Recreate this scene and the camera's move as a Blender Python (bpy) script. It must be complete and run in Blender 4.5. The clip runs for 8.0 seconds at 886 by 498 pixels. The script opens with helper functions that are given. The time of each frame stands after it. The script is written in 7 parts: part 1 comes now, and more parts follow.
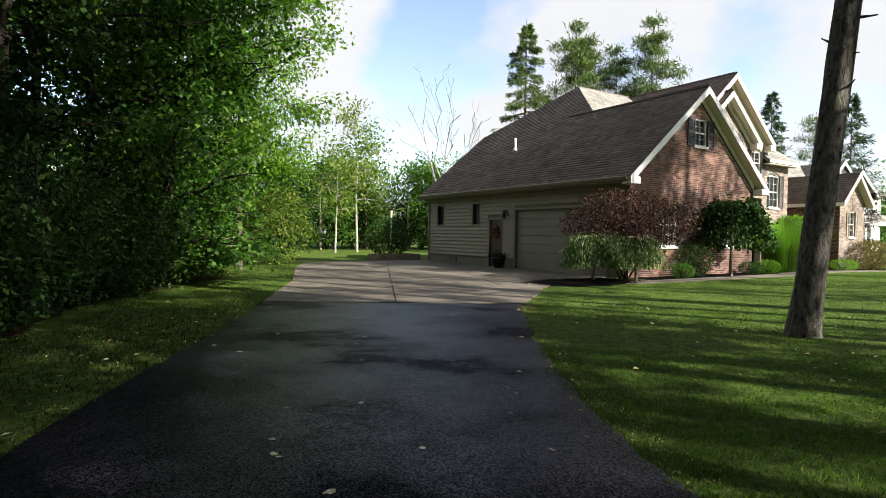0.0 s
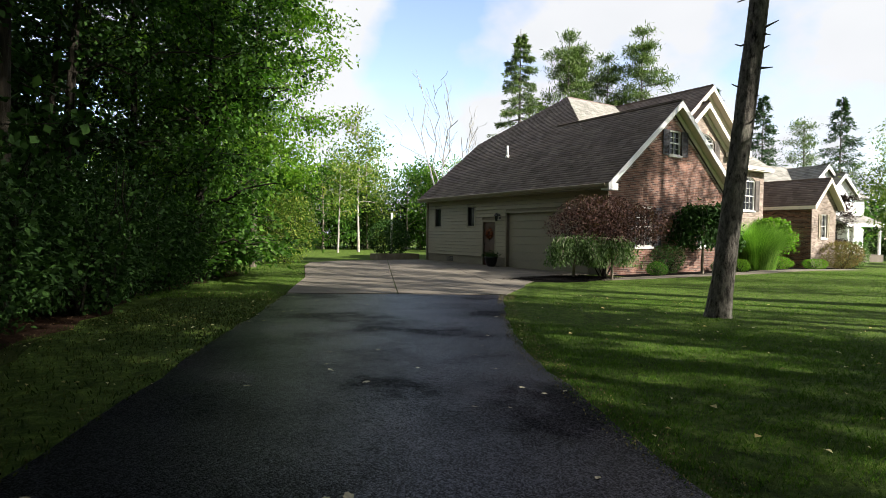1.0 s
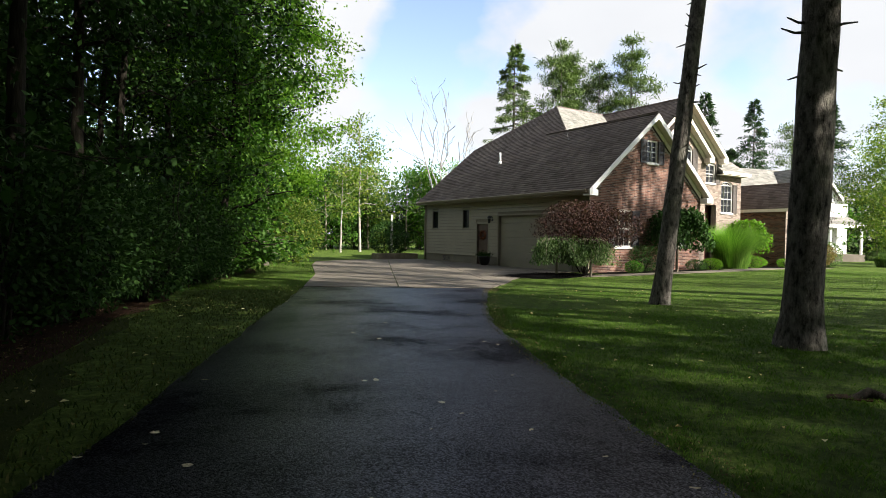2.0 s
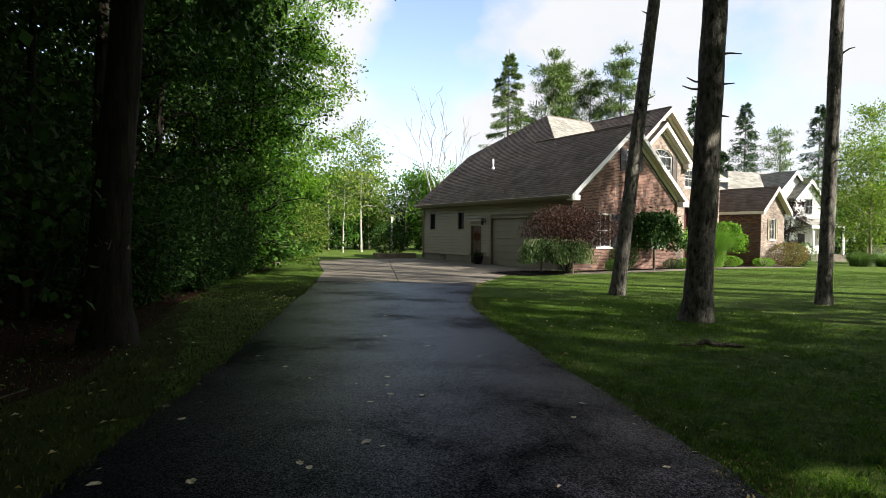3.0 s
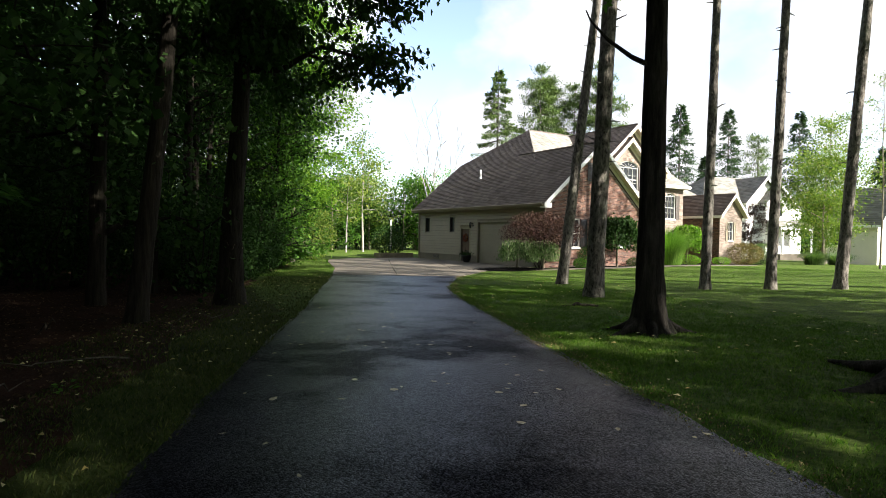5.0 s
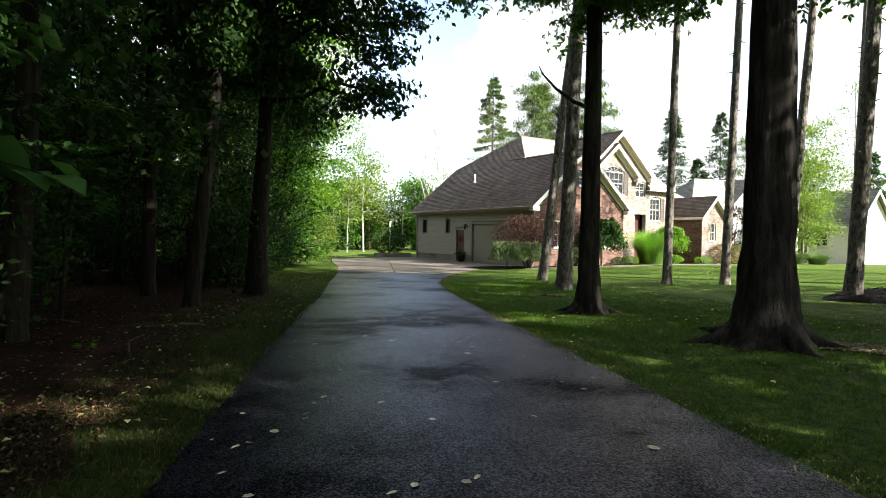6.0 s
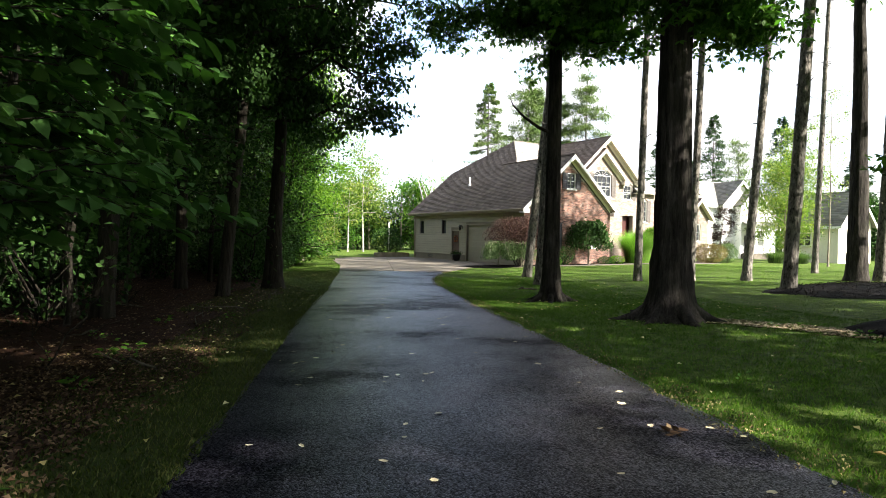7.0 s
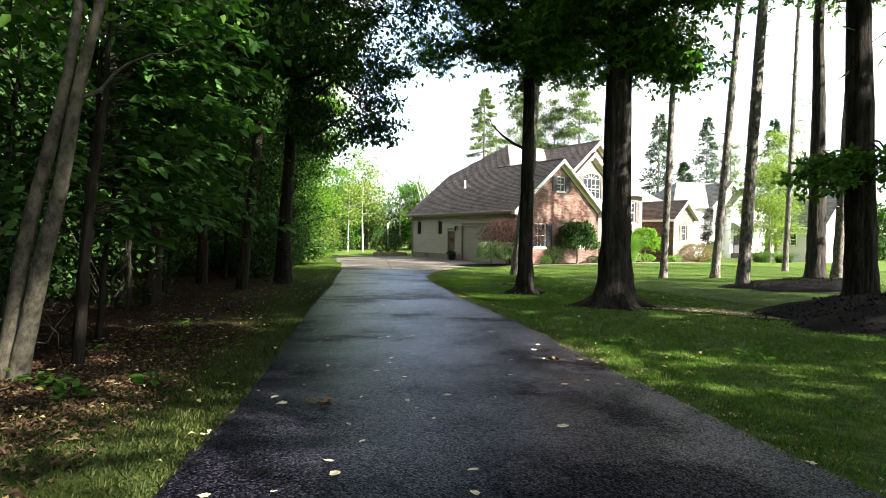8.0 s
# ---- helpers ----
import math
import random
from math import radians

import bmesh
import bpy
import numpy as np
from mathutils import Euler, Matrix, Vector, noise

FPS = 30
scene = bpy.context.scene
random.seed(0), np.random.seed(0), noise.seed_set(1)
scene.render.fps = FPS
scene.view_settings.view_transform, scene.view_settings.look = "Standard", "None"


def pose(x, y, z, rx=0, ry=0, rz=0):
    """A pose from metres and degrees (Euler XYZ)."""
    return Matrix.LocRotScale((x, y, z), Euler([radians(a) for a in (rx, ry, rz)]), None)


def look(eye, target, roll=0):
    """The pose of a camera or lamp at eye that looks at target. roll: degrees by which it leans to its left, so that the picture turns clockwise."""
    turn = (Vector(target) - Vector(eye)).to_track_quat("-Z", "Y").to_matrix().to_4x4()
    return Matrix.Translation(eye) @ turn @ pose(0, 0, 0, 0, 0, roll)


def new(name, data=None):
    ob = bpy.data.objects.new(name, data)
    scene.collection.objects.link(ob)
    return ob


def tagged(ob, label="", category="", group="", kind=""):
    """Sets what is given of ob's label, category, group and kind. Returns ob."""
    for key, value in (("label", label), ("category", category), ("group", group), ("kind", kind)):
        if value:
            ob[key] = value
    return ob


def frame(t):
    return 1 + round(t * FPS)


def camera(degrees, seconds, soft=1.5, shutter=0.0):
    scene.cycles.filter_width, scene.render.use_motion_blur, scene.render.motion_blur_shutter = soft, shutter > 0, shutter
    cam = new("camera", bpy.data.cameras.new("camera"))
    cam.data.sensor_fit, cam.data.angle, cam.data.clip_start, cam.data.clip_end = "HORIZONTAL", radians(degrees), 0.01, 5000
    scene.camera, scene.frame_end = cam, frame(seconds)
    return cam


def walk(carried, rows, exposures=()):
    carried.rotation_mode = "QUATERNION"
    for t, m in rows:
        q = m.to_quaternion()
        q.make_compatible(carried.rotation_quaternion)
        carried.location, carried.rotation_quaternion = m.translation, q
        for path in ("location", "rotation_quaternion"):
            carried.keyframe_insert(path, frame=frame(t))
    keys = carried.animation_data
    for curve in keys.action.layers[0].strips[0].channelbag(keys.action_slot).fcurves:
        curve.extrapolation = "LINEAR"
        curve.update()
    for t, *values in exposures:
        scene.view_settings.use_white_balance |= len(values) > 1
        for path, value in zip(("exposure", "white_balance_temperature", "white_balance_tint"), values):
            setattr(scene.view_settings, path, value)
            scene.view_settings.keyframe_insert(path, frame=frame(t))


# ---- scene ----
cam = camera(75.7, 8.0, soft=0.6)
# seconds, eye, pitch, roll, yaw
PATH = [
    (0.0, -15.230, -12.456, 1.394, -1.44, 0.77, -32.69),
    (0.5, -15.699, -13.278, 1.414, -1.43, 0.77, -32.73),
    (1.0, -16.186, -14.135, 1.435, -1.41, 0.78, -32.77),
    (1.5, -16.687, -15.023, 1.457, -1.40, 0.79, -32.81),
    (2.25, -17.458, -16.401, 1.493, -1.39, 0.79, -32.87),
    (3.0, -18.242, -17.816, 1.530, -1.38, 0.79, -32.92),
    (3.5, -18.767, -18.771, 1.556, -1.37, 0.79, -32.96),
    (4.0, -19.288, -19.730, 1.582, -1.36, 0.79, -32.99),
    (4.5, -19.803, -20.687, 1.607, -1.35, 0.79, -33.03),
    (5.25, -20.557, -22.106, 1.646, -1.35, 0.78, -33.08),
    (6.0, -21.276, -23.490, 1.683, -1.34, 0.76, -33.13),
    (6.5, -21.732, -24.384, 1.706, -1.35, 0.75, -33.16),
    (7.0, -22.164, -25.249, 1.729, -1.35, 0.74, -33.19),
    (7.5, -22.569, -26.080, 1.750, -1.35, 0.73, -33.21),
    (8.0, -22.944, -26.870, 1.769, -1.36, 0.71, -33.24),
]
EXPOSURES = [(0.0, 1.85), (3.0, 1.88), (4.5, 2.02), (6.5, 2.66), (7.2, 2.78), (8.0, 3.05)]
walk(cam, [(t, pose(x, y, z, 90 + pitch, 0, yaw) @ pose(0, 0, 0, 0, 0, roll)) for t, x, y, z, pitch, roll, yaw in PATH], EXPOSURES)

# ---- world and sun ----
SUN_AZ, SUN_EL = math.atan2(0.47, -0.883), radians(35.5)  # azimuth from +y towards +x
world = bpy.data.worlds.new("sky")
scene.world = world
world.use_nodes = True


def build_sky():
    nt = world.node_tree
    nt.nodes.clear()
    n, lk = nt.nodes.new, nt.links.new
    out, bg = n("ShaderNodeOutputWorld"), n("ShaderNodeBackground")
    sky = n("ShaderNodeTexSky")
    sky.sky_type, sky.sun_disc = "NISHITA", False
    sky.sun_elevation, sky.sun_rotation = SUN_EL, SUN_AZ
    sky.air_density, sky.dust_density, sky.ozone_density = 1.0, 0.6, 1.2
    tc, mp, nz = n("ShaderNodeTexCoord"), n("ShaderNodeMapping"), n("ShaderNodeTexNoise")
    mp.inputs["Scale"].default_value = (1.0, 1.0, 1.5)
    mp.inputs["Location"].default_value = (0.55, 0.2, 0.3)
    mp.inputs["Rotation"].default_value = (0, 0, radians(-37.5))
    nz.inputs["Scale"].default_value, nz.inputs["Detail"].default_value = 2.7, 9.0
    nz.inputs["Roughness"].default_value = 0.5
    ramp = n("ShaderNodeValToRGB")
    ramp.color_ramp.elements[0].position, ramp.color_ramp.elements[1].position = 0.42, 0.52
    gain = n("ShaderNodeMix")
    gain.data_type, gain.blend_type = "RGBA", "MULTIPLY"
    gain.inputs[0].default_value = 1.0
    gain.inputs[7].default_value = (0.128, 0.115, 0.113, 1)
    nz2 = n("ShaderNodeTexNoise")
    nz2.inputs["Scale"].default_value, nz2.inputs["Detail"].default_value = 2.5, 4.0
    shade = n("ShaderNodeMix")
    shade.data_type = "RGBA"
    shade.inputs[6].default_value, shade.inputs[7].default_value = (0.265, 0.278, 0.298, 1), (0.415, 0.415, 0.42, 1)
    mix = n("ShaderNodeMix")
    mix.data_type = "RGBA"
    lk(tc.outputs["Generated"], mp.inputs["Vector"])
    lk(mp.outputs["Vector"], nz.inputs["Vector"])
    lk(mp.outputs["Vector"], nz2.inputs["Vector"])
    lk(nz.outputs["Fac"], ramp.inputs["Fac"])
    lk(sky.outputs["Color"], gain.inputs[6])
    lk(nz2.outputs["Fac"], shade.inputs[0])
    lk(ramp.outputs["Color"], mix.inputs[0])
    lk(gain.outputs[2], mix.inputs[6])
    lk(shade.outputs[2], mix.inputs[7])
    lk(mix.outputs[2], bg.inputs["Color"])
    bg.inputs["Strength"].default_value = 0.75
    lk(bg.outputs["Background"], out.inputs["Surface"])


build_sky()
sun = new("sun", bpy.data.lights.new("sun", "SUN"))
sun.data.energy, sun.data.angle, sun.data.color = 5.0, radians(0.6), (1.0, 0.94, 0.84)
SUN_TO = Vector((math.sin(SUN_AZ) * math.cos(SUN_EL), math.cos(SUN_AZ) * math.cos(SUN_EL), math.sin(SUN_EL)))
sun.matrix_world = look(SUN_TO * 60, (0, 0, 0))

# ---- materials ----
def base_mat(name):
    m = bpy.data.materials.new(name)
    m.use_nodes = True
    nt = m.node_tree
    return m, nt, nt.nodes["Principled BSDF"]


def node(nt, kind, **kw):
    nd = nt.nodes.new(kind)
    for k, v in kw.items():
        nd.inputs[k.replace("_", " ")].default_value = v
    return nd


def ramp_node(nt, fac, stops):
    r = nt.nodes.new("ShaderNodeValToRGB")
    el = r.color_ramp.elements
    while len(el) < len(stops):
        el.new(0.5)
    for e, (p, c) in zip(el, stops):
        e.position, e.color = p, (*c, 1)
    nt.links.new(fac, r.inputs["Fac"])
    return r.outputs["Color"]


def coords(nt, scale=(1, 1, 1)):
    tc, mp = nt.nodes.new("ShaderNodeTexCoord"), nt.nodes.new("ShaderNodeMapping")
    mp.inputs["Scale"].default_value = scale
    nt.links.new(tc.outputs["Object"], mp.inputs["Vector"])
    return mp.outputs["Vector"]


def noise_fac(nt, vec, scale, detail=6.0, rough=0.6):
    nz = node(nt, "ShaderNodeTexNoise", Scale=scale, Detail=detail, Roughness=rough)
    nt.links.new(vec, nz.inputs["Vector"])
    return nz.outputs["Fac"]


def mix_col(nt, fac, a, b, blend="MIX"):
    m = nt.nodes.new("ShaderNodeMix")
    m.data_type, m.blend_type = "RGBA", blend
    for sock, v in ((m.inputs[0], fac), (m.inputs[6], a), (m.inputs[7], b)):
        if isinstance(v, (int, float)):
            sock.default_value = v
        elif isinstance(v, tuple):
            sock.default_value = (*v, 1)
        else:
            nt.links.new(v, sock)
    return m.outputs[2]


def bump(nt, bsdf, height, strength, distance):
    b = node(nt, "ShaderNodeBump", Strength=strength, Distance=distance)
    nt.links.new(height, b.inputs["Height"])
    nt.links.new(b.outputs["Normal"], bsdf.inputs["Normal"])


def surface(name, dark, light, scale=3.0, fine=40.0, rough=0.8, relief=0.3, dist=0.01, stretch=(1, 1, 1), random_by="", metal=0.0, spec=0.5):
    """Two scales of noise between two colours; random_by adds a shade of its own to each object or island."""
    m, nt, b = base_mat(name)
    v = coords(nt, stretch)
    big, small = noise_fac(nt, v, scale), noise_fac(nt, v, fine, 4.0)
    col = ramp_node(nt, big, [(0.3, dark), (0.7, light)])
    mid = tuple((p + q) / 2 for p, q in zip(dark, light))
    col = mix_col(nt, 0.35, col, ramp_node(nt, small, [(0.35, tuple(c * 0.55 for c in mid)), (0.65, tuple(min(1, c * 1.4) for c in mid))]))
    if random_by:
        src = nt.nodes.new("ShaderNodeObjectInfo" if random_by == "object" else "ShaderNodeNewGeometry")
        rnd = src.outputs["Random" if random_by == "object" else "Random Per Island"]
        col = mix_col(nt, 0.75, col, ramp_node(nt, rnd, [(0.0, (0.55, 0.55, 0.55)), (1.0, (1.25, 1.25, 1.25))]), "MULTIPLY")
    nt.links.new(col, b.inputs["Base Color"])
    b.inputs["Roughness"].default_value, b.inputs["Metallic"].default_value = rough, metal
    b.inputs["Specular IOR Level"].default_value = spec
    if relief:
        bump(nt, b, small, relief, dist)
    return m


def leaf_mat(name, dark, mid, light, glow=0.35, rough=0.55):
    """Leaves: each island a shade of its own, partly letting light through."""
    m, nt, b = base_mat(name)
    geo = nt.nodes.new("ShaderNodeNewGeometry")
    rnd = geo.outputs["Random Per Island"]
    col = ramp_node(nt, rnd, [(0.0, dark), (0.55, mid), (1.0, light)])
    big = noise_fac(nt, coords(nt), 0.6, 2.0)
    col = mix_col(nt, 0.5, col, ramp_node(nt, big, [(0.3, (0.6, 0.65, 0.6)), (0.7, (1.2, 1.15, 1.0))]), "MULTIPLY")
    nt.links.new(col, b.inputs["Base Color"])
    b.inputs["Roughness"].default_value = rough
    b.inputs["Specular IOR Level"].default_value = 0.10
    tr, mx = nt.nodes.new("ShaderNodeBsdfTranslucent"), nt.nodes.new("ShaderNodeMixShader")
    bright = mix_col(nt, 1.0, col, (1.35, 1.75, 0.75), "MULTIPLY")
    nt.links.new(bright, tr.inputs["Color"])
    mx.inputs[0].default_value = glow
    nt.links.new(b.outputs[0], mx.inputs[1])
    nt.links.new(tr.outputs[0], mx.inputs[2])
    nt.links.new(mx.outputs[0], nt.nodes["Material Output"].inputs["Surface"])
    return m


def asphalt_mat():
    """Black bitumen over coarse stone: single grains glint, more where the surface is damp."""
    m, nt, b = base_mat("asphalt")
    v = coords(nt)
    vor = node(nt, "ShaderNodeTexVoronoi", Scale=120.0)
    nt.links.new(v, vor.inputs["Vector"])
    big, damp, grit = noise_fac(nt, v, 0.55, 5.0), noise_fac(nt, v, 0.8, 5.0, 0.6), noise_fac(nt, v, 190.0, 3.0, 0.75)
    col = ramp_node(nt, vor.outputs["Color"], [(0.30, (0.0018, 0.0017, 0.0025)), (0.50, (0.0040, 0.0038, 0.0056)), (0.62, (0.0070, 0.0067, 0.0098)), (0.78, (0.0145, 0.0140, 0.0190)), (0.9, (0.038, 0.0370, 0.046))])
    col = mix_col(nt, 0.5, col, ramp_node(nt, big, [(0.3, (0.6, 0.6, 0.6)), (0.7, (1.5, 1.5, 1.5))]), "MULTIPLY")
    col = mix_col(nt, 0.6, col, ramp_node(nt, grit, [(0.35, (0.3, 0.3, 0.3)), (0.65, (1.8, 1.8, 1.9))]), "MULTIPLY")
    nt.links.new(col, b.inputs["Base Color"])
    b.inputs["Roughness"].default_value = 0.30
    wet = ramp_node(nt, damp, [(0.38, (0.29, 0.29, 0.29)), (0.61, (0.018, 0.018, 0.018))])
    grain = ramp_node(nt, vor.outputs["Color"], [(0.44, (0.12, 0.12, 0.12)), (0.62, (0.75, 0.75, 0.75))])
    nt.links.new(mix_col(nt, 1.0, wet, grain, "MULTIPLY"), b.inputs["Specular IOR Level"])
    # Violet tint stands in for the blue of sky reflected in the sheen.
    b.inputs["Specular Tint"].default_value = (0.66, 0.56, 1.0, 1)
    dome = mix_col(nt, 0.35, ramp_node(nt, vor.outputs["Distance"], [(0.0, (1, 1, 1)), (0.75, (0, 0, 0))]), vor.outputs["Color"])
    bump(nt, b, mix_col(nt, 0.3, dome, grit), 0.7, 0.005)
    return m


def concrete_mat():
    m, nt, b = base_mat("concrete")
    v = coords(nt)
    big, small = noise_fac(nt, v, 0.9, 7.0), noise_fac(nt, v, 60.0, 3.0)
    col = ramp_node(nt, big, [(0.28, (0.042, 0.035, 0.027)), (0.5, (0.088, 0.075, 0.059)), (0.72, (0.14, 0.122, 0.098))])
    col = mix_col(nt, 0.25, col, ramp_node(nt, small, [(0.3, (0.045, 0.038, 0.03)), (0.7, (0.22, 0.195, 0.16))]))
    nt.links.new(col, b.inputs["Base Color"])
    b.inputs["Roughness"].default_value, b.inputs["Specular IOR Level"].default_value = 0.85, 0.2
    bump(nt, b, small, 0.3, 0.004)
    return m


def ground_mat():
    m, nt, b = base_mat("lawn")
    v = coords(nt)
    big, mid, small = noise_fac(nt, v, 0.35, 4.0), noise_fac(nt, v, 14.0, 8.0, 0.8), noise_fac(nt, coords(nt, (1, 1, 0.2)), 90.0, 4.0, 0.75)
    tuft = noise_fac(nt, v, 5.5, 5.0, 0.65)
    col = ramp_node(nt, big, [(0.3, (0.034, 0.070, 0.010)), (0.7, (0.062, 0.112, 0.016))])
    col = mix_col(nt, 0.45, col, ramp_node(nt, small, [(0.3, (0.016, 0.036, 0.006)), (0.7, (0.105, 0.145, 0.034))]))
    col = mix_col(nt, 0.55, col, ramp_node(nt, mid, [(0.42, (0.014, 0.032, 0.006)), (0.60, (0.100, 0.136, 0.030))]))
    col = mix_col(nt, 0.75, col, ramp_node(nt, tuft, [(0.36, (0.42, 0.44, 0.46)), (0.62, (1.35, 1.3, 1.2))]), "MULTIPLY")
    nt.links.new(col, b.inputs["Base Color"])
    b.inputs["Roughness"].default_value, b.inputs["Specular IOR Level"].default_value = 0.85, 0.04
    bump(nt, b, mix_col(nt, 0.35, mix_col(nt, 0.6, small, mid), tuft), 1.0, 0.06)
    return m


def brick_mat(name, a, c, d):
    m, nt, b = base_mat(name)
    geo, info = nt.nodes.new("ShaderNodeNewGeometry"), nt.nodes.new("ShaderNodeObjectInfo")
    add = nt.nodes.new("ShaderNodeMath")
    add.operation = "ADD"
    fr = nt.nodes.new("ShaderNodeMath")
    fr.operation = "FRACT"
    nt.links.new(geo.outputs["Random Per Island"], add.inputs[0])
    nt.links.new(info.outputs["Random"], add.inputs[1])
    nt.links.new(add.outputs[0], fr.inputs[0])
    col = ramp_node(nt, fr.outputs[0], [(0.0, a), (0.45, c), (0.8, d), (1.0, a)])
    small = noise_fac(nt, coords(nt), 55.0, 4.0)
    col = mix_col(nt, 0.5, col, ramp_node(nt, small, [(0.3, (0.6, 0.6, 0.6)), (0.7, (1.2, 1.2, 1.2))]), "MULTIPLY")
    nt.links.new(col, b.inputs["Base Color"])
    b.inputs["Roughness"].default_value = 0.88
    bump(nt, b, small, 0.35, 0.004)
    return m


def bark_mat(name, dark, light, scale=9.0, stretch=(1, 1, 0.18), relief=0.8, flake=None):
    m, nt, b = base_mat(name)
    v = coords(nt, stretch)
    rid, moss = noise_fac(nt, v, scale, 8.0, 0.7), noise_fac(nt, coords(nt), 1.2, 4.0)
    col = ramp_node(nt, rid, [(0.35, dark), (0.62, light)])
    col = mix_col(nt, ramp_node(nt, moss, [(0.5, (0, 0, 0)), (0.75, (0.5, 0.5, 0.5))]), col, tuple(c * 0.7 for c in (light[0] * 0.9, light[1] * 1.15, light[2] * 0.85)))
    if flake:
        peel = noise_fac(nt, coords(nt, (1, 1, 0.22)), 7.0, 8.0, 0.75)
        col = mix_col(nt, ramp_node(nt, peel, [(0.48, (0, 0, 0)), (0.68, (0.75, 0.75, 0.75))]), col, mix_col(nt, 0.6, flake, ramp_node(nt, rid, [(0.35, dark), (0.6, flake)])))
    nt.links.new(col, b.inputs["Base Color"])
    b.inputs["Roughness"].default_value, b.inputs["Specular IOR Level"].default_value = 0.9, 0.08
    bump(nt, b, rid, relief, 0.05)
    return m


def glass_mat():
    m, nt, b = base_mat("window_glass")
    b.inputs["Base Color"].default_value = (0.02, 0.022, 0.025, 1)
    b.inputs["Roughness"].default_value, b.inputs["IOR"].default_value = 0.04, 1.5
    b.inputs["Specular IOR Level"].default_value = 0.14
    return m


M_ASPHALT, M_CONCRETE, M_LAWN = asphalt_mat(), concrete_mat(), ground_mat()
# Brown soil taken down in colour to include the wood's shade.
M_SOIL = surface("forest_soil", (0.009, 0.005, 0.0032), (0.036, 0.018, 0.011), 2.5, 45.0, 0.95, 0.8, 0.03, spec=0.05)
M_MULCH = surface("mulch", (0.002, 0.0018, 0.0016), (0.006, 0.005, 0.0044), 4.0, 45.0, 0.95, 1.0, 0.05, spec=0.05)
M_BRICK = brick_mat("red_brick", (0.045, 0.022, 0.017), (0.125, 0.054, 0.036), (0.22, 0.112, 0.078))
M_BRICK_PALE = brick_mat("pale_brick", (0.11, 0.082, 0.064), (0.20, 0.152, 0.122), (0.29, 0.235, 0.195))
M_MORTAR = surface("mortar", (0.19, 0.17, 0.145), (0.28, 0.25, 0.215), 4.0, 60.0, 0.95, 0.2, 0.004)
M_SIDING = surface("tan_siding", (0.215, 0.186, 0.122), (0.265, 0.226, 0.153), 1.2, 30.0, 0.6, 0.08, 0.003, (1, 0.2, 1))
M_TRIM_TAN = surface("tan_trim", (0.185, 0.16, 0.11), (0.225, 0.19, 0.13), 2.0, 30.0, 0.55, 0.05, 0.002)
M_FOUND = surface("painted_foundation", (0.13, 0.113, 0.08), (0.18, 0.156, 0.117), 1.5, 25.0, 0.85, 0.3, 0.006)
M_WHITE = surface("white_trim", (0.70, 0.69, 0.66), (0.82, 0.81, 0.78), 1.5, 30.0, 0.5, 0.05, 0.002)
M_SASH = surface("sash_paint", (0.46, 0.45, 0.42), (0.56, 0.55, 0.52), 1.5, 30.0, 0.5, 0.05, 0.002)
M_CREAM = surface("cream_trim", (0.60, 0.55, 0.45), (0.70, 0.65, 0.55), 1.5, 30.0, 0.5, 0.05, 0.002)
M_SHUTTER = surface("dark_shutter", (0.012, 0.012, 0.014), (0.03, 0.03, 0.034), 3.0, 40.0, 0.5, 0.1, 0.002)
M_SHUTTER_GREY = surface("taupe_shutter", (0.055, 0.046, 0.04), (0.085, 0.072, 0.062), 3.0, 40.0, 0.5, 0.1, 0.002)
M_SHINGLE = surface("brown_shingle", (0.080, 0.060, 0.051), (0.175, 0.136, 0.114), 0.8, 45.0, 0.92, 0.5, 0.006, (1, 1, 1), "island")
M_SHINGLE_GREY = surface("grey_shingle", (0.135, 0.130, 0.116), (0.200, 0.194, 0.174), 0.8, 45.0, 0.92, 0.5, 0.006, (1, 1, 1), "island")
M_GARAGE = surface("tan_garage_door", (0.185, 0.165, 0.122), (0.225, 0.20, 0.15), 1.0, 40.0, 0.5, 0.06, 0.002)
M_DOOR = surface("dark_red_door", (0.035, 0.010, 0.009), (0.06, 0.016, 0.013), 2.0, 30.0, 0.4, 0.1, 0.002)
M_METAL = surface("black_metal", (0.012, 0.012, 0.012), (0.03, 0.03, 0.03), 3.0, 40.0, 0.4, 0.05, 0.001, metal=0.6)
M_GLASS = glass_mat()
M_PINE_BARK = bark_mat("pine_bark", (0.012, 0.0105, 0.0095), (0.20, 0.181, 0.158), 16.0, (1, 1, 0.42), 1.0)
M_MAPLE_BARK = bark_mat("maple_bark", (0.006, 0.005, 0.0045), (0.030, 0.026, 0.022), 15.0, (1, 1, 0.13), 1.0, (0.085, 0.076, 0.064))
# Woodland bark is coloured darker to carry the shade under the trees.
M_WOOD_BARK = bark_mat("woodland_bark", (0.006, 0.005, 0.004), (0.028, 0.024, 0.018), 13.0, (1, 1, 0.13), 1.0)
M_YOUNG_BARK = bark_mat("young_bark", (0.10, 0.085, 0.065), (0.25, 0.22, 0.17), 5.0, (1, 1, 0.5), 0.4)
M_STEM_BARK = bark_mat("smooth_young_bark", (0.022, 0.019, 0.014), (0.105, 0.095, 0.07), 16.0, (1, 1, 0.7), 0.6)
M_PALE_BARK = bark_mat("pale_bark", (0.15, 0.14, 0.12), (0.32, 0.30, 0.265), 6.0, (1, 1, 0.6), 0.3)
M_LEAF = leaf_mat("maple_leaf", (0.022, 0.055, 0.010), (0.045, 0.105, 0.018), (0.09, 0.17, 0.028), 0.45)
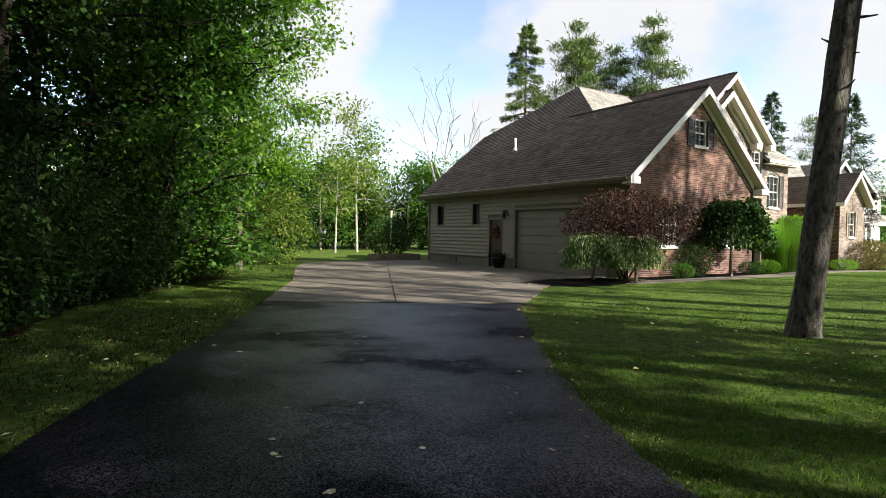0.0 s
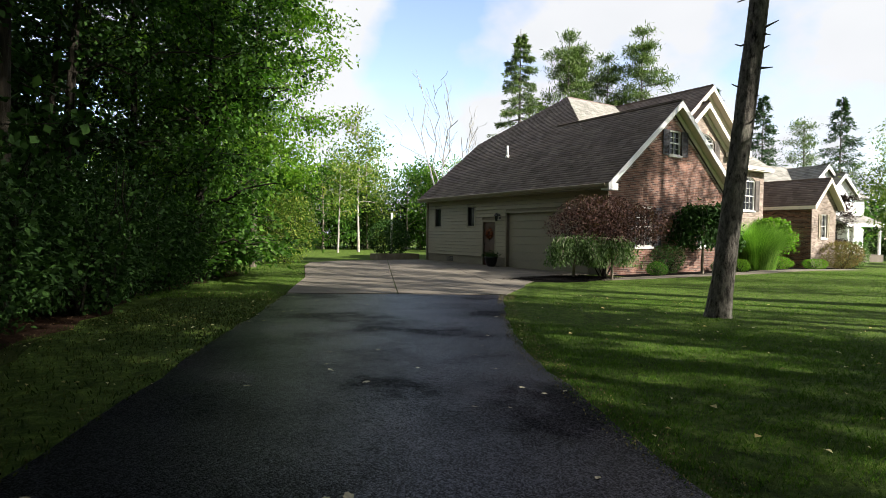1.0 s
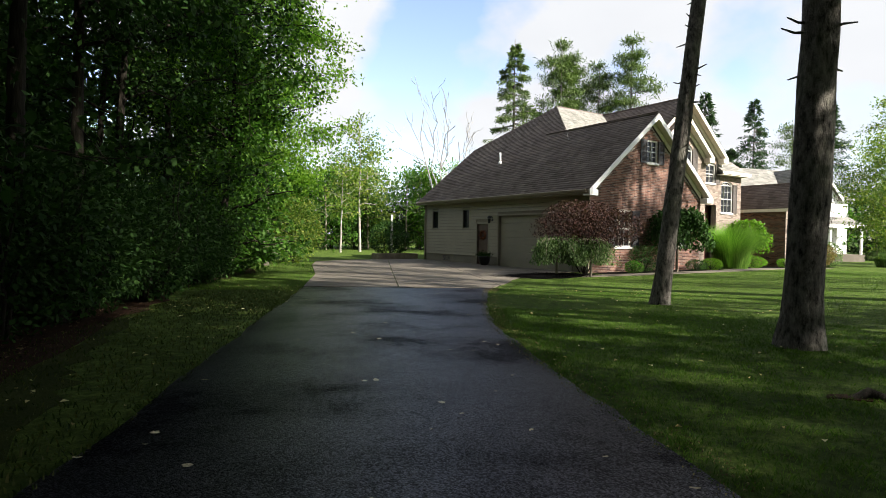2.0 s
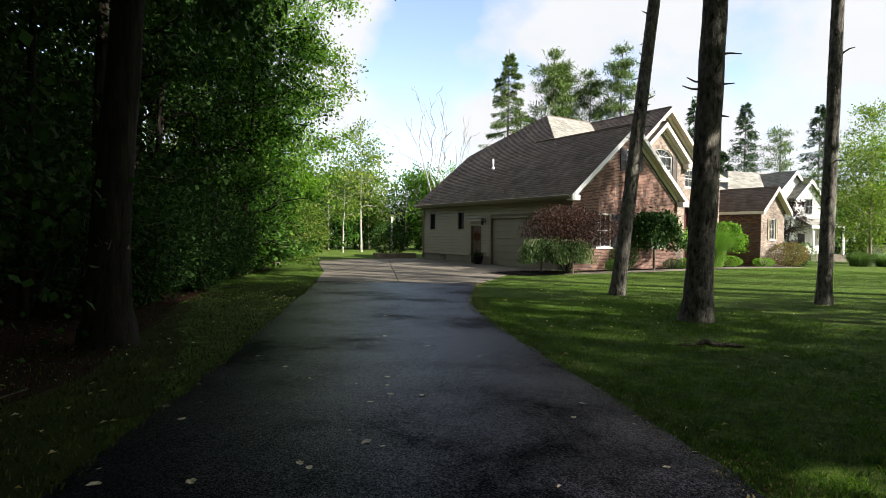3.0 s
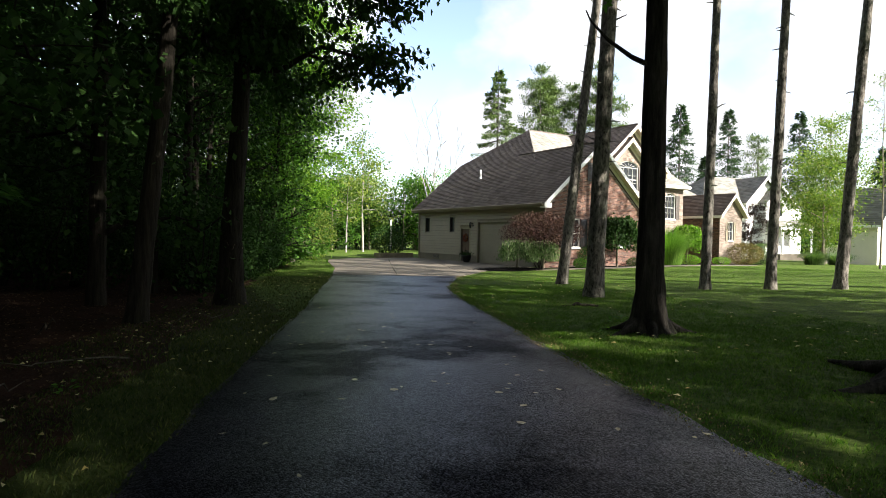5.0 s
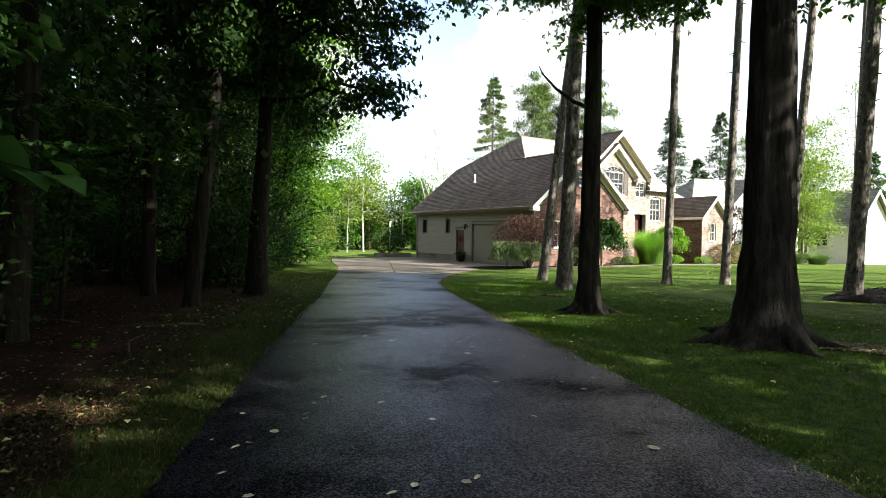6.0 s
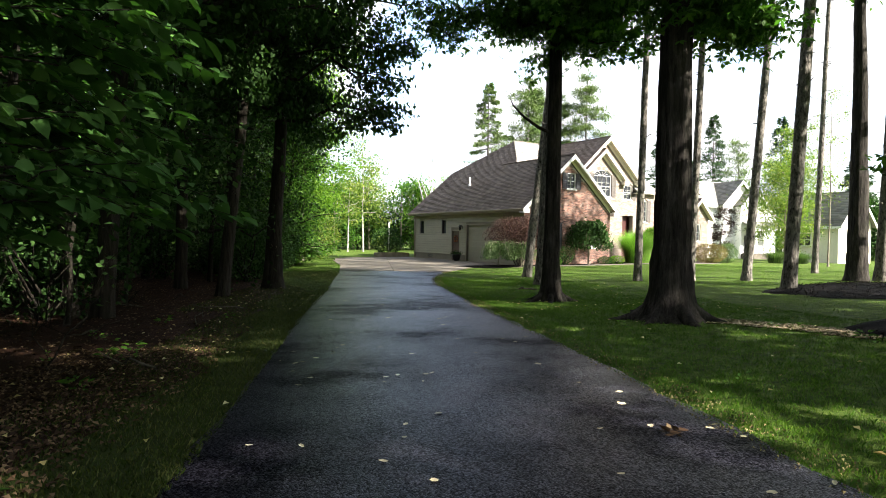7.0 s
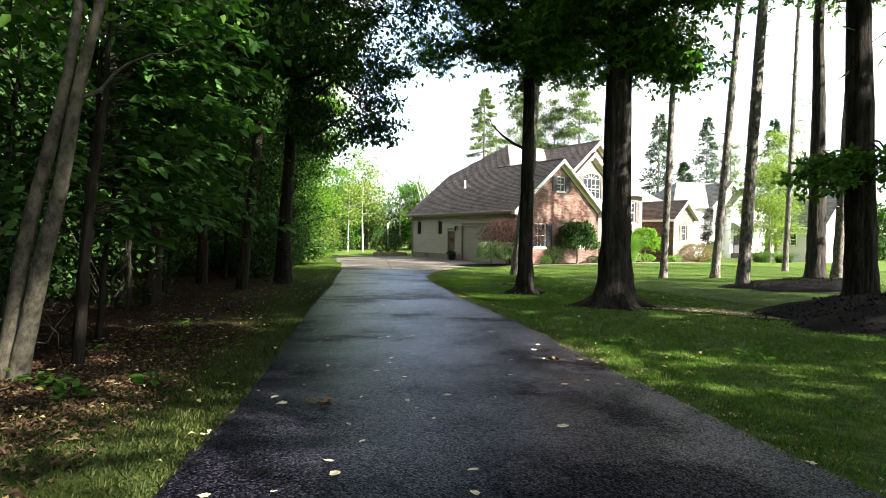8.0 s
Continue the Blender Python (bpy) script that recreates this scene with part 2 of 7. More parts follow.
# Dark leaf copy: the wood's shade is in its colour; also serves evergreens.
M_LEAF_DARK = leaf_mat("dark_shaded_leaf", (0.012, 0.030, 0.007), (0.022, 0.052, 0.012), (0.037, 0.080, 0.017), 0.18, 0.75)
# Bright leaf copy: sunlight on the crowns is put into the colour.
M_LEAF_BRIGHT = leaf_mat("bright_sunlit_leaf", (0.052, 0.115, 0.011), (0.098, 0.19, 0.020), (0.155, 0.25, 0.034), 0.45)
M_LEAF_BROAD = leaf_mat("broad_leaf", (0.022, 0.058, 0.014), (0.040, 0.096, 0.023), (0.068, 0.142, 0.036), 0.3)
M_LEAF_YELLOW = leaf_mat("yellowing_leaf", (0.05, 0.09, 0.016), (0.10, 0.15, 0.03), (0.20, 0.22, 0.05), 0.4)
M_LEAF_PURPLE = leaf_mat("purple_leaf", (0.014, 0.007, 0.007), (0.036, 0.016, 0.015), (0.09, 0.046, 0.039), 0.2, 0.5)
M_LEAF_PALE = leaf_mat("willow_leaf", (0.035, 0.065, 0.02), (0.075, 0.12, 0.045), (0.20, 0.25, 0.14), 0.3)
M_LEAF_RUST = leaf_mat("rusty_leaf", (0.06, 0.05, 0.02), (0.13, 0.085, 0.04), (0.20, 0.17, 0.07), 0.3)
M_NEEDLE = leaf_mat("needle", (0.014, 0.032, 0.014), (0.03, 0.06, 0.026), (0.06, 0.10, 0.04), 0.15, 0.6)
M_NEEDLE_PINE = leaf_mat("pine_needle", (0.045, 0.072, 0.026), (0.085, 0.125, 0.042), (0.15, 0.20, 0.075), 0.2, 0.6)
M_GRASS = leaf_mat("grass_blade", (0.030, 0.066, 0.010), (0.054, 0.104, 0.016), (0.105, 0.150, 0.032), 0.35, 0.6)
M_TALLGRASS = leaf_mat("tall_grass", (0.06, 0.13, 0.02), (0.11, 0.21, 0.035), (0.20, 0.31, 0.07), 0.4, 0.5)
M_FALLEN = surface("fallen_leaf_skin", (0.36, 0.28, 0.15), (0.62, 0.56, 0.38), 6.0, 40.0, 0.7, 0.2, 0.002, (1, 1, 1), "object")
M_TWIG = surface("dead_twig", (0.10, 0.075, 0.05), (0.26, 0.21, 0.15), 3.0, 40.0, 0.9, 0.3, 0.004)
M_VENT = surface("vent_pipe", (0.55, 0.55, 0.53), (0.68, 0.68, 0.66), 3.0, 30.0, 0.5, 0.05, 0.002)

# ---- building helpers ----
def G(x, y):
    """Height of the ground."""
    y = min(max(y, -50.0), 8.0)
    return 0.001 - 0.01157 * min(max(x, -45.0), -4.0) - 0.016 * min(max(x - 8.0, 0.0), 45.0) - 0.00701 * y + 0.000635 * y * y


def Gn(x, y):
    y = np.clip(y, -50.0, 8.0)
    return 0.001 - 0.01157 * np.clip(x, -45.0, -4.0) - 0.016 * np.clip(x - 8.0, 0.0, 45.0) - 0.00701 * y + 0.000635 * y * y


def thing(name, label, category, group="", kind="", m=None):
    ob = new(name)
    ob.empty_display_size = 0.2
    if m is not None:
        ob.matrix_world = m
    return tagged(ob, label, category, group, kind)


def part(name, bm, material, parent=None, label="", smooth=False, m=None):
    me = bpy.data.meshes.new(name)
    bm.to_mesh(me)
    bm.free()
    me.materials.append(material)
    if smooth:
        me.polygons.foreach_set("use_smooth", [True] * len(me.polygons))
    ob = new(name, me)
    ob.parent = parent
    if m is not None:
        ob.matrix_basis = m
    if label:
        ob["label"] = label
    return ob


def mesh_np(name, verts, quads, material, parent=None, smooth=False, label=""):
    """A mesh of four-cornered faces from arrays."""
    verts, quads = np.asarray(verts, dtype=np.float32), np.asarray(quads, dtype=np.int32)
    me = bpy.data.meshes.new(name)
    me.vertices.add(len(verts))
    me.vertices.foreach_set("co", verts.ravel())
    me.loops.add(quads.size)
    me.loops.foreach_set("vertex_index", quads.ravel())
    me.polygons.add(len(quads))
    k = quads.shape[1]
    me.polygons.foreach_set("loop_start", np.arange(0, quads.size, k, dtype=np.int32))
    me.polygons.foreach_set("loop_total", np.full(len(quads), k, dtype=np.int32))
    me.update(calc_edges=True)
    me.materials.append(material)
    if smooth:
        me.polygons.foreach_set("use_smooth", np.ones(len(quads), dtype=bool))
    ob = new(name, me)
    ob.parent = parent
    if label:
        ob["label"] = label
    return ob


def box(bm, x0, x1, y0, y1, z0, z1):
    v = [bm.verts.new(p) for p in ((x0, y0, z0), (x1, y0, z0), (x1, y1, z0), (x0, y1, z0), (x0, y0, z1), (x1, y0, z1), (x1, y1, z1), (x0, y1, z1))]
    for f in ((3, 2, 1, 0), (4, 5, 6, 7), (0, 1, 5, 4), (1, 2, 6, 5), (2, 3, 7, 6), (3, 0, 4, 7)):
        bm.faces.new([v[i] for i in f])
    return v


def boxed(x0, x1, y0, y1, z0, z1, bevel=0.0):
    bm = bmesh.new()
    box(bm, x0, x1, y0, y1, z0, z1)
    if bevel:
        bmesh.ops.bevel(bm, geom=bm.edges[:], offset=bevel, segments=1, affect="EDGES")
    return bm


def prism(bm, pts, offset):
    """A flat outline of points pushed along offset into a solid."""
    o = Vector(offset)
    a = [bm.verts.new(p) for p in pts]
    c = [bm.verts.new(Vector(p) + o) for p in pts]
    n = len(pts)
    bm.faces.new(a)
    bm.faces.new(c[::-1])
    for i in range(n):
        bm.faces.new((a[i], c[i], c[(i + 1) % n], a[(i + 1) % n]))
    bmesh.ops.recalc_face_normals(bm, faces=bm.faces[:])
    return bm


def sheet(name, outline, lift, material, cell=0.5, label="", category="ground", depth=0.06, kind="structure"):
    """A slab over the ground inside an outline, following its height, with an edge of its own."""
    bm = bmesh.new()
    bm.faces.new([bm.verts.new((x, y, 0)) for x, y in outline])
    xs, ys = [p[0] for p in outline], [p[1] for p in outline]
    for lo, hi, ax in ((min(xs), max(xs), 0), (min(ys), max(ys), 1)):
        k = math.floor(lo / cell) + 1
        while k * cell < hi:
            co, no = [0, 0, 0], [0, 0, 0]
            co[ax], no[ax] = k * cell, 1
            bmesh.ops.bisect_plane(bm, geom=bm.verts[:] + bm.edges[:] + bm.faces[:], plane_co=co, plane_no=no)
            k += 1
    edge = [e for e in bm.edges if e.is_boundary]
    got = bmesh.ops.extrude_edge_only(bm, edges=edge)
    low = {v for v in got["geom"] if isinstance(v, bmesh.types.BMVert)}
    for v in bm.verts:
        v.co.z = G(v.co.x, v.co.y) + lift - (depth if v in low else 0)
    bmesh.ops.recalc_face_normals(bm, faces=bm.faces[:])
    ob = part(name, bm, material, smooth=False)
    return tagged(ob, label, category, "", kind)


def curve_through(pts, per=8):
    """Points along a smooth line through the given ones."""
    p = [Vector((*q, 0)) if len(q) == 2 else Vector(q) for q in pts]
    p = [p[0] * 2 - p[1], *p, p[-1] * 2 - p[-2]]
    out = []
    for i in range(1, len(p) - 2):
        for k in range(per):
            t = k / per
            a, b, c, d = p[i - 1 : i + 3]
            out.append(0.5 * (2 * b + (c - a) * t + (2 * a - 5 * b + 4 * c - d) * t * t + (3 * b - a - 3 * c + d) * t**3))
    return out + [p[-2]]


# ---- plants, as arrays ----
class Bag:
    """Gathers the faces of one mesh."""

    def __init__(self):
        self.v, self.f, self.n = [], [], 0

    def add(self, v, f):
        self.v.append(v)
        self.f.append(f + self.n)
        self.n += len(v)

    def put(self, name, material, parent, smooth=False, label=""):
        return mesh_np(name, np.concatenate(self.v), np.concatenate(self.f), material, parent, smooth, label)


def tube(pts, radii, sides=8, rough=0.0, rng=None, ridges=0):
    """A round tapering limb through points."""
    pts, radii = np.asarray(pts, float), np.asarray(radii, float)
    tan = np.gradient(pts, axis=0)
    tan /= np.linalg.norm(tan, axis=1, keepdims=True) + 1e-9
    ref = np.where(np.abs(tan[:, 2:3]) > 0.9, [[1.0, 0, 0]], [[0, 0, 1.0]])
    u = np.cross(tan, ref)
    u /= np.linalg.norm(u, axis=1, keepdims=True) + 1e-9
    w = np.cross(tan, u)
    a = np.linspace(0, 2 * np.pi, sides, endpoint=False)
    r = radii[:, None] * np.ones((1, sides))
    if rough and rng is not None:
        r = r * (1 + rough * rng.normal(size=r.shape))
    if ridges:
        ph = np.linspace(0, 3, len(pts))[:, None]
        r = r * (1 + 0.05 * np.sin(ridges * a[None] + 2.0 * np.sin(ph * 2.1)) + 0.03 * np.sin(2 * ridges * a[None] - ph * 4))
    v = pts[:, None] + r[..., None] * (np.cos(a)[None, :, None] * u[:, None] + np.sin(a)[None, :, None] * w[:, None])
    n = len(pts)
    i, j = np.meshgrid(np.arange(n - 1), np.arange(sides), indexing="ij")
    k = (j + 1) % sides
    f = np.stack([i * sides + j, i * sides + k, (i + 1) * sides + k, (i + 1) * sides + j], -1).reshape(-1, 4)
    return v.reshape(-1, 3), f


def unit(v):
    return v / (np.linalg.norm(v, axis=-1, keepdims=True) + 1e-9)


def leaves(at, size, rng, width=0.5, droop=0.3, along=None, spread=1.0):
    """A folded leaf at every point."""
    n = len(at)
    d = rng.normal(size=(n, 3)) * spread
    if along is not None:
        d = d + along
    d[:, 2] -= droop
    d = unit(d)
    s = unit(np.cross(d, rng.normal(size=(n, 3)) * 0.6 + np.array([0, 0, 1.0])))
    up = np.cross(s, d)
    L = (size * rng.uniform(0.6, 1.3, size=(n, 1)))
    v = np.empty((n, 4, 3))
    v[:, 0] = at
    v[:, 1] = at + d * L * 0.45 + s * L * width * 0.5 + up * L * 0.07
    v[:, 2] = at + d * L
    v[:, 3] = at + d * L * 0.45 - s * L * width * 0.5 + up * L * 0.07
    return v.reshape(-1, 3), np.arange(4 * n).reshape(n, 4)


def fine_leaves(at, size, rng, width=0.8, droop=0.3, along=None, spread=1.0):
    """Ovate folded leaves of two halves at every point."""
    n = len(at)
    d = rng.normal(size=(n, 3)) * spread
    if along is not None:
        d = d + along
    d[:, 2] -= droop
    d = unit(d)
    s = unit(np.cross(d, rng.normal(size=(n, 3)) * 0.5 + np.array([0, 0, 1.0])))
    up = np.cross(s, d)
    L = size * rng.uniform(0.6, 1.25, size=(n, 1))
    v = np.empty((n, 6, 3))
    v[:, 0], v[:, 3] = at, at + d * L - up * L * 0.12
    v[:, 1] = at + d * L * 0.28 + s * L * width * 0.48 + up * L * 0.08
    v[:, 2] = at + d * L * 0.66 + s * L * width * 0.36 + up * L * 0.05
    v[:, 5] = at + d * L * 0.28 - s * L * width * 0.48 + up * L * 0.08
    v[:, 4] = at + d * L * 0.66 - s * L * width * 0.36 + up * L * 0.05
    b = (np.arange(n) * 6)[:, None]
    return v.reshape(-1, 3), np.concatenate([b + np.array([[0, 1, 2, 3]]), b + np.array([[3, 4, 5, 0]])])


def maple_leaves(at, size, rng, width=0.9, droop=0.3, along=None, spread=1.0):
    """Leaves of three pointed lobes from one stalk end."""
    n = len(at)
    d = rng.normal(size=(n, 3)) * spread
    if along is not None:
        d = d + along
    d[:, 2] -= droop
    d = unit(d)
    s = unit(np.cross(d, rng.normal(size=(n, 3)) * 0.6 + np.array([0, 0, 1.0])))
    up = np.cross(s, d)
    L = size * rng.uniform(0.6, 1.25, size=(n, 1))
    v = np.empty((n, 10, 3))
    v[:, 0] = at
    for k, (turn, reach) in enumerate(((0.0, 1.0), (1.15, 0.8), (-1.15, 0.8))):
        f = d * math.cos(turn) + s * math.sin(turn) - up * (0.12 if k else 0.0)
        g = np.cross(up, f)
        v[:, 1 + 3 * k] = at + f * L * reach * 0.5 + g * L * 0.25 * width
        v[:, 2 + 3 * k] = at + f * L * reach - up * L * 0.1
        v[:, 3 + 3 * k] = at + f * L * reach * 0.5 - g * L * 0.25 * width
    b = (np.arange(n) * 10)[:, None]
    return v.reshape(-1, 3), np.concatenate([b + np.array([[0, 1 + 3 * k, 2 + 3 * k, 3 + 3 * k]]) for k in range(3)])


def bent(a, b, rng, steps=6, wobble=0.06, sag=0.0):
    t = np.linspace(0, 1, steps)[:, None]
    a, b = np.asarray(a, float), np.asarray(b, float)
    L = np.linalg.norm(b - a)
    off = rng.normal(size=(steps, 3)) * wobble * L * np.sin(np.pi * t)
    p = a + (b - a) * t + off
    p[:, 2] += sag * L * np.sin(np.pi * t[:, 0])
    return p


def trunk_line(h, lean, rng, steps=14, wobble=0.05):
    t = np.linspace(0, 1, steps)
    p = np.stack([lean[0] * t, lean[1] * t, h * t], -1)
    w = np.cumsum(rng.normal(size=(steps, 2)) * wobble, axis=0)
    p[:, :2] += w * t[:, None]
    return p


def broadleaf(name, label, x, y, h, r, base, spread, leaf_count, leaf_size, leaf, bark, seed, lean=(0, 0), limbs=16, clump=0.4, sides=10, group="", flare=1.0, droop=0.35, twig=True, fine=False, rise=(0.05, 0.55), twigs=6, bushy=0.0, low=1.0, heavy=0.0, lw=0.55, lobed=False):
    """A leafy tree: trunk, limbs and a crown of leaves that sit in clumps along the boughs."""
    rng = np.random.default_rng(seed)
    tree = thing(name, label, "tree", group, m=pose(x, y, G(x, y) - 0.05))
    line = trunk_line(h, lean, rng)
    wood, green = Bag(), Bag()
    t = np.linspace(0, 1, len(line))
    fine_t = np.interp(np.linspace(0, 1, 40) ** 1.6, t, np.arange(len(t)))
    pts = np.stack([np.interp(fine_t, np.arange(len(t)), line[:, k]) for k in range(3)], -1)
    hh = pts[:, 2]
    rr = r * (1 - 0.82 * hh / h) + r * flare * (0.62 * np.exp(-hh / 0.16) + 0.16 * np.exp(-hh / 0.6))
    wood.add(*tube(pts, rr, sides, 0.03, rng, 7 if sides > 14 else 0))
    if sides >= 30:
        # surface roots running out from the foot
        own = np.random.default_rng(seed + 5000)
        for k in range(6):
            az, out = k * 1.05 + own.uniform(-0.3, 0.3), r * (2.2 + flare) * own.uniform(0.75, 1.25)
            way = np.array([math.cos(az), math.sin(az), 0])
            side = np.array([-way[1], way[0], 0]) * own.normal() * 0.12
            steps = np.array([0.0, 0.25, 0.5, 0.75, 1.0])[:, None]
            line_r = way * (r * 0.45 + out * steps) + side * steps**2 + np.array([0, 0, 1.0]) * (0.05 + 1.25 * r * (1 - steps) ** 3.0 - 0.02 * steps)
            wood.add(*tube(line_r, r * np.array([0.55, 0.42, 0.28, 0.17, 0.05]), 9, 0.05, own))
    ends = []
    for i in range(limbs):
        q = base + (0.97 - base) * (i + rng.uniform(0, 0.8)) / limbs
        k = q * (len(line) - 1)
        at = np.array([np.interp(k, np.arange(len(line)), line[:, c]) for c in range(3)])
        az = i * 2.4 + rng.uniform(-0.5, 0.5)
        s = (q - base) / (1 - base)
        reach = spread * (0.45 + 0.55 * math.sin(math.pi * min(1, 0.18 + 0.75 * s))) * rng.uniform(0.75, 1.15) * (low + (1 - low) * min(1, s / 0.35))
        up = reach * rng.uniform(*rise) * (0.4 + s)
        end = at + np.array([math.cos(az) * reach, math.sin(az) * reach, up])
        p = bent(at, end, rng, 7, 0.05, 0.05)
        r0 = max(0.012, r * (1 - 0.8 * q) * 0.45)
        wood.add(*tube(p, np.linspace(r0, 0.012, 7), 6))
        for j in range(twigs):
            u = rng.uniform(0.25 - 0.2 * bushy, 1.0)
            a = np.array([np.interp(u * 6, np.arange(7), p[:, c]) for c in range(3)])
            b = a + rng.normal(size=3) * np.array([0.26, 0.26, 0.2]) * reach + np.array([0, 0, 0.03 * reach])
            if twig:
                wood.add(*tube(bent(a, b, rng, 4, 0.05), np.linspace(0.4 * r0 * (1.1 - u) + 0.008, 0.004, 4), 4))
            ends += [b, a * 0.35 + b * 0.65, a * 0.7 + b * 0.3]
        ends.append(end)
    ends = np.array(ends)
    rank = np.exp(-heavy * (ends[:, 2] - ends[:, 2].min()) / 4.0) + 0.12
    which = rng.choice(len(ends), leaf_count, p=rank / rank.sum())
    weight = rng.uniform(0.5, 1.35, len(ends))[which][:, None]
    at = ends[which] + np.clip(rng.normal(size=(leaf_count, 3)), -1.8, 1.8) * np.array([clump, clump, clump * 0.6]) * weight
    out = at - np.array([0, 0, h * (base + 1) / 2])
    green.add(*(maple_leaves if lobed else fine_leaves if fine else leaves)(at, leaf_size, rng, 0.85 if fine else lw, droop, unit(out) * 0.5))
    wood.put("trunk", bark, tree, True)
    green.put("crown", leaf, tree)
    return tree


def pine(name, label, x, y, h, r, base, spread, sprays, seed, lean=(0, 0), needle=None, group="", stubs=14, sides=14, size=0.34, clump=0.42):
    """A tall pine: straight trunk with dead stubs and a crown of needle tufts high up."""
    rng = np.random.default_rng(seed)
    tree = thing(name, label, "tree", group, m=pose(x, y, G(x, y) - 0.05))
    line = trunk_line(h, lean, rng, 18, 0.012)
    fine = np.linspace(0, 1, 46) ** 1.4 * 17
    pts = np.stack([np.interp(fine, np.arange(18), line[:, k]) for k in range(3)], -1)
    rr = r * (1 - 0.85 * pts[:, 2] / h) + r * 0.35 * np.exp(-pts[:, 2] / 0.25)
    wood, green = Bag(), Bag()
    wood.add(*tube(pts, rr, sides, 0.035, rng))
    at_h = lambda q: np.array([np.interp(q * 17, np.arange(18), line[:, c]) for c in range(3)])
    for i in range(stubs):
        q = rng.uniform(0.1, base)
        a, az = at_h(q), rng.uniform(0, 6.28)
        L = rng.uniform(0.04, 0.22) + r * (1 - q)
        wood.add(*tube(bent(a, a + np.array([math.cos(az) * L, math.sin(az) * L, rng.uniform(-0.1, 0.15)]), rng, 4, 0.05), np.linspace(0.028, 0.008, 4), 5))
    ends = []
    n = 26
    for i in range(n):
        q = base + (0.98 - base) * (i + rng.uniform(0, 0.9)) / n
        a, az, s = at_h(q), i * 2.4 + rng.uniform(-0.6, 0.6), (q - base) / (1 - base)
        reach = spread * (1.05 - 0.75 * s) * rng.uniform(0.55, 1.15)
        b = a + np.array([math.cos(az) * reach, math.sin(az) * reach, reach * rng.uniform(-0.08, 0.35)])
        p = bent(a, b, rng, 6, 0.06)
        wood.add(*tube(p, np.linspace(0.05, 0.012, 6), 5))
        for j in range(7):
            u = rng.uniform(0.4, 1.0)
            c = np.array([np.interp(u * 5, np.arange(6), p[:, k]) for k in range(3)])
            ends.append(c + rng.normal(size=3) * np.array([0.2, 0.2, 0.1]) * reach)
    ends = np.array(ends)
    which = rng.integers(0, len(ends), sprays)
    at = ends[which] + rng.normal(size=(sprays, 3)) * np.array([clump, clump, clump * 0.45])
    green.add(*leaves(at, size, rng, 0.16, -0.35))
    wood.put("trunk", M_PINE_BARK, tree, True)
    green.put("crown", needle or M_NEEDLE_PINE, tree)
    return tree


def spruce(name, label, x, y, h, r, width, sprays, seed, z=None, base=0.08, group="", needle=None, gap=0.12, size=0.36):
    """A spruce: level whorls of drooping boughs that shorten towards the tip."""
    rng = np.random.default_rng(seed)
    tree = thing(name, label, "tree", group, m=pose(x, y, G(x, y) - 0.05))
    wood, green = Bag(), Bag()
    wood.add(*tube(np.stack([np.zeros(8), np.zeros(8), np.linspace(0, h, 8)], -1), np.linspace(r, 0.02, 8), 8))
    at, along = [], []
    levels = int(h * (1 - base) / 0.55)
    per = max(6, sprays // (levels * 7))
    for i in range(levels):
        q = base + (1 - base) * i / levels
        for j in range(7):
            if rng.uniform() < gap:
                continue
            az = rng.uniform(0, 6.28)
            reach = width * (1 - q) ** 0.8 * rng.uniform(0.6, 1.15) + 0.15
            z0 = q * h + rng.uniform(-0.2, 0.2)
            d = np.array([math.cos(az), math.sin(az), 0])
            wood.add(*tube(np.array([[0, 0, z0], [*(d[:2] * reach * 0.6), z0 - 0.10 * reach], [*(d[:2] * reach), z0 - 0.12 * reach]]), np.array([0.035, 0.02, 0.006]), 4))
            u = rng.uniform(0.15, 1.0, per) ** 0.8
            p = np.stack([d[0] * reach * u, d[1] * reach * u, z0 - 0.13 * reach * np.sin(u * 1.9)], -1)
            side = np.array([-d[1], d[0], 0]) * rng.normal(size=(per, 1)) * 0.22 * reach * (1.15 - u[:, None])
            at.append(p + side + np.array([0, 0, -1]) * np.abs(rng.normal(size=(per, 1))) * 0.12)
            along.append(np.tile(d * 0.9, (per, 1)))
    at, along = np.concatenate(at), np.concatenate(along)
    green.add(*leaves(at, size, rng, 0.22, 0.35, along, 0.6))
    wood.put("trunk", M_PINE_BARK, tree, True)
    green.put("crown", needle or M_NEEDLE, tree)
    return tree


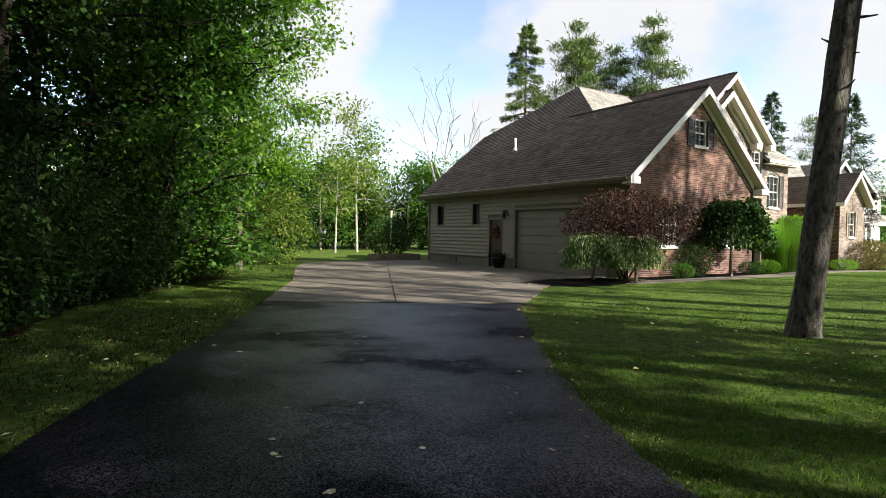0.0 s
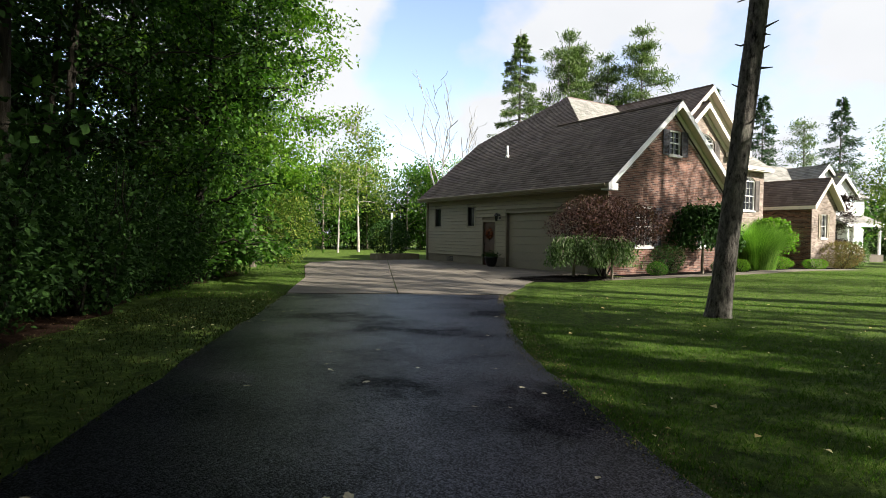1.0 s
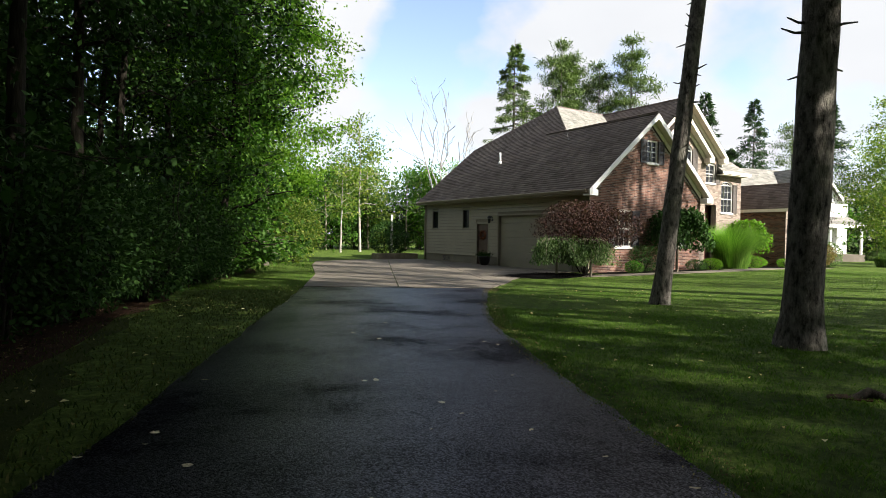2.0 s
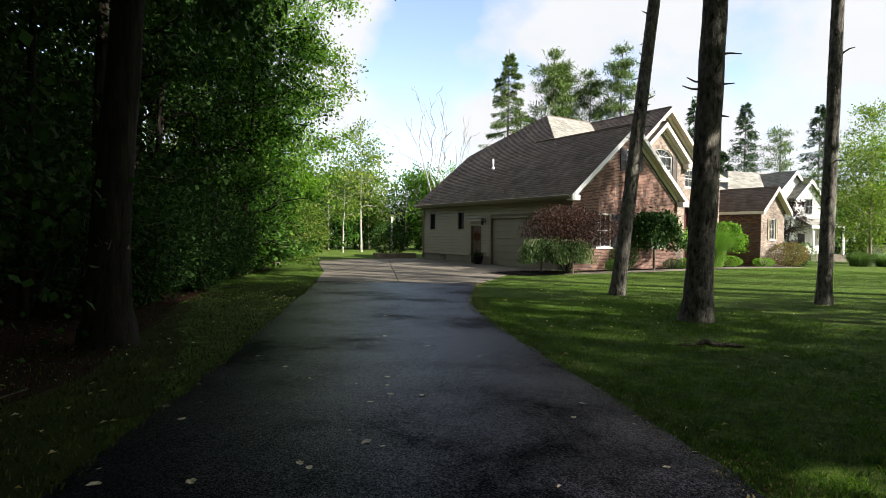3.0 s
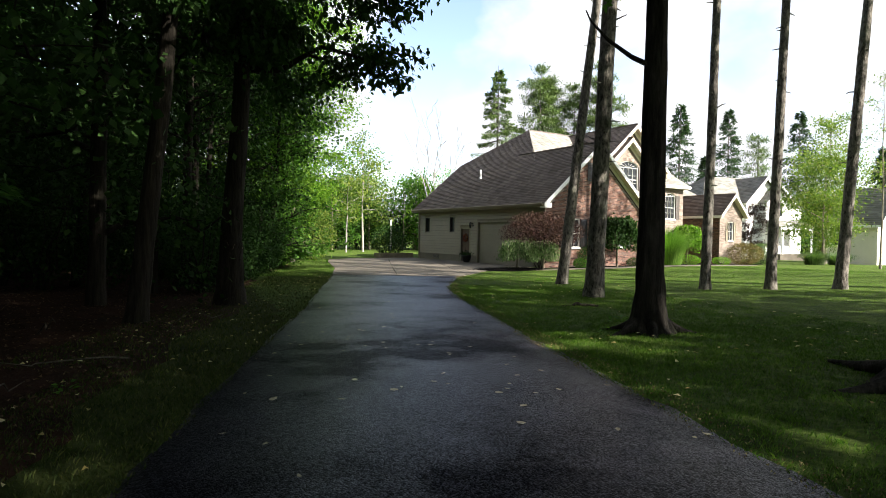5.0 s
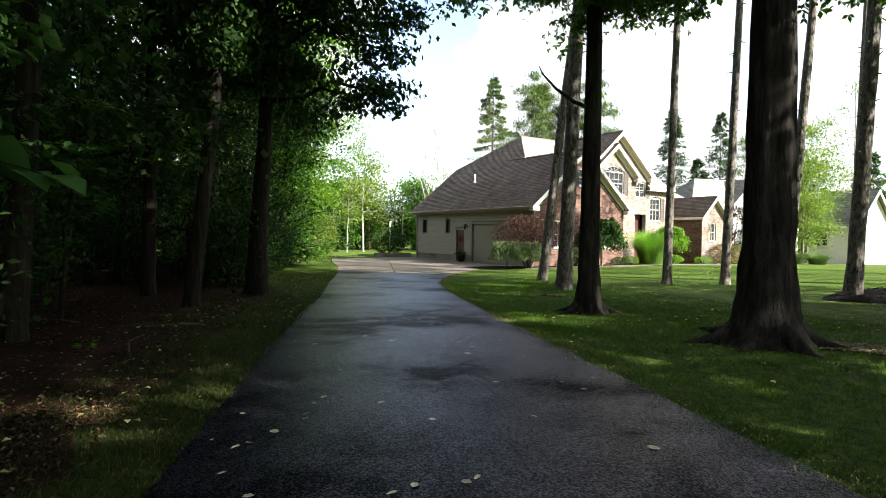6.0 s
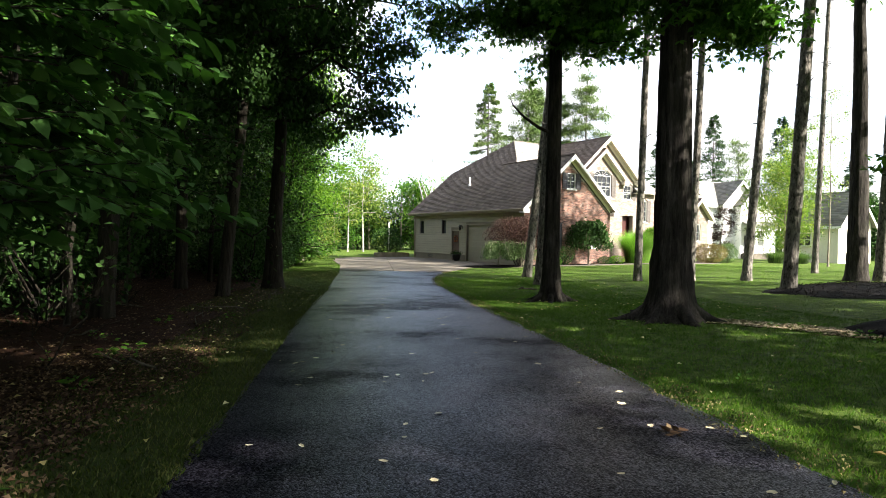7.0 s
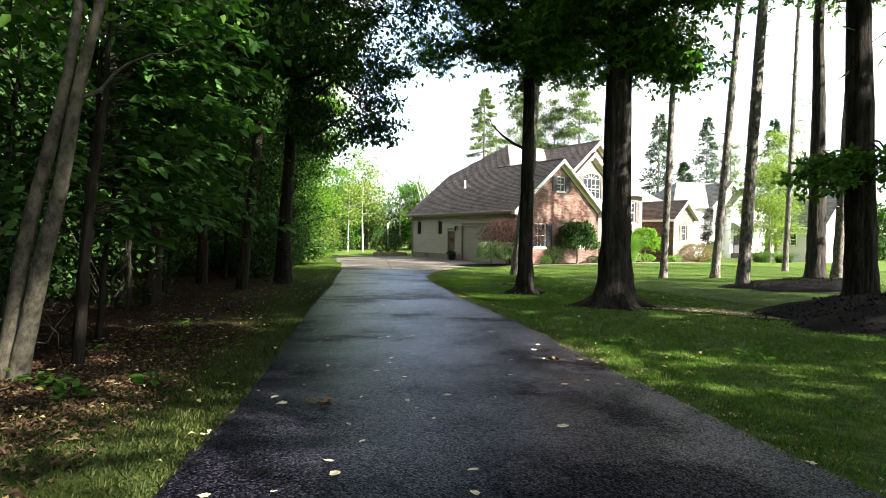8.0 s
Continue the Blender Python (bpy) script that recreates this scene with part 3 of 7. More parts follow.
def shrub(name, label, x, y, w, h, leaf, count, size, seed, bark=None, bottom=0.0, stems=7, group="", category="shrub", width=0.55, droop=0.1, shell=0.75, z=None, deep=None, lump=0.15):
    """A bush: stems from the ground and leaves mostly near its uneven skin."""
    rng = np.random.default_rng(seed)
    bush = thing(name, label, category, group, m=pose(x, y, (G(x, y) if z is None else z) - 0.02))
    wood, green = Bag(), Bag()
    deep = deep or w
    for i in range(stems):
        az = rng.uniform(0, 6.28)
        e = np.array([math.cos(az) * w * 0.3, math.sin(az) * deep * 0.3, h * rng.uniform(0.6, 0.9)])
        wood.add(*tube(bent((rng.normal() * 0.05, rng.normal() * 0.05, 0), e, rng, 5, 0.05), np.linspace(0.025, 0.006, 5), 5))
    d = unit(rng.normal(size=(count, 3)))
    rr = np.where(rng.uniform(size=(count, 1)) < shell, rng.uniform(0.82, 1.04, (count, 1)), rng.uniform(0.2, 0.9, (count, 1)))
    lumps = unit(rng.normal(size=(14, 3)))
    rr = rr * (1 - lump + 2 * lump * np.clip((d @ lumps.T).max(1, keepdims=True) - 0.45, 0, 1))
    at = d * rr * np.array([w / 2, deep / 2, (h - bottom) / 2]) + np.array([0, 0, (h + bottom) / 2])
    at[:, 2] = np.maximum(at[:, 2], 0.03)
    green.add(*leaves(at, size, rng, width, droop, d * 0.7))
    wood.put("branchwork", bark or M_WOOD_BARK, bush, True)
    green.put("foliage", leaf, bush)
    return bush

# ---- ground, driveway, beds ----
def ground():
    """One lawn sheet to the horizon, fine near the driveway."""
    def axis(lo, hi, step, far):
        mid = np.arange(lo, hi + 1e-6, step)
        out = np.array([8, 18, 35, 70, 140, 300, 700, 1500, 3000.0])
        return np.concatenate([lo - out[::-1], mid, hi + out])
    xs, ys = axis(-34, 30, 1.0, 0), axis(-45, 30, 1.0, 0)
    X, Y = np.meshgrid(xs, ys, indexing="ij")
    v = np.stack([X, Y, Gn(X, Y)], -1).reshape(-1, 3)
    n, m = len(xs), len(ys)
    i, j = np.meshgrid(np.arange(n - 1), np.arange(m - 1), indexing="ij")
    f = np.stack([i * m + j, (i + 1) * m + j, (i + 1) * m + j + 1, i * m + j + 1], -1).reshape(-1, 4)
    tagged(mesh_np("ground", v, f, M_LAWN, None, True), "mown green lawn reaching to the woods", "lawn", "", "structure")


ground()
EDGE_R = [(-8.35, -4.5), (-9.3, -5.6), (-11.2, -8.1), (-12.3, -9.7), (-13.7, -12.2), (-15.2, -15.3), (-16.2, -17.3), (-17.1, -19.2), (-18.6, -22.3), (-19.7, -24.4), (-21.2, -27.4), (-23.4, -31.6), (-28.0, -41.0)]
EDGE_L = [(-12.5, -2.4), (-13.8, -5.3), (-14.9, -7.6), (-16.9, -12.1), (-18.2, -14.8), (-19.1, -16.7), (-20.5, -19.8), (-21.7, -22.5), (-22.5, -24.2), (-23.9, -26.9), (-26.0, -31.2), (-30.6, -40.6)]


def ragged(line, amount, seed):
    rng = np.random.default_rng(seed)
    return [(p.x + rng.normal() * amount, p.y + rng.normal() * amount) for p in line]


def driveway():
    right, left = ragged(curve_through(EDGE_R, 10), 0.018, 3), ragged(curve_through(EDGE_L, 10), 0.018, 4)
    sheet("driveway", right + left[::-1], 0.012, M_ASPHALT, 0.5, "worn black asphalt driveway with damp sheen", "driveway", 0.05)


driveway()
APRON = [(-12.5, -2.4), (-8.35, -4.5), (-7.3, -3.6), (-6.3, -2.75), (-5.6, -2.0), (-4.2, -0.9), (-2.6, 0.3), (-0.02, 0.62), (-0.02, 13.2), (-1.6, 13.4), (-4.5, 13.2), (-7.0, 11.6), (-8.3, 8.6), (-9.4, 5.4), (-10.5, 2.2), (-11.6, -0.3)]


def apron():
    """Concrete slabs with joints between them, cut on a grid that follows the driveway."""
    holder = tagged(new("concrete_apron"), "weathered tan concrete parking apron with open joints", "pavement", "", "structure")
    ax, ay = Vector((0.895, -0.446, 0)), Vector((0.446, 0.895, 0))
    o = Vector((-10.43, -3.45, 0))
    for i in range(-3, 5):
        for j in range(0, 7):
            bm = bmesh.new()
            bm.faces.new([bm.verts.new((x, y, 0)) for x, y in APRON])
            gap, w, d = 0.012, 2.8, 2.9
            for co, no in ((o + ax * (i * w + gap), -ax), (o + ax * ((i + 1) * w - gap), ax), (o + ay * (j * d + (gap if j else -9)), -ay), (o + ay * ((j + 1) * d - gap), ay)):
                bmesh.ops.bisect_plane(bm, geom=bm.verts[:] + bm.edges[:] + bm.faces[:], plane_co=co, plane_no=no, clear_outer=True)
            if not bm.faces:
                bm.free()
                continue
            got = bmesh.ops.extrude_edge_only(bm, edges=[e for e in bm.edges if e.is_boundary])
            low = {v for v in got["geom"] if isinstance(v, bmesh.types.BMVert)}
            for v in bm.verts:
                v.co.z = G(v.co.x, v.co.y) + 0.022 - (0.08 if v in low else 0)
            bmesh.ops.recalc_face_normals(bm, faces=bm.faces[:])
            part("slab", bm, M_CONCRETE, holder)


apron()
WOOD_EDGE = [(-31.0, -40.0), (-26.6, -31.0), (-24.45, -26.6), (-22.72, -23.1), (-22.0, -21.7), (-20.95, -19.35), (-19.5, -15.4), (-17.9, -11.2), (-16.3, -6.0), (-15.0, -1.6), (-13.3, 1.6), (-11.8, 4.6), (-11.5, 8.0), (-12.0, 14.0)]


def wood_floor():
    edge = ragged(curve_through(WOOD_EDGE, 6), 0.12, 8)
    sheet("forest_floor", edge + [(-40, 14), (-40, -40)], 0.006, M_SOIL, 1.5, "bare brown leaf litter, darkened as in shade under the trees", "soil", 0.05)


wood_floor()
# Verge ground with the overhanging trees' shade put into its colour.
M_VERGE = surface("shaded_verge_soil", (0.012, 0.016, 0.005), (0.038, 0.050, 0.012), 2.0, 40.0, 0.95, 0.8, 0.03, spec=0.04)


def verge():
    """Thin ground between the asphalt and the wood, its colour darkened for the trees' shade."""
    left = ragged(curve_through([Vector((x + 0.03, y)) for x, y in EDGE_L[4:]], 8), 0.02, 9)
    wood = ragged(curve_through([Vector((x - 0.1, y)) for x, y in WOOD_EDGE[:9]], 8), 0.1, 10)
    fade = ragged(curve_through([(-16.4, -6.0), (-16.95, -9.0), (-17.25, -11.2), (-17.75, -13.2), (-18.17, -14.8)], 8), 0.09, 11)[1:-1]
    sheet("verge", left + wood + fade, 0.003, M_VERGE, 0.5, "thin grass verge with dead leaves, darkened as in tree shade", "verge", 0.05)


verge()


def mound(name, x, y, rx, ry, h, seed, label, turn=0.0):
    """A low heap of dark mulch with an uneven rim and chips on it."""
    rng = np.random.default_rng(seed)
    n, k = 40, 9
    a = np.linspace(0, 2 * np.pi, n, endpoint=False)
    wob = 1 + 0.10 * np.sin(3 * a + seed) + 0.06 * np.sin(7 * a + 2 * seed)
    v, ct, st = [], math.cos(turn), math.sin(turn)
    for i in range(k):
        q = 1 - i / (k - 1) * 0.97
        px, py = np.cos(a) * rx * q * wob, np.sin(a) * ry * q * wob
        X, Y = x + px * ct - py * st, y + px * st + py * ct
        z = Gn(X, Y) + h * (1 - q**2.2) - 0.02 + rng.normal(size=n) * 0.014 * (i > 0)
        v.append(np.stack([X, Y, z], -1))
    V = np.concatenate(v)
    i, j = np.meshgrid(np.arange(k - 1), np.arange(n), indexing="ij")
    f = np.stack([i * n + j, i * n + (j + 1) % n, (i + 1) * n + (j + 1) % n, (i + 1) * n + j], -1).reshape(-1, 4)
    bed = thing(name, label, "mulch bed", "", "structure")
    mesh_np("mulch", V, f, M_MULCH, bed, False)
    c = 2200
    q, b = np.sqrt(rng.uniform(0, 1, c)), rng.uniform(0, 2 * np.pi, c)
    px, py = np.cos(b) * rx * q, np.sin(b) * ry * q
    X, Y = x + px * ct - py * st, y + px * st + py * ct
    at = np.stack([X, Y, Gn(X, Y) + h * (1 - q**2.2) - 0.005], -1)
    vv, ff = leaves(at, 0.05, rng, 0.4, 0.0)
    chips = mesh_np("mulch_chips", vv, ff, M_MULCH, bed)
    chips["kind"] = "stuff"
    return bed


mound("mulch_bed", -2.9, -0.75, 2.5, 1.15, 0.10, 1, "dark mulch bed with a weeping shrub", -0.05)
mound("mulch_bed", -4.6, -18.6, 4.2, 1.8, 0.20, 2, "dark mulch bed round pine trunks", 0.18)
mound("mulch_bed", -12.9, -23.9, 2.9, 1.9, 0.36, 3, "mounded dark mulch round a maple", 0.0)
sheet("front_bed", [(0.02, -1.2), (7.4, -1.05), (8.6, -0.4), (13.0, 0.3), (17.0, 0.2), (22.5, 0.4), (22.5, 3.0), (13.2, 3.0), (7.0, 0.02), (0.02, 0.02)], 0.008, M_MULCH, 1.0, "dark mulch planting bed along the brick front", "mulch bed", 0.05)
sheet("front_walk", [(-2.2, -1.75), (0.6, -1.95), (7.6, -1.95), (10.0, -1.35), (14.0, -0.75), (18.5, -1.0), (18.5, -0.1), (13.6, 0.1), (9.4, -0.45), (7.2, -1.1), (0.6, -1.15), (-1.6, -1.1)], 0.02, M_CONCRETE, 1.0, "pale concrete front walk", "path", 0.08)

# ---- the house ----
WEST = pose(0, 0, 0, 0, 0, -90)  # wall frame: x along the wall to the right, y inwards, z up
FLAT = Matrix.Identity(4)


def wall_cells(bm, u0, u1, z0, top, holes, thick, cuts=()):
    """A wall with openings right through it. top(u) is its upper edge."""
    us = sorted({u0, u1, *cuts, *(h[0] for h in holes), *(h[1] for h in holes)})
    us = [u for u in us if u0 <= u <= u1]
    for a, b in zip(us, us[1:]):
        mid = (a + b) / 2
        gaps = sorted((h[2], h[3]) for h in holes if h[0] < mid < h[1])
        low = z0
        for g0, g1 in gaps:
            if g0 > low:
                box(bm, a, b, 0, thick, low, g0)
            low = g1
        prism(bm, [(a, 0, low), (b, 0, low), (b, 0, top(b)), (a, 0, top(a))], (0, thick, 0))
    bmesh.ops.remove_doubles(bm, verts=bm.verts[:], dist=0.0005)


BRICK_MESHES = {}


def brick_mesh(w, h, d, material):
    key = (round(w, 3), material.name)
    if key not in BRICK_MESHES:
        bm = boxed(0, w, -d, 0.01, 0, h)
        me = bpy.data.meshes.new("brick")
        bm.to_mesh(me)
        bm.free()
        me.materials.append(material)
        BRICK_MESHES[key] = me
    return BRICK_MESHES[key]


def brickwork(wall, u0, u1, z0, top, holes, material, singles, seed, m=FLAT):
    """Running-bond bricks standing proud of the mortar; the first ones are parts, the rest joined."""
    rng = random.Random(seed)
    W, H, J = 0.200, 0.055, 0.0125
    bm, row, z = bmesh.new(), 0, z0
    while z < top((u0 + u1) / 2) + 3:
        u = u0 - (row % 2) * (W + J) / 2
        any_here = False
        while u < u1:
            a, b = max(u, u0), min(u + W, u1)
            u += W + J
            if b - a < 0.03 or z + H > min(top(a), top(b)):
                continue
            if any(a < h[1] - 0.01 and b > h[0] + 0.01 and z < h[3] - 0.01 and z + H > h[2] + 0.01 for h in holes):
                inside = [h for h in holes if z < h[3] - 0.01 and z + H > h[2] + 0.01]
                for h in inside:
                    if a < h[0] < b:
                        b = h[0]
                    elif a < h[1] < b:
                        a = h[1]
                    elif h[0] <= a and b <= h[1]:
                        b = a
                if b - a < 0.03:
                    continue
            any_here = True
            if singles > 0 and abs(b - a - W) < 1e-6:
                ob = new("brick", brick_mesh(W, H, 0.008, material))
                ob.parent = wall
                ob.location = (a, rng.uniform(-0.001, 0.002), z)
                singles -= 1
            else:
                box(bm, a, b, -0.008 + rng.uniform(-0.001, 0.002), 0.01, z, z + H)
        z += H + J
        row += 1
        if not any_here and row > 40:
            break
    rest = part("brickwork", bm, material, wall)
    rest["kind"] = "stuff"


def muntin_grid(bm, u0, u1, z0, z1, cols, rows, y0, y1, w=0.013):
    for i in range(1, cols):
        u = u0 + (u1 - u0) * i / cols
        box(bm, u - w / 2, u + w / 2, y0, y1, z0, z1)
    for j in range(1, rows):
        z = z0 + (z1 - z0) * j / rows
        box(bm, u0, u1, y0 + 0.003, y1 - 0.003, z - w / 2, z + w / 2)


def window(house, u0, u1, z0, z1, m, cols=3, rows=4, arch=0.0, frame_mat=None, shutters=(), shutter_mat=None, sill=True, shutter_w=0.4, depth=0.12, label="white multi-pane window", rail=True):
    """A recessed window: frame, sash bars, pane, sill and louvred shutters. arch: rise of a curved head."""
    fm = frame_mat or M_SASH
    bm = bmesh.new()
    box(bm, u0 + 0.02, u1 - 0.02, depth - 0.02, depth, z0 + 0.02, z1)
    win = part("window", bm, M_GLASS, house, "dark reflecting window pane")
    win.matrix_basis = m
    t = 0.045 if rail else 0.03
    bm = bmesh.new()
    box(bm, u0, u0 + t, 0.02, depth + 0.02, z0, z1)
    box(bm, u1 - t, u1, 0.02, depth + 0.02, z0, z1)
    box(bm, u0 + t, u1 - t, 0.02, depth + 0.02, z0, z0 + t)
    zm = (z0 + z1) / 2
    if rail:
        box(bm, u0 + t, u1 - t, 0.05, depth - 0.022, zm - 0.025, zm + 0.025)
    c = (u0 + u1) / 2
    if arch:
        ring = [(c + (u1 - u0) / 2 * math.cos(a), z1 + arch * math.sin(a)) for a in np.linspace(0, math.pi, 13)]
        inner = [(c + ((u1 - u0) / 2 - t) * math.cos(a), z1 + (arch - t) * math.sin(a)) for a in np.linspace(0, math.pi, 13)]
        for i in range(12):
            prism(bm, [(ring[i][0], 0.02, ring[i][1]), (ring[i + 1][0], 0.02, ring[i + 1][1]), (inner[i + 1][0], 0.02, inner[i + 1][1]), (inner[i][0], 0.02, inner[i][1])], (0, depth, 0))
        head = bmesh.new()
        prism(head, [(x, depth - 0.02, z) for x, z in inner], (0, 0.018, 0))
        part("arched_pane", head, M_GLASS, win)
        for k in (1, -1):
            side = bmesh.new()
            half = [(c + k * (u1 - u0) / 2 * math.cos(a), z1 + arch * math.sin(a)) for a in np.linspace(0, math.pi / 2, 8)]
            for (xa, za), (xb, zb) in zip(half, half[1:]):
                prism(side, [(xa, -0.007, za), (xb, -0.007, zb), (xb, -0.007, z1 + arch), (xa, -0.007, z1 + arch)] if abs(xa - xb) > 1e-4 and za < z1 + arch - 1e-4 else [(xa, -0.007, za), (xb, -0.007, zb), (xb, -0.007, zb + 0.001)], (0, 0.3, 0))
            part("spandrel", side, M_BRICK_PALE, win)
            crown = [(c + k * ((u1 - u0) / 2 + 0.2) * math.cos(a), z1 + (arch + 0.2) * math.sin(a)) for a in np.linspace(0, math.pi / 2, 14)]
            rim = [(c + k * (u1 - u0) / 2 * math.cos(a), z1 + arch * math.sin(a)) for a in np.linspace(0, math.pi / 2, 14)]
            for i in range(13):
                arch_bm = bmesh.new()
                f = 0.93
                pa, pb = Vector((rim[i][0], -0.02, rim[i][1])), Vector((rim[i + 1][0], -0.02, rim[i + 1][1]))
                qa, qb = Vector((crown[i][0], -0.02, crown[i][1])), Vector((crown[i + 1][0], -0.02, crown[i + 1][1]))
                prism(arch_bm, [pa, pa.lerp(pb, f), qa.lerp(qb, f), qa], (0, 0.03, 0))
                part("arch_brick", arch_bm, M_BRICK_PALE, win)
        box(bm, u0 + t, u1 - t, 0.03, depth - 0.022, z1 - 0.02, z1 + 0.02)
        for a in np.linspace(0, math.pi, 7)[1:-1]:
            p, q = Vector((c, 0.05, z1)), Vector((c + ((u1 - u0) / 2 - t) * math.cos(a), 0.05, z1 + (arch - t) * math.sin(a)))
            s = Vector((-(q - p).z, 0, (q - p).x)).normalized() * 0.006
            prism(bm, [p - s, p + s, q + s, q - s], (0, 0.025, 0))
    else:
        box(bm, u0 + t, u1 - t, 0.02, depth + 0.02, z1 - t, z1)
    muntin_grid(bm, u0 + t, u1 - t, z0 + t, z1 - (0 if arch else t), cols, rows, 0.055, depth - 0.024)
    part("frame", bm, fm, win)
    if sill:
        part("sill", boxed(u0 - 0.06, u1 + 0.06, -0.06, 0.03, z0 - 0.09, z0 - 0.004, 0.008), fm, win)
    for side in shutters:
        a = u0 - 0.02 - shutter_w if side == "l" else u1 + 0.02
        bm = bmesh.new()
        b = a + shutter_w
        h1 = z1 + (arch * 0.35 if arch else 0)
        for x0, x1 in ((a, a + 0.05), (b - 0.05, b)):
            box(bm, x0, x1, -0.05, -0.012, z0 - 0.03, h1)
        for zz in (z0 - 0.03, (z0 + h1) / 2 - 0.04, h1 - 0.07):
            box(bm, a + 0.05, b - 0.05, -0.047, -0.014, zz, zz + 0.07)
        k = z0 + 0.06
        while k < h1 - 0.09:
            prism(bm, [(a + 0.05, -0.042, k), (a + 0.05, -0.016, k + 0.035), (a + 0.05, -0.016, k + 0.045), (a + 0.05, -0.042, k + 0.012)], (shutter_w - 0.1, 0, 0))
            k += 0.05
        part("shutter", bm, shutter_mat or M_SHUTTER, win)
    return win


def shingles(roof, corners, material, seed, exposure=0.165, tab=0.33, singles=0):
    """Courses of shingle tabs laid up a four-or-more cornered flat roof face. The first two corners are the eave."""
    rng = np.random.default_rng(seed)
    pts = [Vector(p) for p in corners]
    o, e = pts[0], (pts[1] - pts[0]).normalized()
    n = (pts[1] - pts[0]).cross(pts[2] - pts[0]).normalized()
    if n.z < 0:
        n = -n
    s = n.cross(e)
    if s.z < 0:
        s = -s
    poly = [((p - o).dot(e), (p - o).dot(s)) for p in pts]
    base = bmesh.new()
    prism(base, [p - n * 0.012 for p in pts], -n * 0.12)
    part("roof_deck", base, material, roof)
    V, F, count = [], [], 0
    vmax, k = max(q[1] for q in poly), 0
    while k * exposure < vmax:
        v0 = k * exposure
        lo, hi = [], []
        for line, out in ((v0 + 0.01, lo), (min(v0 + exposure, vmax - 0.001), hi)):
            for i in range(len(poly)):
                (a, b), (c, d) = poly[i], poly[(i + 1) % len(poly)]
                if (b - line) * (d - line) < 0 or b == line:
                    out.append(a + (c - a) * (line - b) / (d - b) if d != b else a)
        if len(lo) >= 2:
            l0, l1 = min(lo), max(lo)
            h0, h1 = (min(hi), max(hi)) if len(hi) >= 2 else (l0, l1)
            u = l0 - rng.uniform(0, tab)
            while u < l1:
                w = tab * rng.uniform(0.55, 1.3)
                a, b = max(u, l0), min(u + w - 0.006, l1)
                u += w
                if b - a < 0.02:
                    continue
                lift = 0.019 + rng.uniform(0, 0.007)
                jog = rng.uniform(-0.012, 0.004)
                ta, tb = min(max(a, h0), h1), min(max(b, h0), h1)
                q = [o + e * a + s * (v0 + jog) + n * lift, o + e * b + s * (v0 + jog) + n * lift, o + e * tb + s * (v0 + exposure) + n * 0.002, o + e * ta + s * (v0 + exposure) + n * 0.002, o + e * a + s * (v0 + jog) - n * 0.008, o + e * b + s * (v0 + jog) - n * 0.008]
                i = len(V)
                V += [tuple(x) for x in q]
                F += [(i, i + 1, i + 2, i + 3), (i + 4, i + 5, i + 1, i), (i + 4, i, i + 3, i + 3), (i + 1, i + 5, i + 2, i + 2)][:2]
        k += 1
    ob = mesh_np("shingle_field", V, F, material, roof)
    ob["kind"] = "stuff"


def rake(house, pts, y0, y1, h, material, name="rake_board"):
    """A sloping board under a gable roof's edge, between two points (x, z)."""
    (a, b), (c, d) = pts
    bm = bmesh.new()
    prism(bm, [(a, y0, b), (c, y0, d), (c, y0, d - h), (a, y0, b - h)], (0, y1 - y0, 0))
    part(name, bm, material, house)


house = thing("brick_house", "tan-sided and red-brick house with brown shingle roofs", "house")
SLOPE = 0.838
Z_EAVE, X_EAVE, X_RIDGE, Z_RIDGE = 3.36, -0.42, 3.68, 6.80
Y_FRONT, Y_BACK = -0.36, 12.90
PEAK, FOOT = (6.35, 8.55, 9.04), (3.68, 5.0, 6.80)


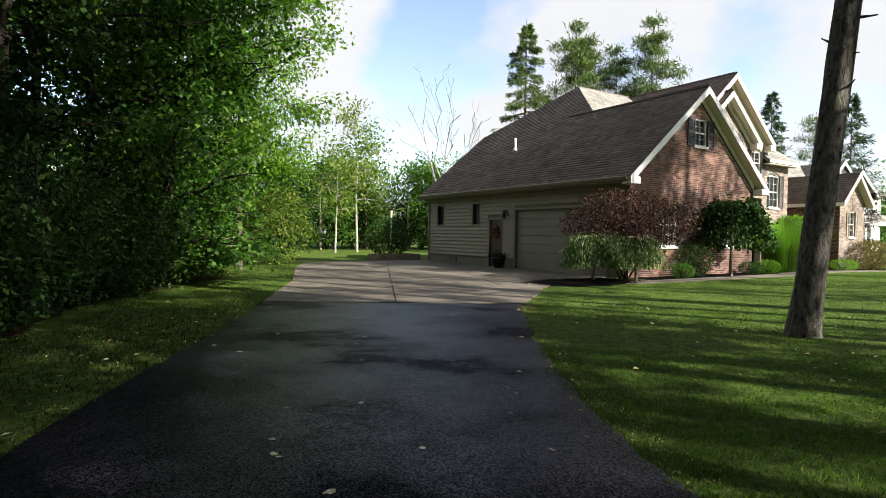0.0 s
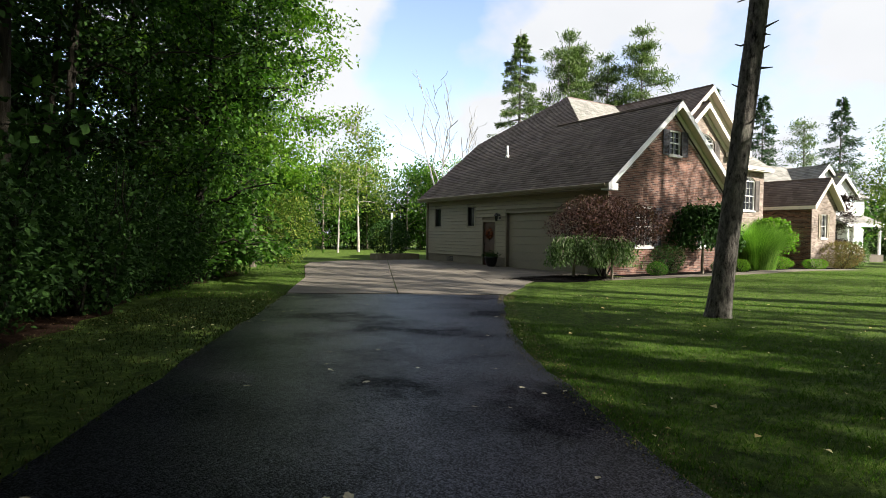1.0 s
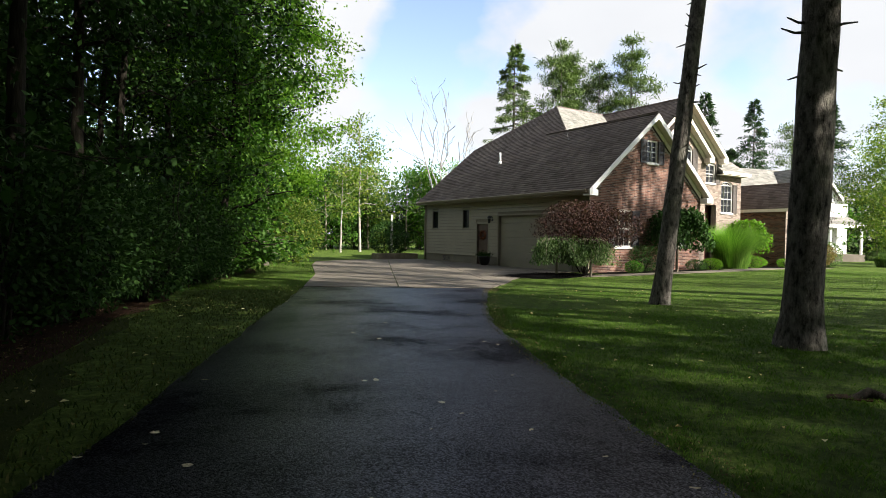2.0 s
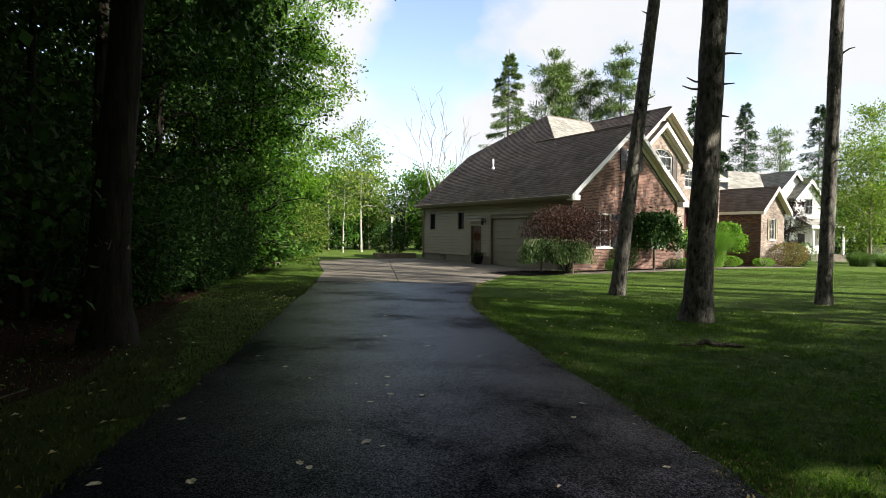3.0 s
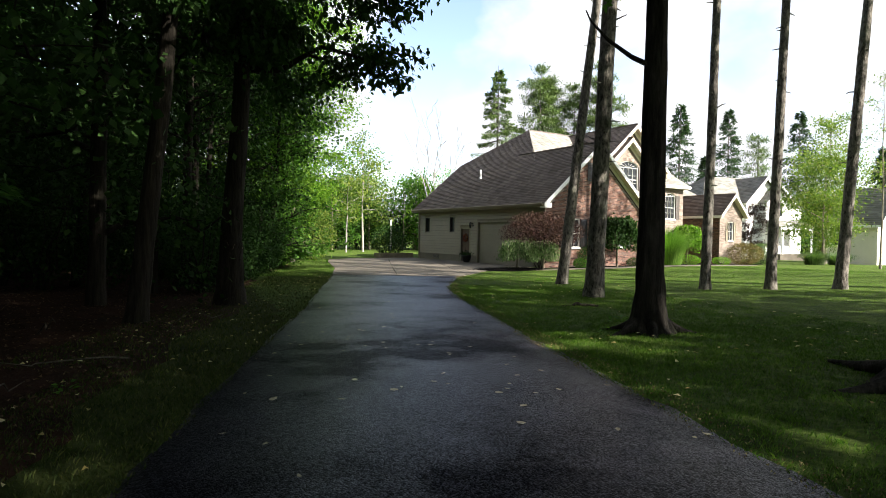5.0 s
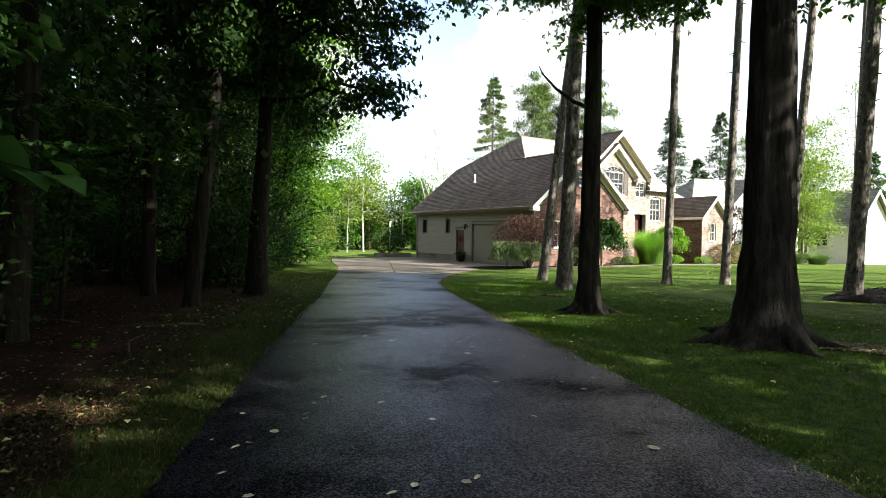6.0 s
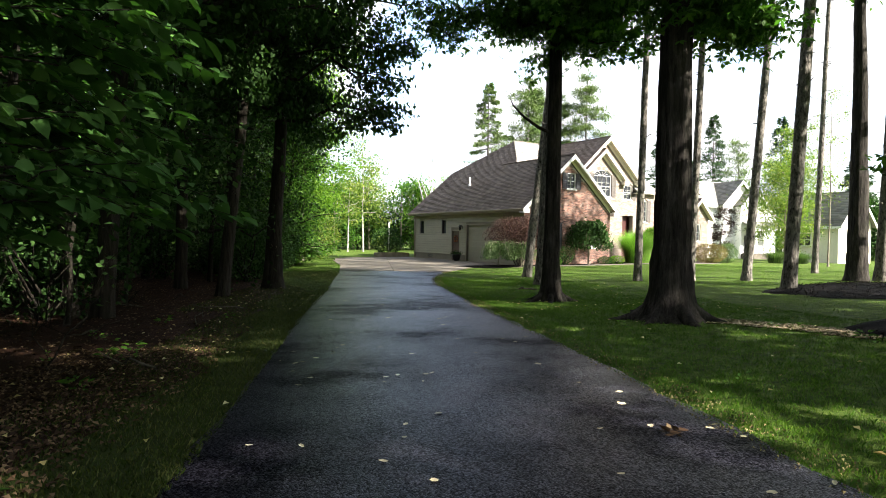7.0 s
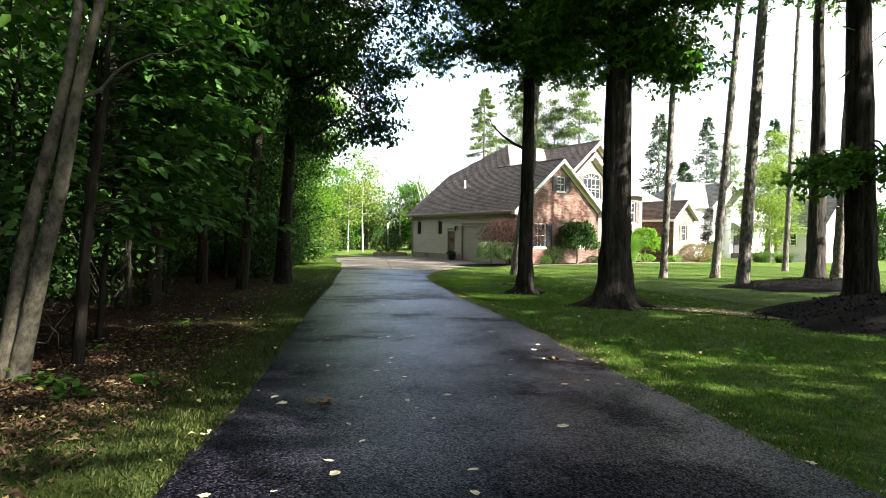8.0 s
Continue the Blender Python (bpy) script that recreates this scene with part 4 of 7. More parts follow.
def garage_wing():
    top = lambda u: 3.22 + SLOPE * (min(u, 7.36 - u))
    holes = [(1.5, 2.5, 1.1, 2.6), (5.4, 6.1, 1.1, 2.6), (3.42, 4.15, 4.72, 5.68)]
    bm = bmesh.new()
    wall_cells(bm, 0.0, 7.36, -0.3, top, holes, 0.3, (3.68,))
    wall = part("front_wall", bm, M_MORTAR, house, "red brick gable wall with pale mortar")
    brickwork(wall, 0.0, 7.36, -0.25, top, holes, M_BRICK, 300, 5)
    window(house, 1.5, 2.5, 1.1, 2.6, FLAT, 3, 4, shutters="lr", shutter_w=0.48)
    window(house, 5.4, 6.1, 1.1, 2.6, FLAT, 2, 4, shutters="r", shutter_w=0.48)
    window(house, 3.42, 4.15, 4.72, 5.68, FLAT, 2, 4, shutters="lr", shutter_w=0.40)
    # west wall with lap siding
    holes = [(-11.77, -11.22, 1.88, 2.82), (-8.77, -8.22, 1.88, 2.82), (-7.50, -6.60, 0.02, 2.07), (-5.76, -0.95, 0.02, 2.44)]
    bm = bmesh.new()
    wall_cells(bm, -12.55, 0.0, -0.3, lambda u: 3.25, holes, 0.2)
    west = part("side_wall", bm, M_FOUND, house, "side wall with painted foundation")
    west.matrix_basis = WEST
    z, rng = 0.44, random.Random(3)
    while z < 3.2:
        z1 = z + 0.168
        runs, u = [], -12.55
        for h in sorted(holes):
            if h[2] - 0.08 < z1 - 0.03 and h[3] + 0.08 > z + 0.03:
                runs.append((u, h[0] - 0.09))
                u = h[1] + 0.09
        runs.append((u, -0.06))
        for a, b in runs:
            if b - a > 0.05:
                bm = bmesh.new()
                prism(bm, [(a, -0.045, z + 0.012), (a, 0.0, z + 0.012), (a, 0.0, z1), (a, -0.008, z1)], (b - a, 0, 0))
                part("siding_board", bm, M_SIDING, west)
        z = z1
    part("corner_board", boxed(-0.07, 0.012, -0.03, 0.0, -0.1, 3.2), M_TRIM_TAN, west)
    part("corner_board", boxed(-12.58, -12.49, -0.03, 0.0, -0.1, 3.2), M_TRIM_TAN, west)
    for a in (-11.77, -8.77):
        window(house, a, a + 0.55, 1.88, 2.82, WEST, 1, 1, frame_mat=M_SHUTTER, sill=False, label="narrow dark window", rail=False)
    for h in holes:
        bm = bmesh.new()
        z0, t = h[2], 0.085
        box(bm, h[0] - t, h[0], -0.03, 0.02, z0 if z0 < 1 else z0 - t, h[3] + t)
        box(bm, h[1], h[1] + t, -0.03, 0.02, z0 if z0 < 1 else z0 - t, h[3] + t)
        box(bm, h[0], h[1], -0.03, 0.02, h[3], h[3] + t)
        if z0 > 1:
            box(bm, h[0], h[1], -0.03, 0.02, z0 - t, z0)
        part("casing", bm, M_TRIM_TAN, west)
    # side door with a wreath
    bm = boxed(-7.48, -6.62, 0.05, 0.1, 0.05, 2.05)
    door = part("side_door", bm, M_DOOR, house, "dark red entry door with a wreath", m=WEST)
    bm = bmesh.new()
    for a, b, c, d in ((-7.38, -7.09, 0.25, 0.95), (-7.01, -6.72, 0.25, 0.95), (-7.38, -7.09, 1.1, 1.9), (-7.01, -6.72, 1.1, 1.9)):
        box(bm, a, b, 0.042, 0.06, c, d)
    part("door_panel", bm, M_DOOR, door)
    part("doorknob", boxed(-7.45, -7.39, 0.0, 0.05, 1.0, 1.06, 0.012), M_METAL, door, "black metal knob")
    part("threshold", boxed(-7.50, -6.60, -0.1, 0.2, 0.0, 0.05), M_CONCRETE, door)
    rng2 = np.random.default_rng(4)
    a = rng2.uniform(0, 2 * np.pi, 420)
    rr = 0.19 + rng2.normal(size=420) * 0.035
    at = np.stack([-7.05 + np.cos(a) * rr, 0.02 + rng2.normal(size=420) * 0.02, 1.52 + np.sin(a) * rr], -1)
    ww, fw = leaves(at, 0.07, rng2)
    mesh_np("wreath", ww, fw, leaf_mat("wreath_leaf", (0.10, 0.02, 0.015), (0.24, 0.05, 0.03), (0.35, 0.16, 0.06), 0.1), door, label="autumn wreath of red leaves")
    # overhead garage door of seven raised sections
    gd = part("garage_door", boxed(-5.74, -0.97, 0.13, 0.17, 0.03, 2.44), M_GARAGE, house, "tan sectional overhead garage door", m=WEST)
    for i in range(7):
        z0 = 0.035 + i * 0.343
        bm = boxed(-5.73, -0.98, 0.10, 0.128, z0, z0 + 0.33, 0.008)
        part("door_section", bm, M_GARAGE, gd)
    # crawl-space vent
    vent = part("foundation_vent", boxed(-10.70, -10.05, -0.012, 0.0, 0.12, 0.36), M_METAL, house, "dark foundation vent", m=WEST)
    for i in range(4):
        part("slat", boxed(-10.67, -10.08, -0.03, -0.013, 0.15 + i * 0.052, 0.165 + i * 0.052), M_TRIM_TAN, vent)
    # roof faces
    roof = part("garage_roof", boxed(3.6, 3.76, Y_FRONT, 5.0, Z_RIDGE - 0.01, Z_RIDGE + 0.03, 0.01), M_SHINGLE, house, "brown asphalt shingle roof")
    shingles(roof, [(X_EAVE, Y_FRONT, Z_EAVE), (X_EAVE, Y_BACK, Z_EAVE), (3.62, Y_BACK, 6.745), PEAK, FOOT, (X_RIDGE, Y_FRONT, Z_RIDGE)], M_SHINGLE, 11)
    shingles(roof, [(7.78, Y_FRONT, Z_EAVE), (7.78, 6.5, Z_EAVE), (3.68, 6.5, Z_RIDGE), (3.68, Y_FRONT, Z_RIDGE)], M_SHINGLE, 12)
    # eave: gutter, fascia and soffit
    eave = part("soffit", boxed(-0.40, 0.0, Y_FRONT + 0.03, 12.75, 3.20, 3.225), M_TRIM_TAN, house)
    part("fascia", boxed(-0.43, -0.40, Y_FRONT + 0.03, Y_BACK - 0.02, 3.18, 3.36), M_TRIM_TAN, house)
    bm = bmesh.new()
    prism(bm, [(-0.52, Y_FRONT + 0.1, 3.36), (-0.54, Y_FRONT + 0.1, 3.34), (-0.50, Y_FRONT + 0.1, 3.25), (-0.432, Y_FRONT + 0.1, 3.24), (-0.432, Y_FRONT + 0.1, 3.25), (-0.49, Y_FRONT + 0.1, 3.26), (-0.52, Y_FRONT + 0.1, 3.33)], (0, Y_BACK - Y_FRONT - 0.15, 0))
    part("gutter", bm, M_TRIM_TAN, house)
    part("downspout", boxed(-0.1, -0.03, 12.5, 12.58, 0.1, 3.2, 0.01), M_TRIM_TAN, house)
    # rakes and boxed returns of the front gable
    for a, b in (((X_EAVE, Z_EAVE - 0.01), (3.68, Z_RIDGE - 0.01)), ((7.78, Z_EAVE - 0.01), (3.68, Z_RIDGE - 0.01))):
        rake(house, (a, b), Y_FRONT - 0.03, Y_FRONT, 0.24, M_WHITE)
        rake(house, ((a[0], a[1] - 0.14), (b[0], b[1] - 0.14)), Y_FRONT + 0.002, 0.0, 0.03, M_CREAM, "rake_soffit")
        inset = 0.45 if a[0] < b[0] else -0.45
        rake(house, ((a[0] + inset, a[1] - 0.20 + 0.45 * SLOPE), (b[0], b[1] - 0.20)), -0.05, -0.012, 0.22, M_CREAM, "frieze_board")
    for x0, x1 in ((-0.42, 0.06), (7.30, 7.78)):
        part("cornice_return", boxed(x0, x1, Y_FRONT - 0.028, -0.012, 3.11, 3.35, 0.012), M_WHITE, house)
    part("rear_wall", boxed(0.2, 7.36, 12.35, 12.55, -0.3, 3.3), M_SIDING, house)
    bm = bmesh.new()
    prism(bm, [(0.1, 12.4, 3.3), (7.3, 12.4, 3.3), (3.68, 12.4, 6.4)], (0, 0.15, 0))
    part("rear_gable", bm, M_SIDING, house)
    part("inner_wall", boxed(7.06, 7.36, 0.3, 3.0, -0.3, 3.3), M_BRICK, house)


garage_wing()


def main_block():
    X0, X1, yw = 7.0, 13.05, 2.72
    # outer gable of the two-storey front
    c, zt, ze, hw = 10.06, 8.92, 6.0, 3.45
    top = lambda u: ze - 0.15 + (zt - ze) / hw * (hw - abs(u - c)) - 0.05
    win2 = (11.6, 12.85, 4.57, 5.59)
    door = (11.75, 13.05, -0.3, 3.38)
    big = (8.35, 10.15, 4.62, 6.08)
    bm = bmesh.new()
    wall_cells(bm, 7.15, 13.2, -0.3, top, [(win2[0], win2[1], win2[2], win2[3] + 0.17), door], 0.3, (c,))
    wall = part("entry_wall", bm, M_MORTAR, house, "pale brick entry gable wall")
    wall.matrix_basis = pose(0, yw, 0)
    brickwork(wall, 7.4, 13.2, 2.7, top, [(win2[0], win2[1], win2[2], win2[3] + 0.17), door], M_BRICK_PALE, 0, 6)
    brickwork(wall, 7.4, 13.2, -0.2, lambda u: 2.7, [(11.75, 13.05, -0.3, 2.7)], M_BRICK_PALE, 0, 7)
    window(house, *win2, pose(0, yw, 0), 3, 3, 0.17, shutters="r", shutter_mat=M_SHUTTER_GREY, shutter_w=0.42)
    part("entry_door", boxed(11.75, 13.05, yw + 0.45, yw + 0.5, -0.2, 3.38), M_DOOR, house, "recessed dark red front entry")
    part("entry_ceiling", boxed(11.75, 13.05, yw + 0.3, yw + 0.5, 3.38, 3.45), M_WHITE, house)
    # inner gable stands forward
    yi, ci, zi, zei = 2.34, 9.15, 7.92, 5.85
    topi = lambda u: zei - 0.15 + (zi - zei) / 2.42 * (2.42 - abs(u - ci)) - 0.04
    bm = bmesh.new()
    wall_cells(bm, 6.85, 11.4, -0.3, topi, [(big[0], big[1], big[2], big[3] + 0.42)], 0.3, (ci,))
    inner = part("inner_gable_wall", bm, M_MORTAR, house, "pale brick gable wall with a tall arched window")
    inner.matrix_basis = pose(0, yi, 0)
    brickwork(inner, 6.85, 11.4, -0.2, topi, [(big[0], big[1], big[2], big[3] + 0.42)], M_BRICK_PALE, 0, 8)
    window(house, *big, pose(0, yi, 0), 4, 3, 0.42, shutters="lr", shutter_mat=M_SHUTTER_GREY, shutter_w=0.42)
    roof = part("main_roof", boxed(6.4, 16.0, 8.47, 8.63, 8.98, 9.05, 0.01), M_SHINGLE, house, "brown asphalt shingle main roof")
    for cx, zp, zl, half, yf, yb, seed in ((c, zt, ze, hw, yw - 0.36, 8.5, 21), (ci, zi, zei, 2.42, yi - 0.36, 6.0, 23)):
        shingles(roof, [(cx - half, yf, zl), (cx - half, yb, zl), (cx, yb, zp), (cx, yf, zp)], M_SHINGLE, seed)
        shingles(roof, [(cx + half, yf, zl), (cx + half, yb, zl), (cx, yb, zp), (cx, yf, zp)], M_SHINGLE, seed + 1)
        for sgn in (-1, 1):
            a, b = (cx + sgn * half, zl - 0.01), (cx, zp - 0.01)
            rake(house, (a, b), yf - 0.03, yf, 0.24, M_CREAM)
            rake(house, ((a[0], a[1] - 0.15), (b[0], b[1] - 0.15)), yf + 0.002, yf + 0.35, 0.03, M_CREAM, "rake_soffit")
            rake(house, ((a[0], a[1] - 0.22), (b[0], b[1] - 0.22)), yf + 0.30, yf + 0.345, 0.25, M_CREAM, "frieze_board")
            x0 = cx + sgn * (half - 0.42)
            part("cornice_return", boxed(min(x0, cx + sgn * half), max(x0, cx + sgn * half), yf - 0.028, yf + 0.34, zl - 0.32, zl - 0.06, 0.012), M_CREAM, house)
    # front slope of the main roof, in paler shingle for the sun on it, and its back
    shingles(roof, [(2.9, 4.1, 6.17), (16.5, 4.1, 6.17), (16.5, 8.55, 9.04), PEAK], M_SHINGLE_GREY, 31)
    shingles(roof, [(16.5, 13.0, 6.0), (3.6, 13.0, 6.0), (6.35, 8.55, 9.04), (16.5, 8.55, 9.04)], M_SHINGLE, 32)
    part("core_wall", boxed(7.2, 16.3, 5.0, 12.8, -0.3, 5.9), M_BRICK_PALE, house)
    # stair bay with an arched window and its hip roof
    ba = (13.55, 14.68, 2.97, 4.53)
    bm = bmesh.new()
    wall_cells(bm, 13.2, 15.55, -0.3, lambda u: 5.2, [(ba[0], ba[1], ba[2], ba[3] + 0.22)], 0.3)
    bay = part("bay_wall", bm, M_MORTAR, house, "pale brick stair bay wall")
    bay.matrix_basis = pose(0, 2.75, 0)
    brickwork(bay, 13.22, 15.55, -0.2, lambda u: 5.2, [(ba[0], ba[1], ba[2], ba[3] + 0.22)], M_BRICK_PALE, 0, 9)
    window(house, *ba, pose(0, 2.75, 0), 3, 4, 0.22, shutters="r", shutter_mat=M_SHUTTER_GREY, shutter_w=0.4)
    part("bay_side", boxed(15.25, 15.55, 3.05, 6.0, -0.3, 5.2), M_BRICK_PALE, house)
    shingles(roof, [(13.0, 2.35, 5.25), (15.8, 2.35, 5.25), (14.5, 4.1, 6.75), (13.0, 4.1, 6.75)], M_SHINGLE_GREY, 33)
    shingles(roof, [(15.8, 2.35, 5.25), (15.8, 8.0, 5.25), (14.5, 8.0, 6.75), (14.5, 4.1, 6.75)], M_SHINGLE_GREY, 34)
    part("bay_fascia", boxed(13.0, 15.84, 2.31, 2.35, 5.12, 5.26), M_CREAM, house)
    part("bay_soffit", boxed(13.0, 15.8, 2.35, 2.74, 5.06, 5.09), M_CREAM, house)
    # low wing with its own front gable
    cx, zp, zl, half, yf = 18.62, 4.85, 3.30, 1.62, 0.7
    topw = lambda u: zl - 0.12 + (zp - zl) / half * (half - abs(u - cx)) - 0.04
    ww = (18.25, 18.92, 1.55, 2.85)
    bm = bmesh.new()
    wall_cells(bm, 17.25, 20.0, -0.8, topw, [ww], 0.25, (cx,))
    low = part("wing_wall", bm, M_MORTAR, house, "pale brick wing gable wall")
    low.matrix_basis = pose(0, yf + 0.33, 0)
    brickwork(low, 17.25, 20.0, -0.75, topw, [ww], M_BRICK_PALE, 0, 10)
    window(house, *ww, pose(0, yf + 0.33, 0), 2, 4, shutters="lr", shutter_mat=M_TRIM_TAN, shutter_w=0.26)
    side = part("wing_side", boxed(-9.0, -1.06, 0.0, 0.2, -0.8, 3.2), M_MORTAR, house, "red brick side wall of the wing")
    side.matrix_basis = pose(17.24, 0, 0, 0, 0, -90)
    brickwork(side, -9.0, -1.06, -0.75, lambda u: 3.12, [], M_BRICK, 0, 12)
    wr = part("wing_roof", boxed(18.55, 18.69, yf, 9.0, zp - 0.02, zp + 0.03, 0.01), M_SHINGLE, house, "brown shingle roof of the low wing")
    for sgn in (-1, 1):
        shingles(wr, [(cx + sgn * (half + 0.1), yf, zl), (cx + sgn * (half + 0.1), 9.0, zl), (cx, 9.0, zp), (cx, yf, zp)], M_SHINGLE, 41 + sgn)
        rake(house, ((cx + sgn * (half + 0.1), zl - 0.01), (cx, zp - 0.01)), yf - 0.03, yf, 0.24, M_CREAM)
        rake(house, ((cx + sgn * (half + 0.1), zl - 0.16), (cx, zp - 0.16)), yf + 0.002, yf + 0.33, 0.03, M_CREAM, "rake_soffit")
    part("wing_fascia", boxed(16.88, 16.91, yf, 9.0, 3.1, 3.28), M_CREAM, house)
    part("wing_core", boxed(15.6, 27.0, 7.0, 14.0, -0.4, 4.0), M_BRICK_PALE, house)
    shingles(wr, [(15.2, 6.2, 4.0), (27.4, 6.2, 4.0), (23.5, 10.2, 7.0), (19.5, 10.2, 7.0)], M_SHINGLE_GREY, 44)
    shingles(wr, [(15.2, 14.0, 4.0), (15.2, 6.2, 4.0), (19.5, 10.2, 7.0)], M_SHINGLE_GREY, 45)
    # roof vent pipe
    bm = bmesh.new()
    bmesh.ops.create_cone(bm, cap_ends=True, segments=14, radius1=0.055, radius2=0.055, depth=0.62, matrix=pose(1.95, 8.2, 5.62))
    bmesh.ops.create_cone(bm, cap_ends=True, segments=14, radius1=0.14, radius2=0.06, depth=0.16, matrix=pose(1.95, 8.2, 5.40))
    part("vent_pipe", bm, M_VENT, house, "white plastic roof vent pipe", True)


main_block()

# ---- front-yard trees ----
PINES = [  # x, y, height, radius, lean, crown base, crown spread, needle sprays
    (-7.70, -8.96, 28.0, 0.165, (2.5, -1.62), 0.50, 2.4, 2600),
    (-10.57, -12.84, 28.0, 0.20, (0.8, -0.53), 0.37, 3.0, 5200),
    (-5.72, -12.44, 28.0, 0.135, (0.5, -0.27), 0.52, 2.3, 2000),
    (-3.95, -13.28, 27.0, 0.14, (0.72, -0.35), 0.66, 2.0, 800),
    (-2.2, -14.3, 28.0, 0.155, (1.6, -1.0), 0.72, 1.8, 500),
    (-6.68, -17.86, 28.0, 0.17, (1.16, -0.72), 0.40, 3.2, 5200),
    (1.2, -17.1, 27.0, 0.20, (1.0, -0.4), 0.76, 1.1, 260),
    (4.5, -18.6, 26.0, 0.19, (0.9, 0.2), 0.76, 1.1, 260),
    (6.0, -12.9, 25.0, 0.13, (0.7, -0.3), 0.56, 2.4, 1700),
]
for i, (x, y, h, r, lean, base, spread, sprays) in enumerate(PINES):
    pine("pine_tree", "tall bare-trunked pine with dead branch stubs, standing in the lawn", x, y, h, r, base, spread, sprays, 100 + i, lean, group="yard pines", stubs=40, size=0.6, clump=0.36)
# shade trees out of view beyond the right edge of the yard, added as shadow casters
for i, (x, y, h) in enumerate([(12.3, -17.6, 30.0), (15.0, -27.5, 27.0), (9.0, -24.5, 26.0), (21.0, -25.0, 26.0), (-11.6, -33.2, 22.0), (-3.4, -36.8, 25.0)]):
    pine("pine_tree", "unseen tall pine at the edge of the yard, added for shade", x, y, h, 0.24, 0.53 if i == 0 else 0.45, 3.4 if i == 0 else 2.6, 6000 if i in (0, 4, 5) else 900, 145 + i, (0.2, 0.1), group="yard pines", stubs=12, size=0.7)
# Maples out of view, added to shade the driveway and the wood's edge.
for i, (x, y, h) in enumerate([(-14.2, -29.6, 13.5), (-7.6, -36.2, 11.0), (0.5, -25.5, 18.0), (-18.4, -35.2, 12.5), (-5.2, -25.8, 11.5)]):
    broadleaf("maple_tree", "unseen large leafy maple, added to shade the driveway", x, y, h, 0.26, 0.3, 4.2, (4200, 7000, 5000, 8000, 2200)[i], 0.30, M_LEAF, M_MAPLE_BARK, 228 + i, (0, 0), 22, 0.42, 14, "yard maples", 0.8)
# Two more unseen crowns, added to block sun from the near lawn.
for i, (x, y) in enumerate([(-3.2, -22.6), (-6.9, -22.0)]):
    broadleaf("maple_tree", "unseen tall high-crowned maple, added to shade the yard", x, y, 19.0, 0.24, 0.42 if i == 0 else 0.50, 3.6, 6500, 0.24, M_LEAF, M_MAPLE_BARK, 225 + i, (0, 0), 18, 0.42, 14, "yard maples", 0.8)

broadleaf("maple_tree", "large maple with dark furrowed trunk and full crown", -14.32, -17.12, 15.0, 0.158, 0.33, 4.0, 25000, 0.125, M_LEAF, M_MAPLE_BARK, 201, (0.1, 0.1), 34, 0.3, 30, "yard maples", 1.7, lw=0.9, lobed=True, bushy=1.0, low=0.6, heavy=1.0, twigs=8)
broadleaf("maple_tree", "large maple with thick peeling trunk and flared roots", -15.12, -20.32, 17.0, 0.25, 0.245, 4.4, 28000, 0.125, M_LEAF, M_MAPLE_BARK, 202, (0.1, 0.0), 36, 0.3, 36, "yard maples", 1.8, lw=0.9, lobed=True, bushy=1.0, low=0.42, heavy=1.0, twigs=8)
broadleaf("maple_tree", "maple with rough grey trunk standing in a mulch mound", -11.74, -22.7, 16.0, 0.235, 0.34, 3.6, 15000, 0.125, M_LEAF, M_MAPLE_BARK, 203, (-0.2, 0.3), 30, 0.3, 30, "yard maples", 0.8, lw=0.9, lobed=True, bushy=1.0, low=0.4, heavy=0.8, twigs=8)
broadleaf("maple_tree", "maple with split grey trunk in a mulch bed", 0.6, -16.6, 17.0, 0.32, 0.62, 3.0, 2600, 0.24, M_LEAF, M_MAPLE_BARK, 204, (0.3, 0.2), 16, 0.5, 18, "yard maples", 0.6)
# This maple also stands out of view, added for its shadow.
broadleaf("maple_tree", "unseen maple at the edge of the yard, added for shade", -5.0, -30.0, 17.0, 0.32, 0.3, 5.0, 7000, 0.3, M_LEAF, M_MAPLE_BARK, 205, (0.3, 0.2), 18, 0.6, 18, "yard maples", 0.6)
# Added maples behind and beside the camera, only their shade reaches the view.
for i, (x, y) in enumerate([(-13.5, -36.0), (-31.5, -37.0), (-27.0, -45.0)]):
    broadleaf("maple_tree", "unseen large leafy maple, added to shade the driveway", x, y, 14.5, 0.28, 0.33, 4.2, 4400, 0.36, M_LEAF, M_MAPLE_BARK, 210 + i, (-0.4, 0.2), 18, 0.42, 14, "yard maples", 0.8)
# Low unseen maples, height and leaf count set for dapples on lawn and verge.
for i, (x, y, count) in enumerate([(-15.2, -26.6, 900), (-11.5, -28.4, 1300)]):
    broadleaf("maple_tree", "unseen leafy maple beside the driveway, added for dappled shade", x, y, 7.2 if i == 0 else 10.0, 0.15, 0.45, 2.8, count, 0.24, M_LEAF, M_MAPLE_BARK, 219 + i, (0, 0), 22, 0.42, 14, "yard maples", 0.8, lw=0.8)
broadleaf("young_tree", "slender young tree with sparse yellowing leaves", 22.3, -6.6, 12.5, 0.06, 0.35, 1.5, 900, 0.14, M_LEAF_YELLOW, M_YOUNG_BARK, 206, (0.3, 0.1), 14, 0.35)
broadleaf("young_tree", "tall slender tree with thin yellow-green leaves", 36.5, 2.6, 13.5, 0.1, 0.3, 2.2, 5200, 0.2, M_LEAF_YELLOW, M_YOUNG_BARK, 209, (0, 0), 20, 0.45)
broadleaf("ornamental_pear", "small round-crowned tree with bright green leaves", 29.5, -0.2, 8.6, 0.12, 0.20, 2.9, 20000, 0.17, M_LEAF_YELLOW, M_YOUNG_BARK, 207, (0, 0), 16, 0.7)


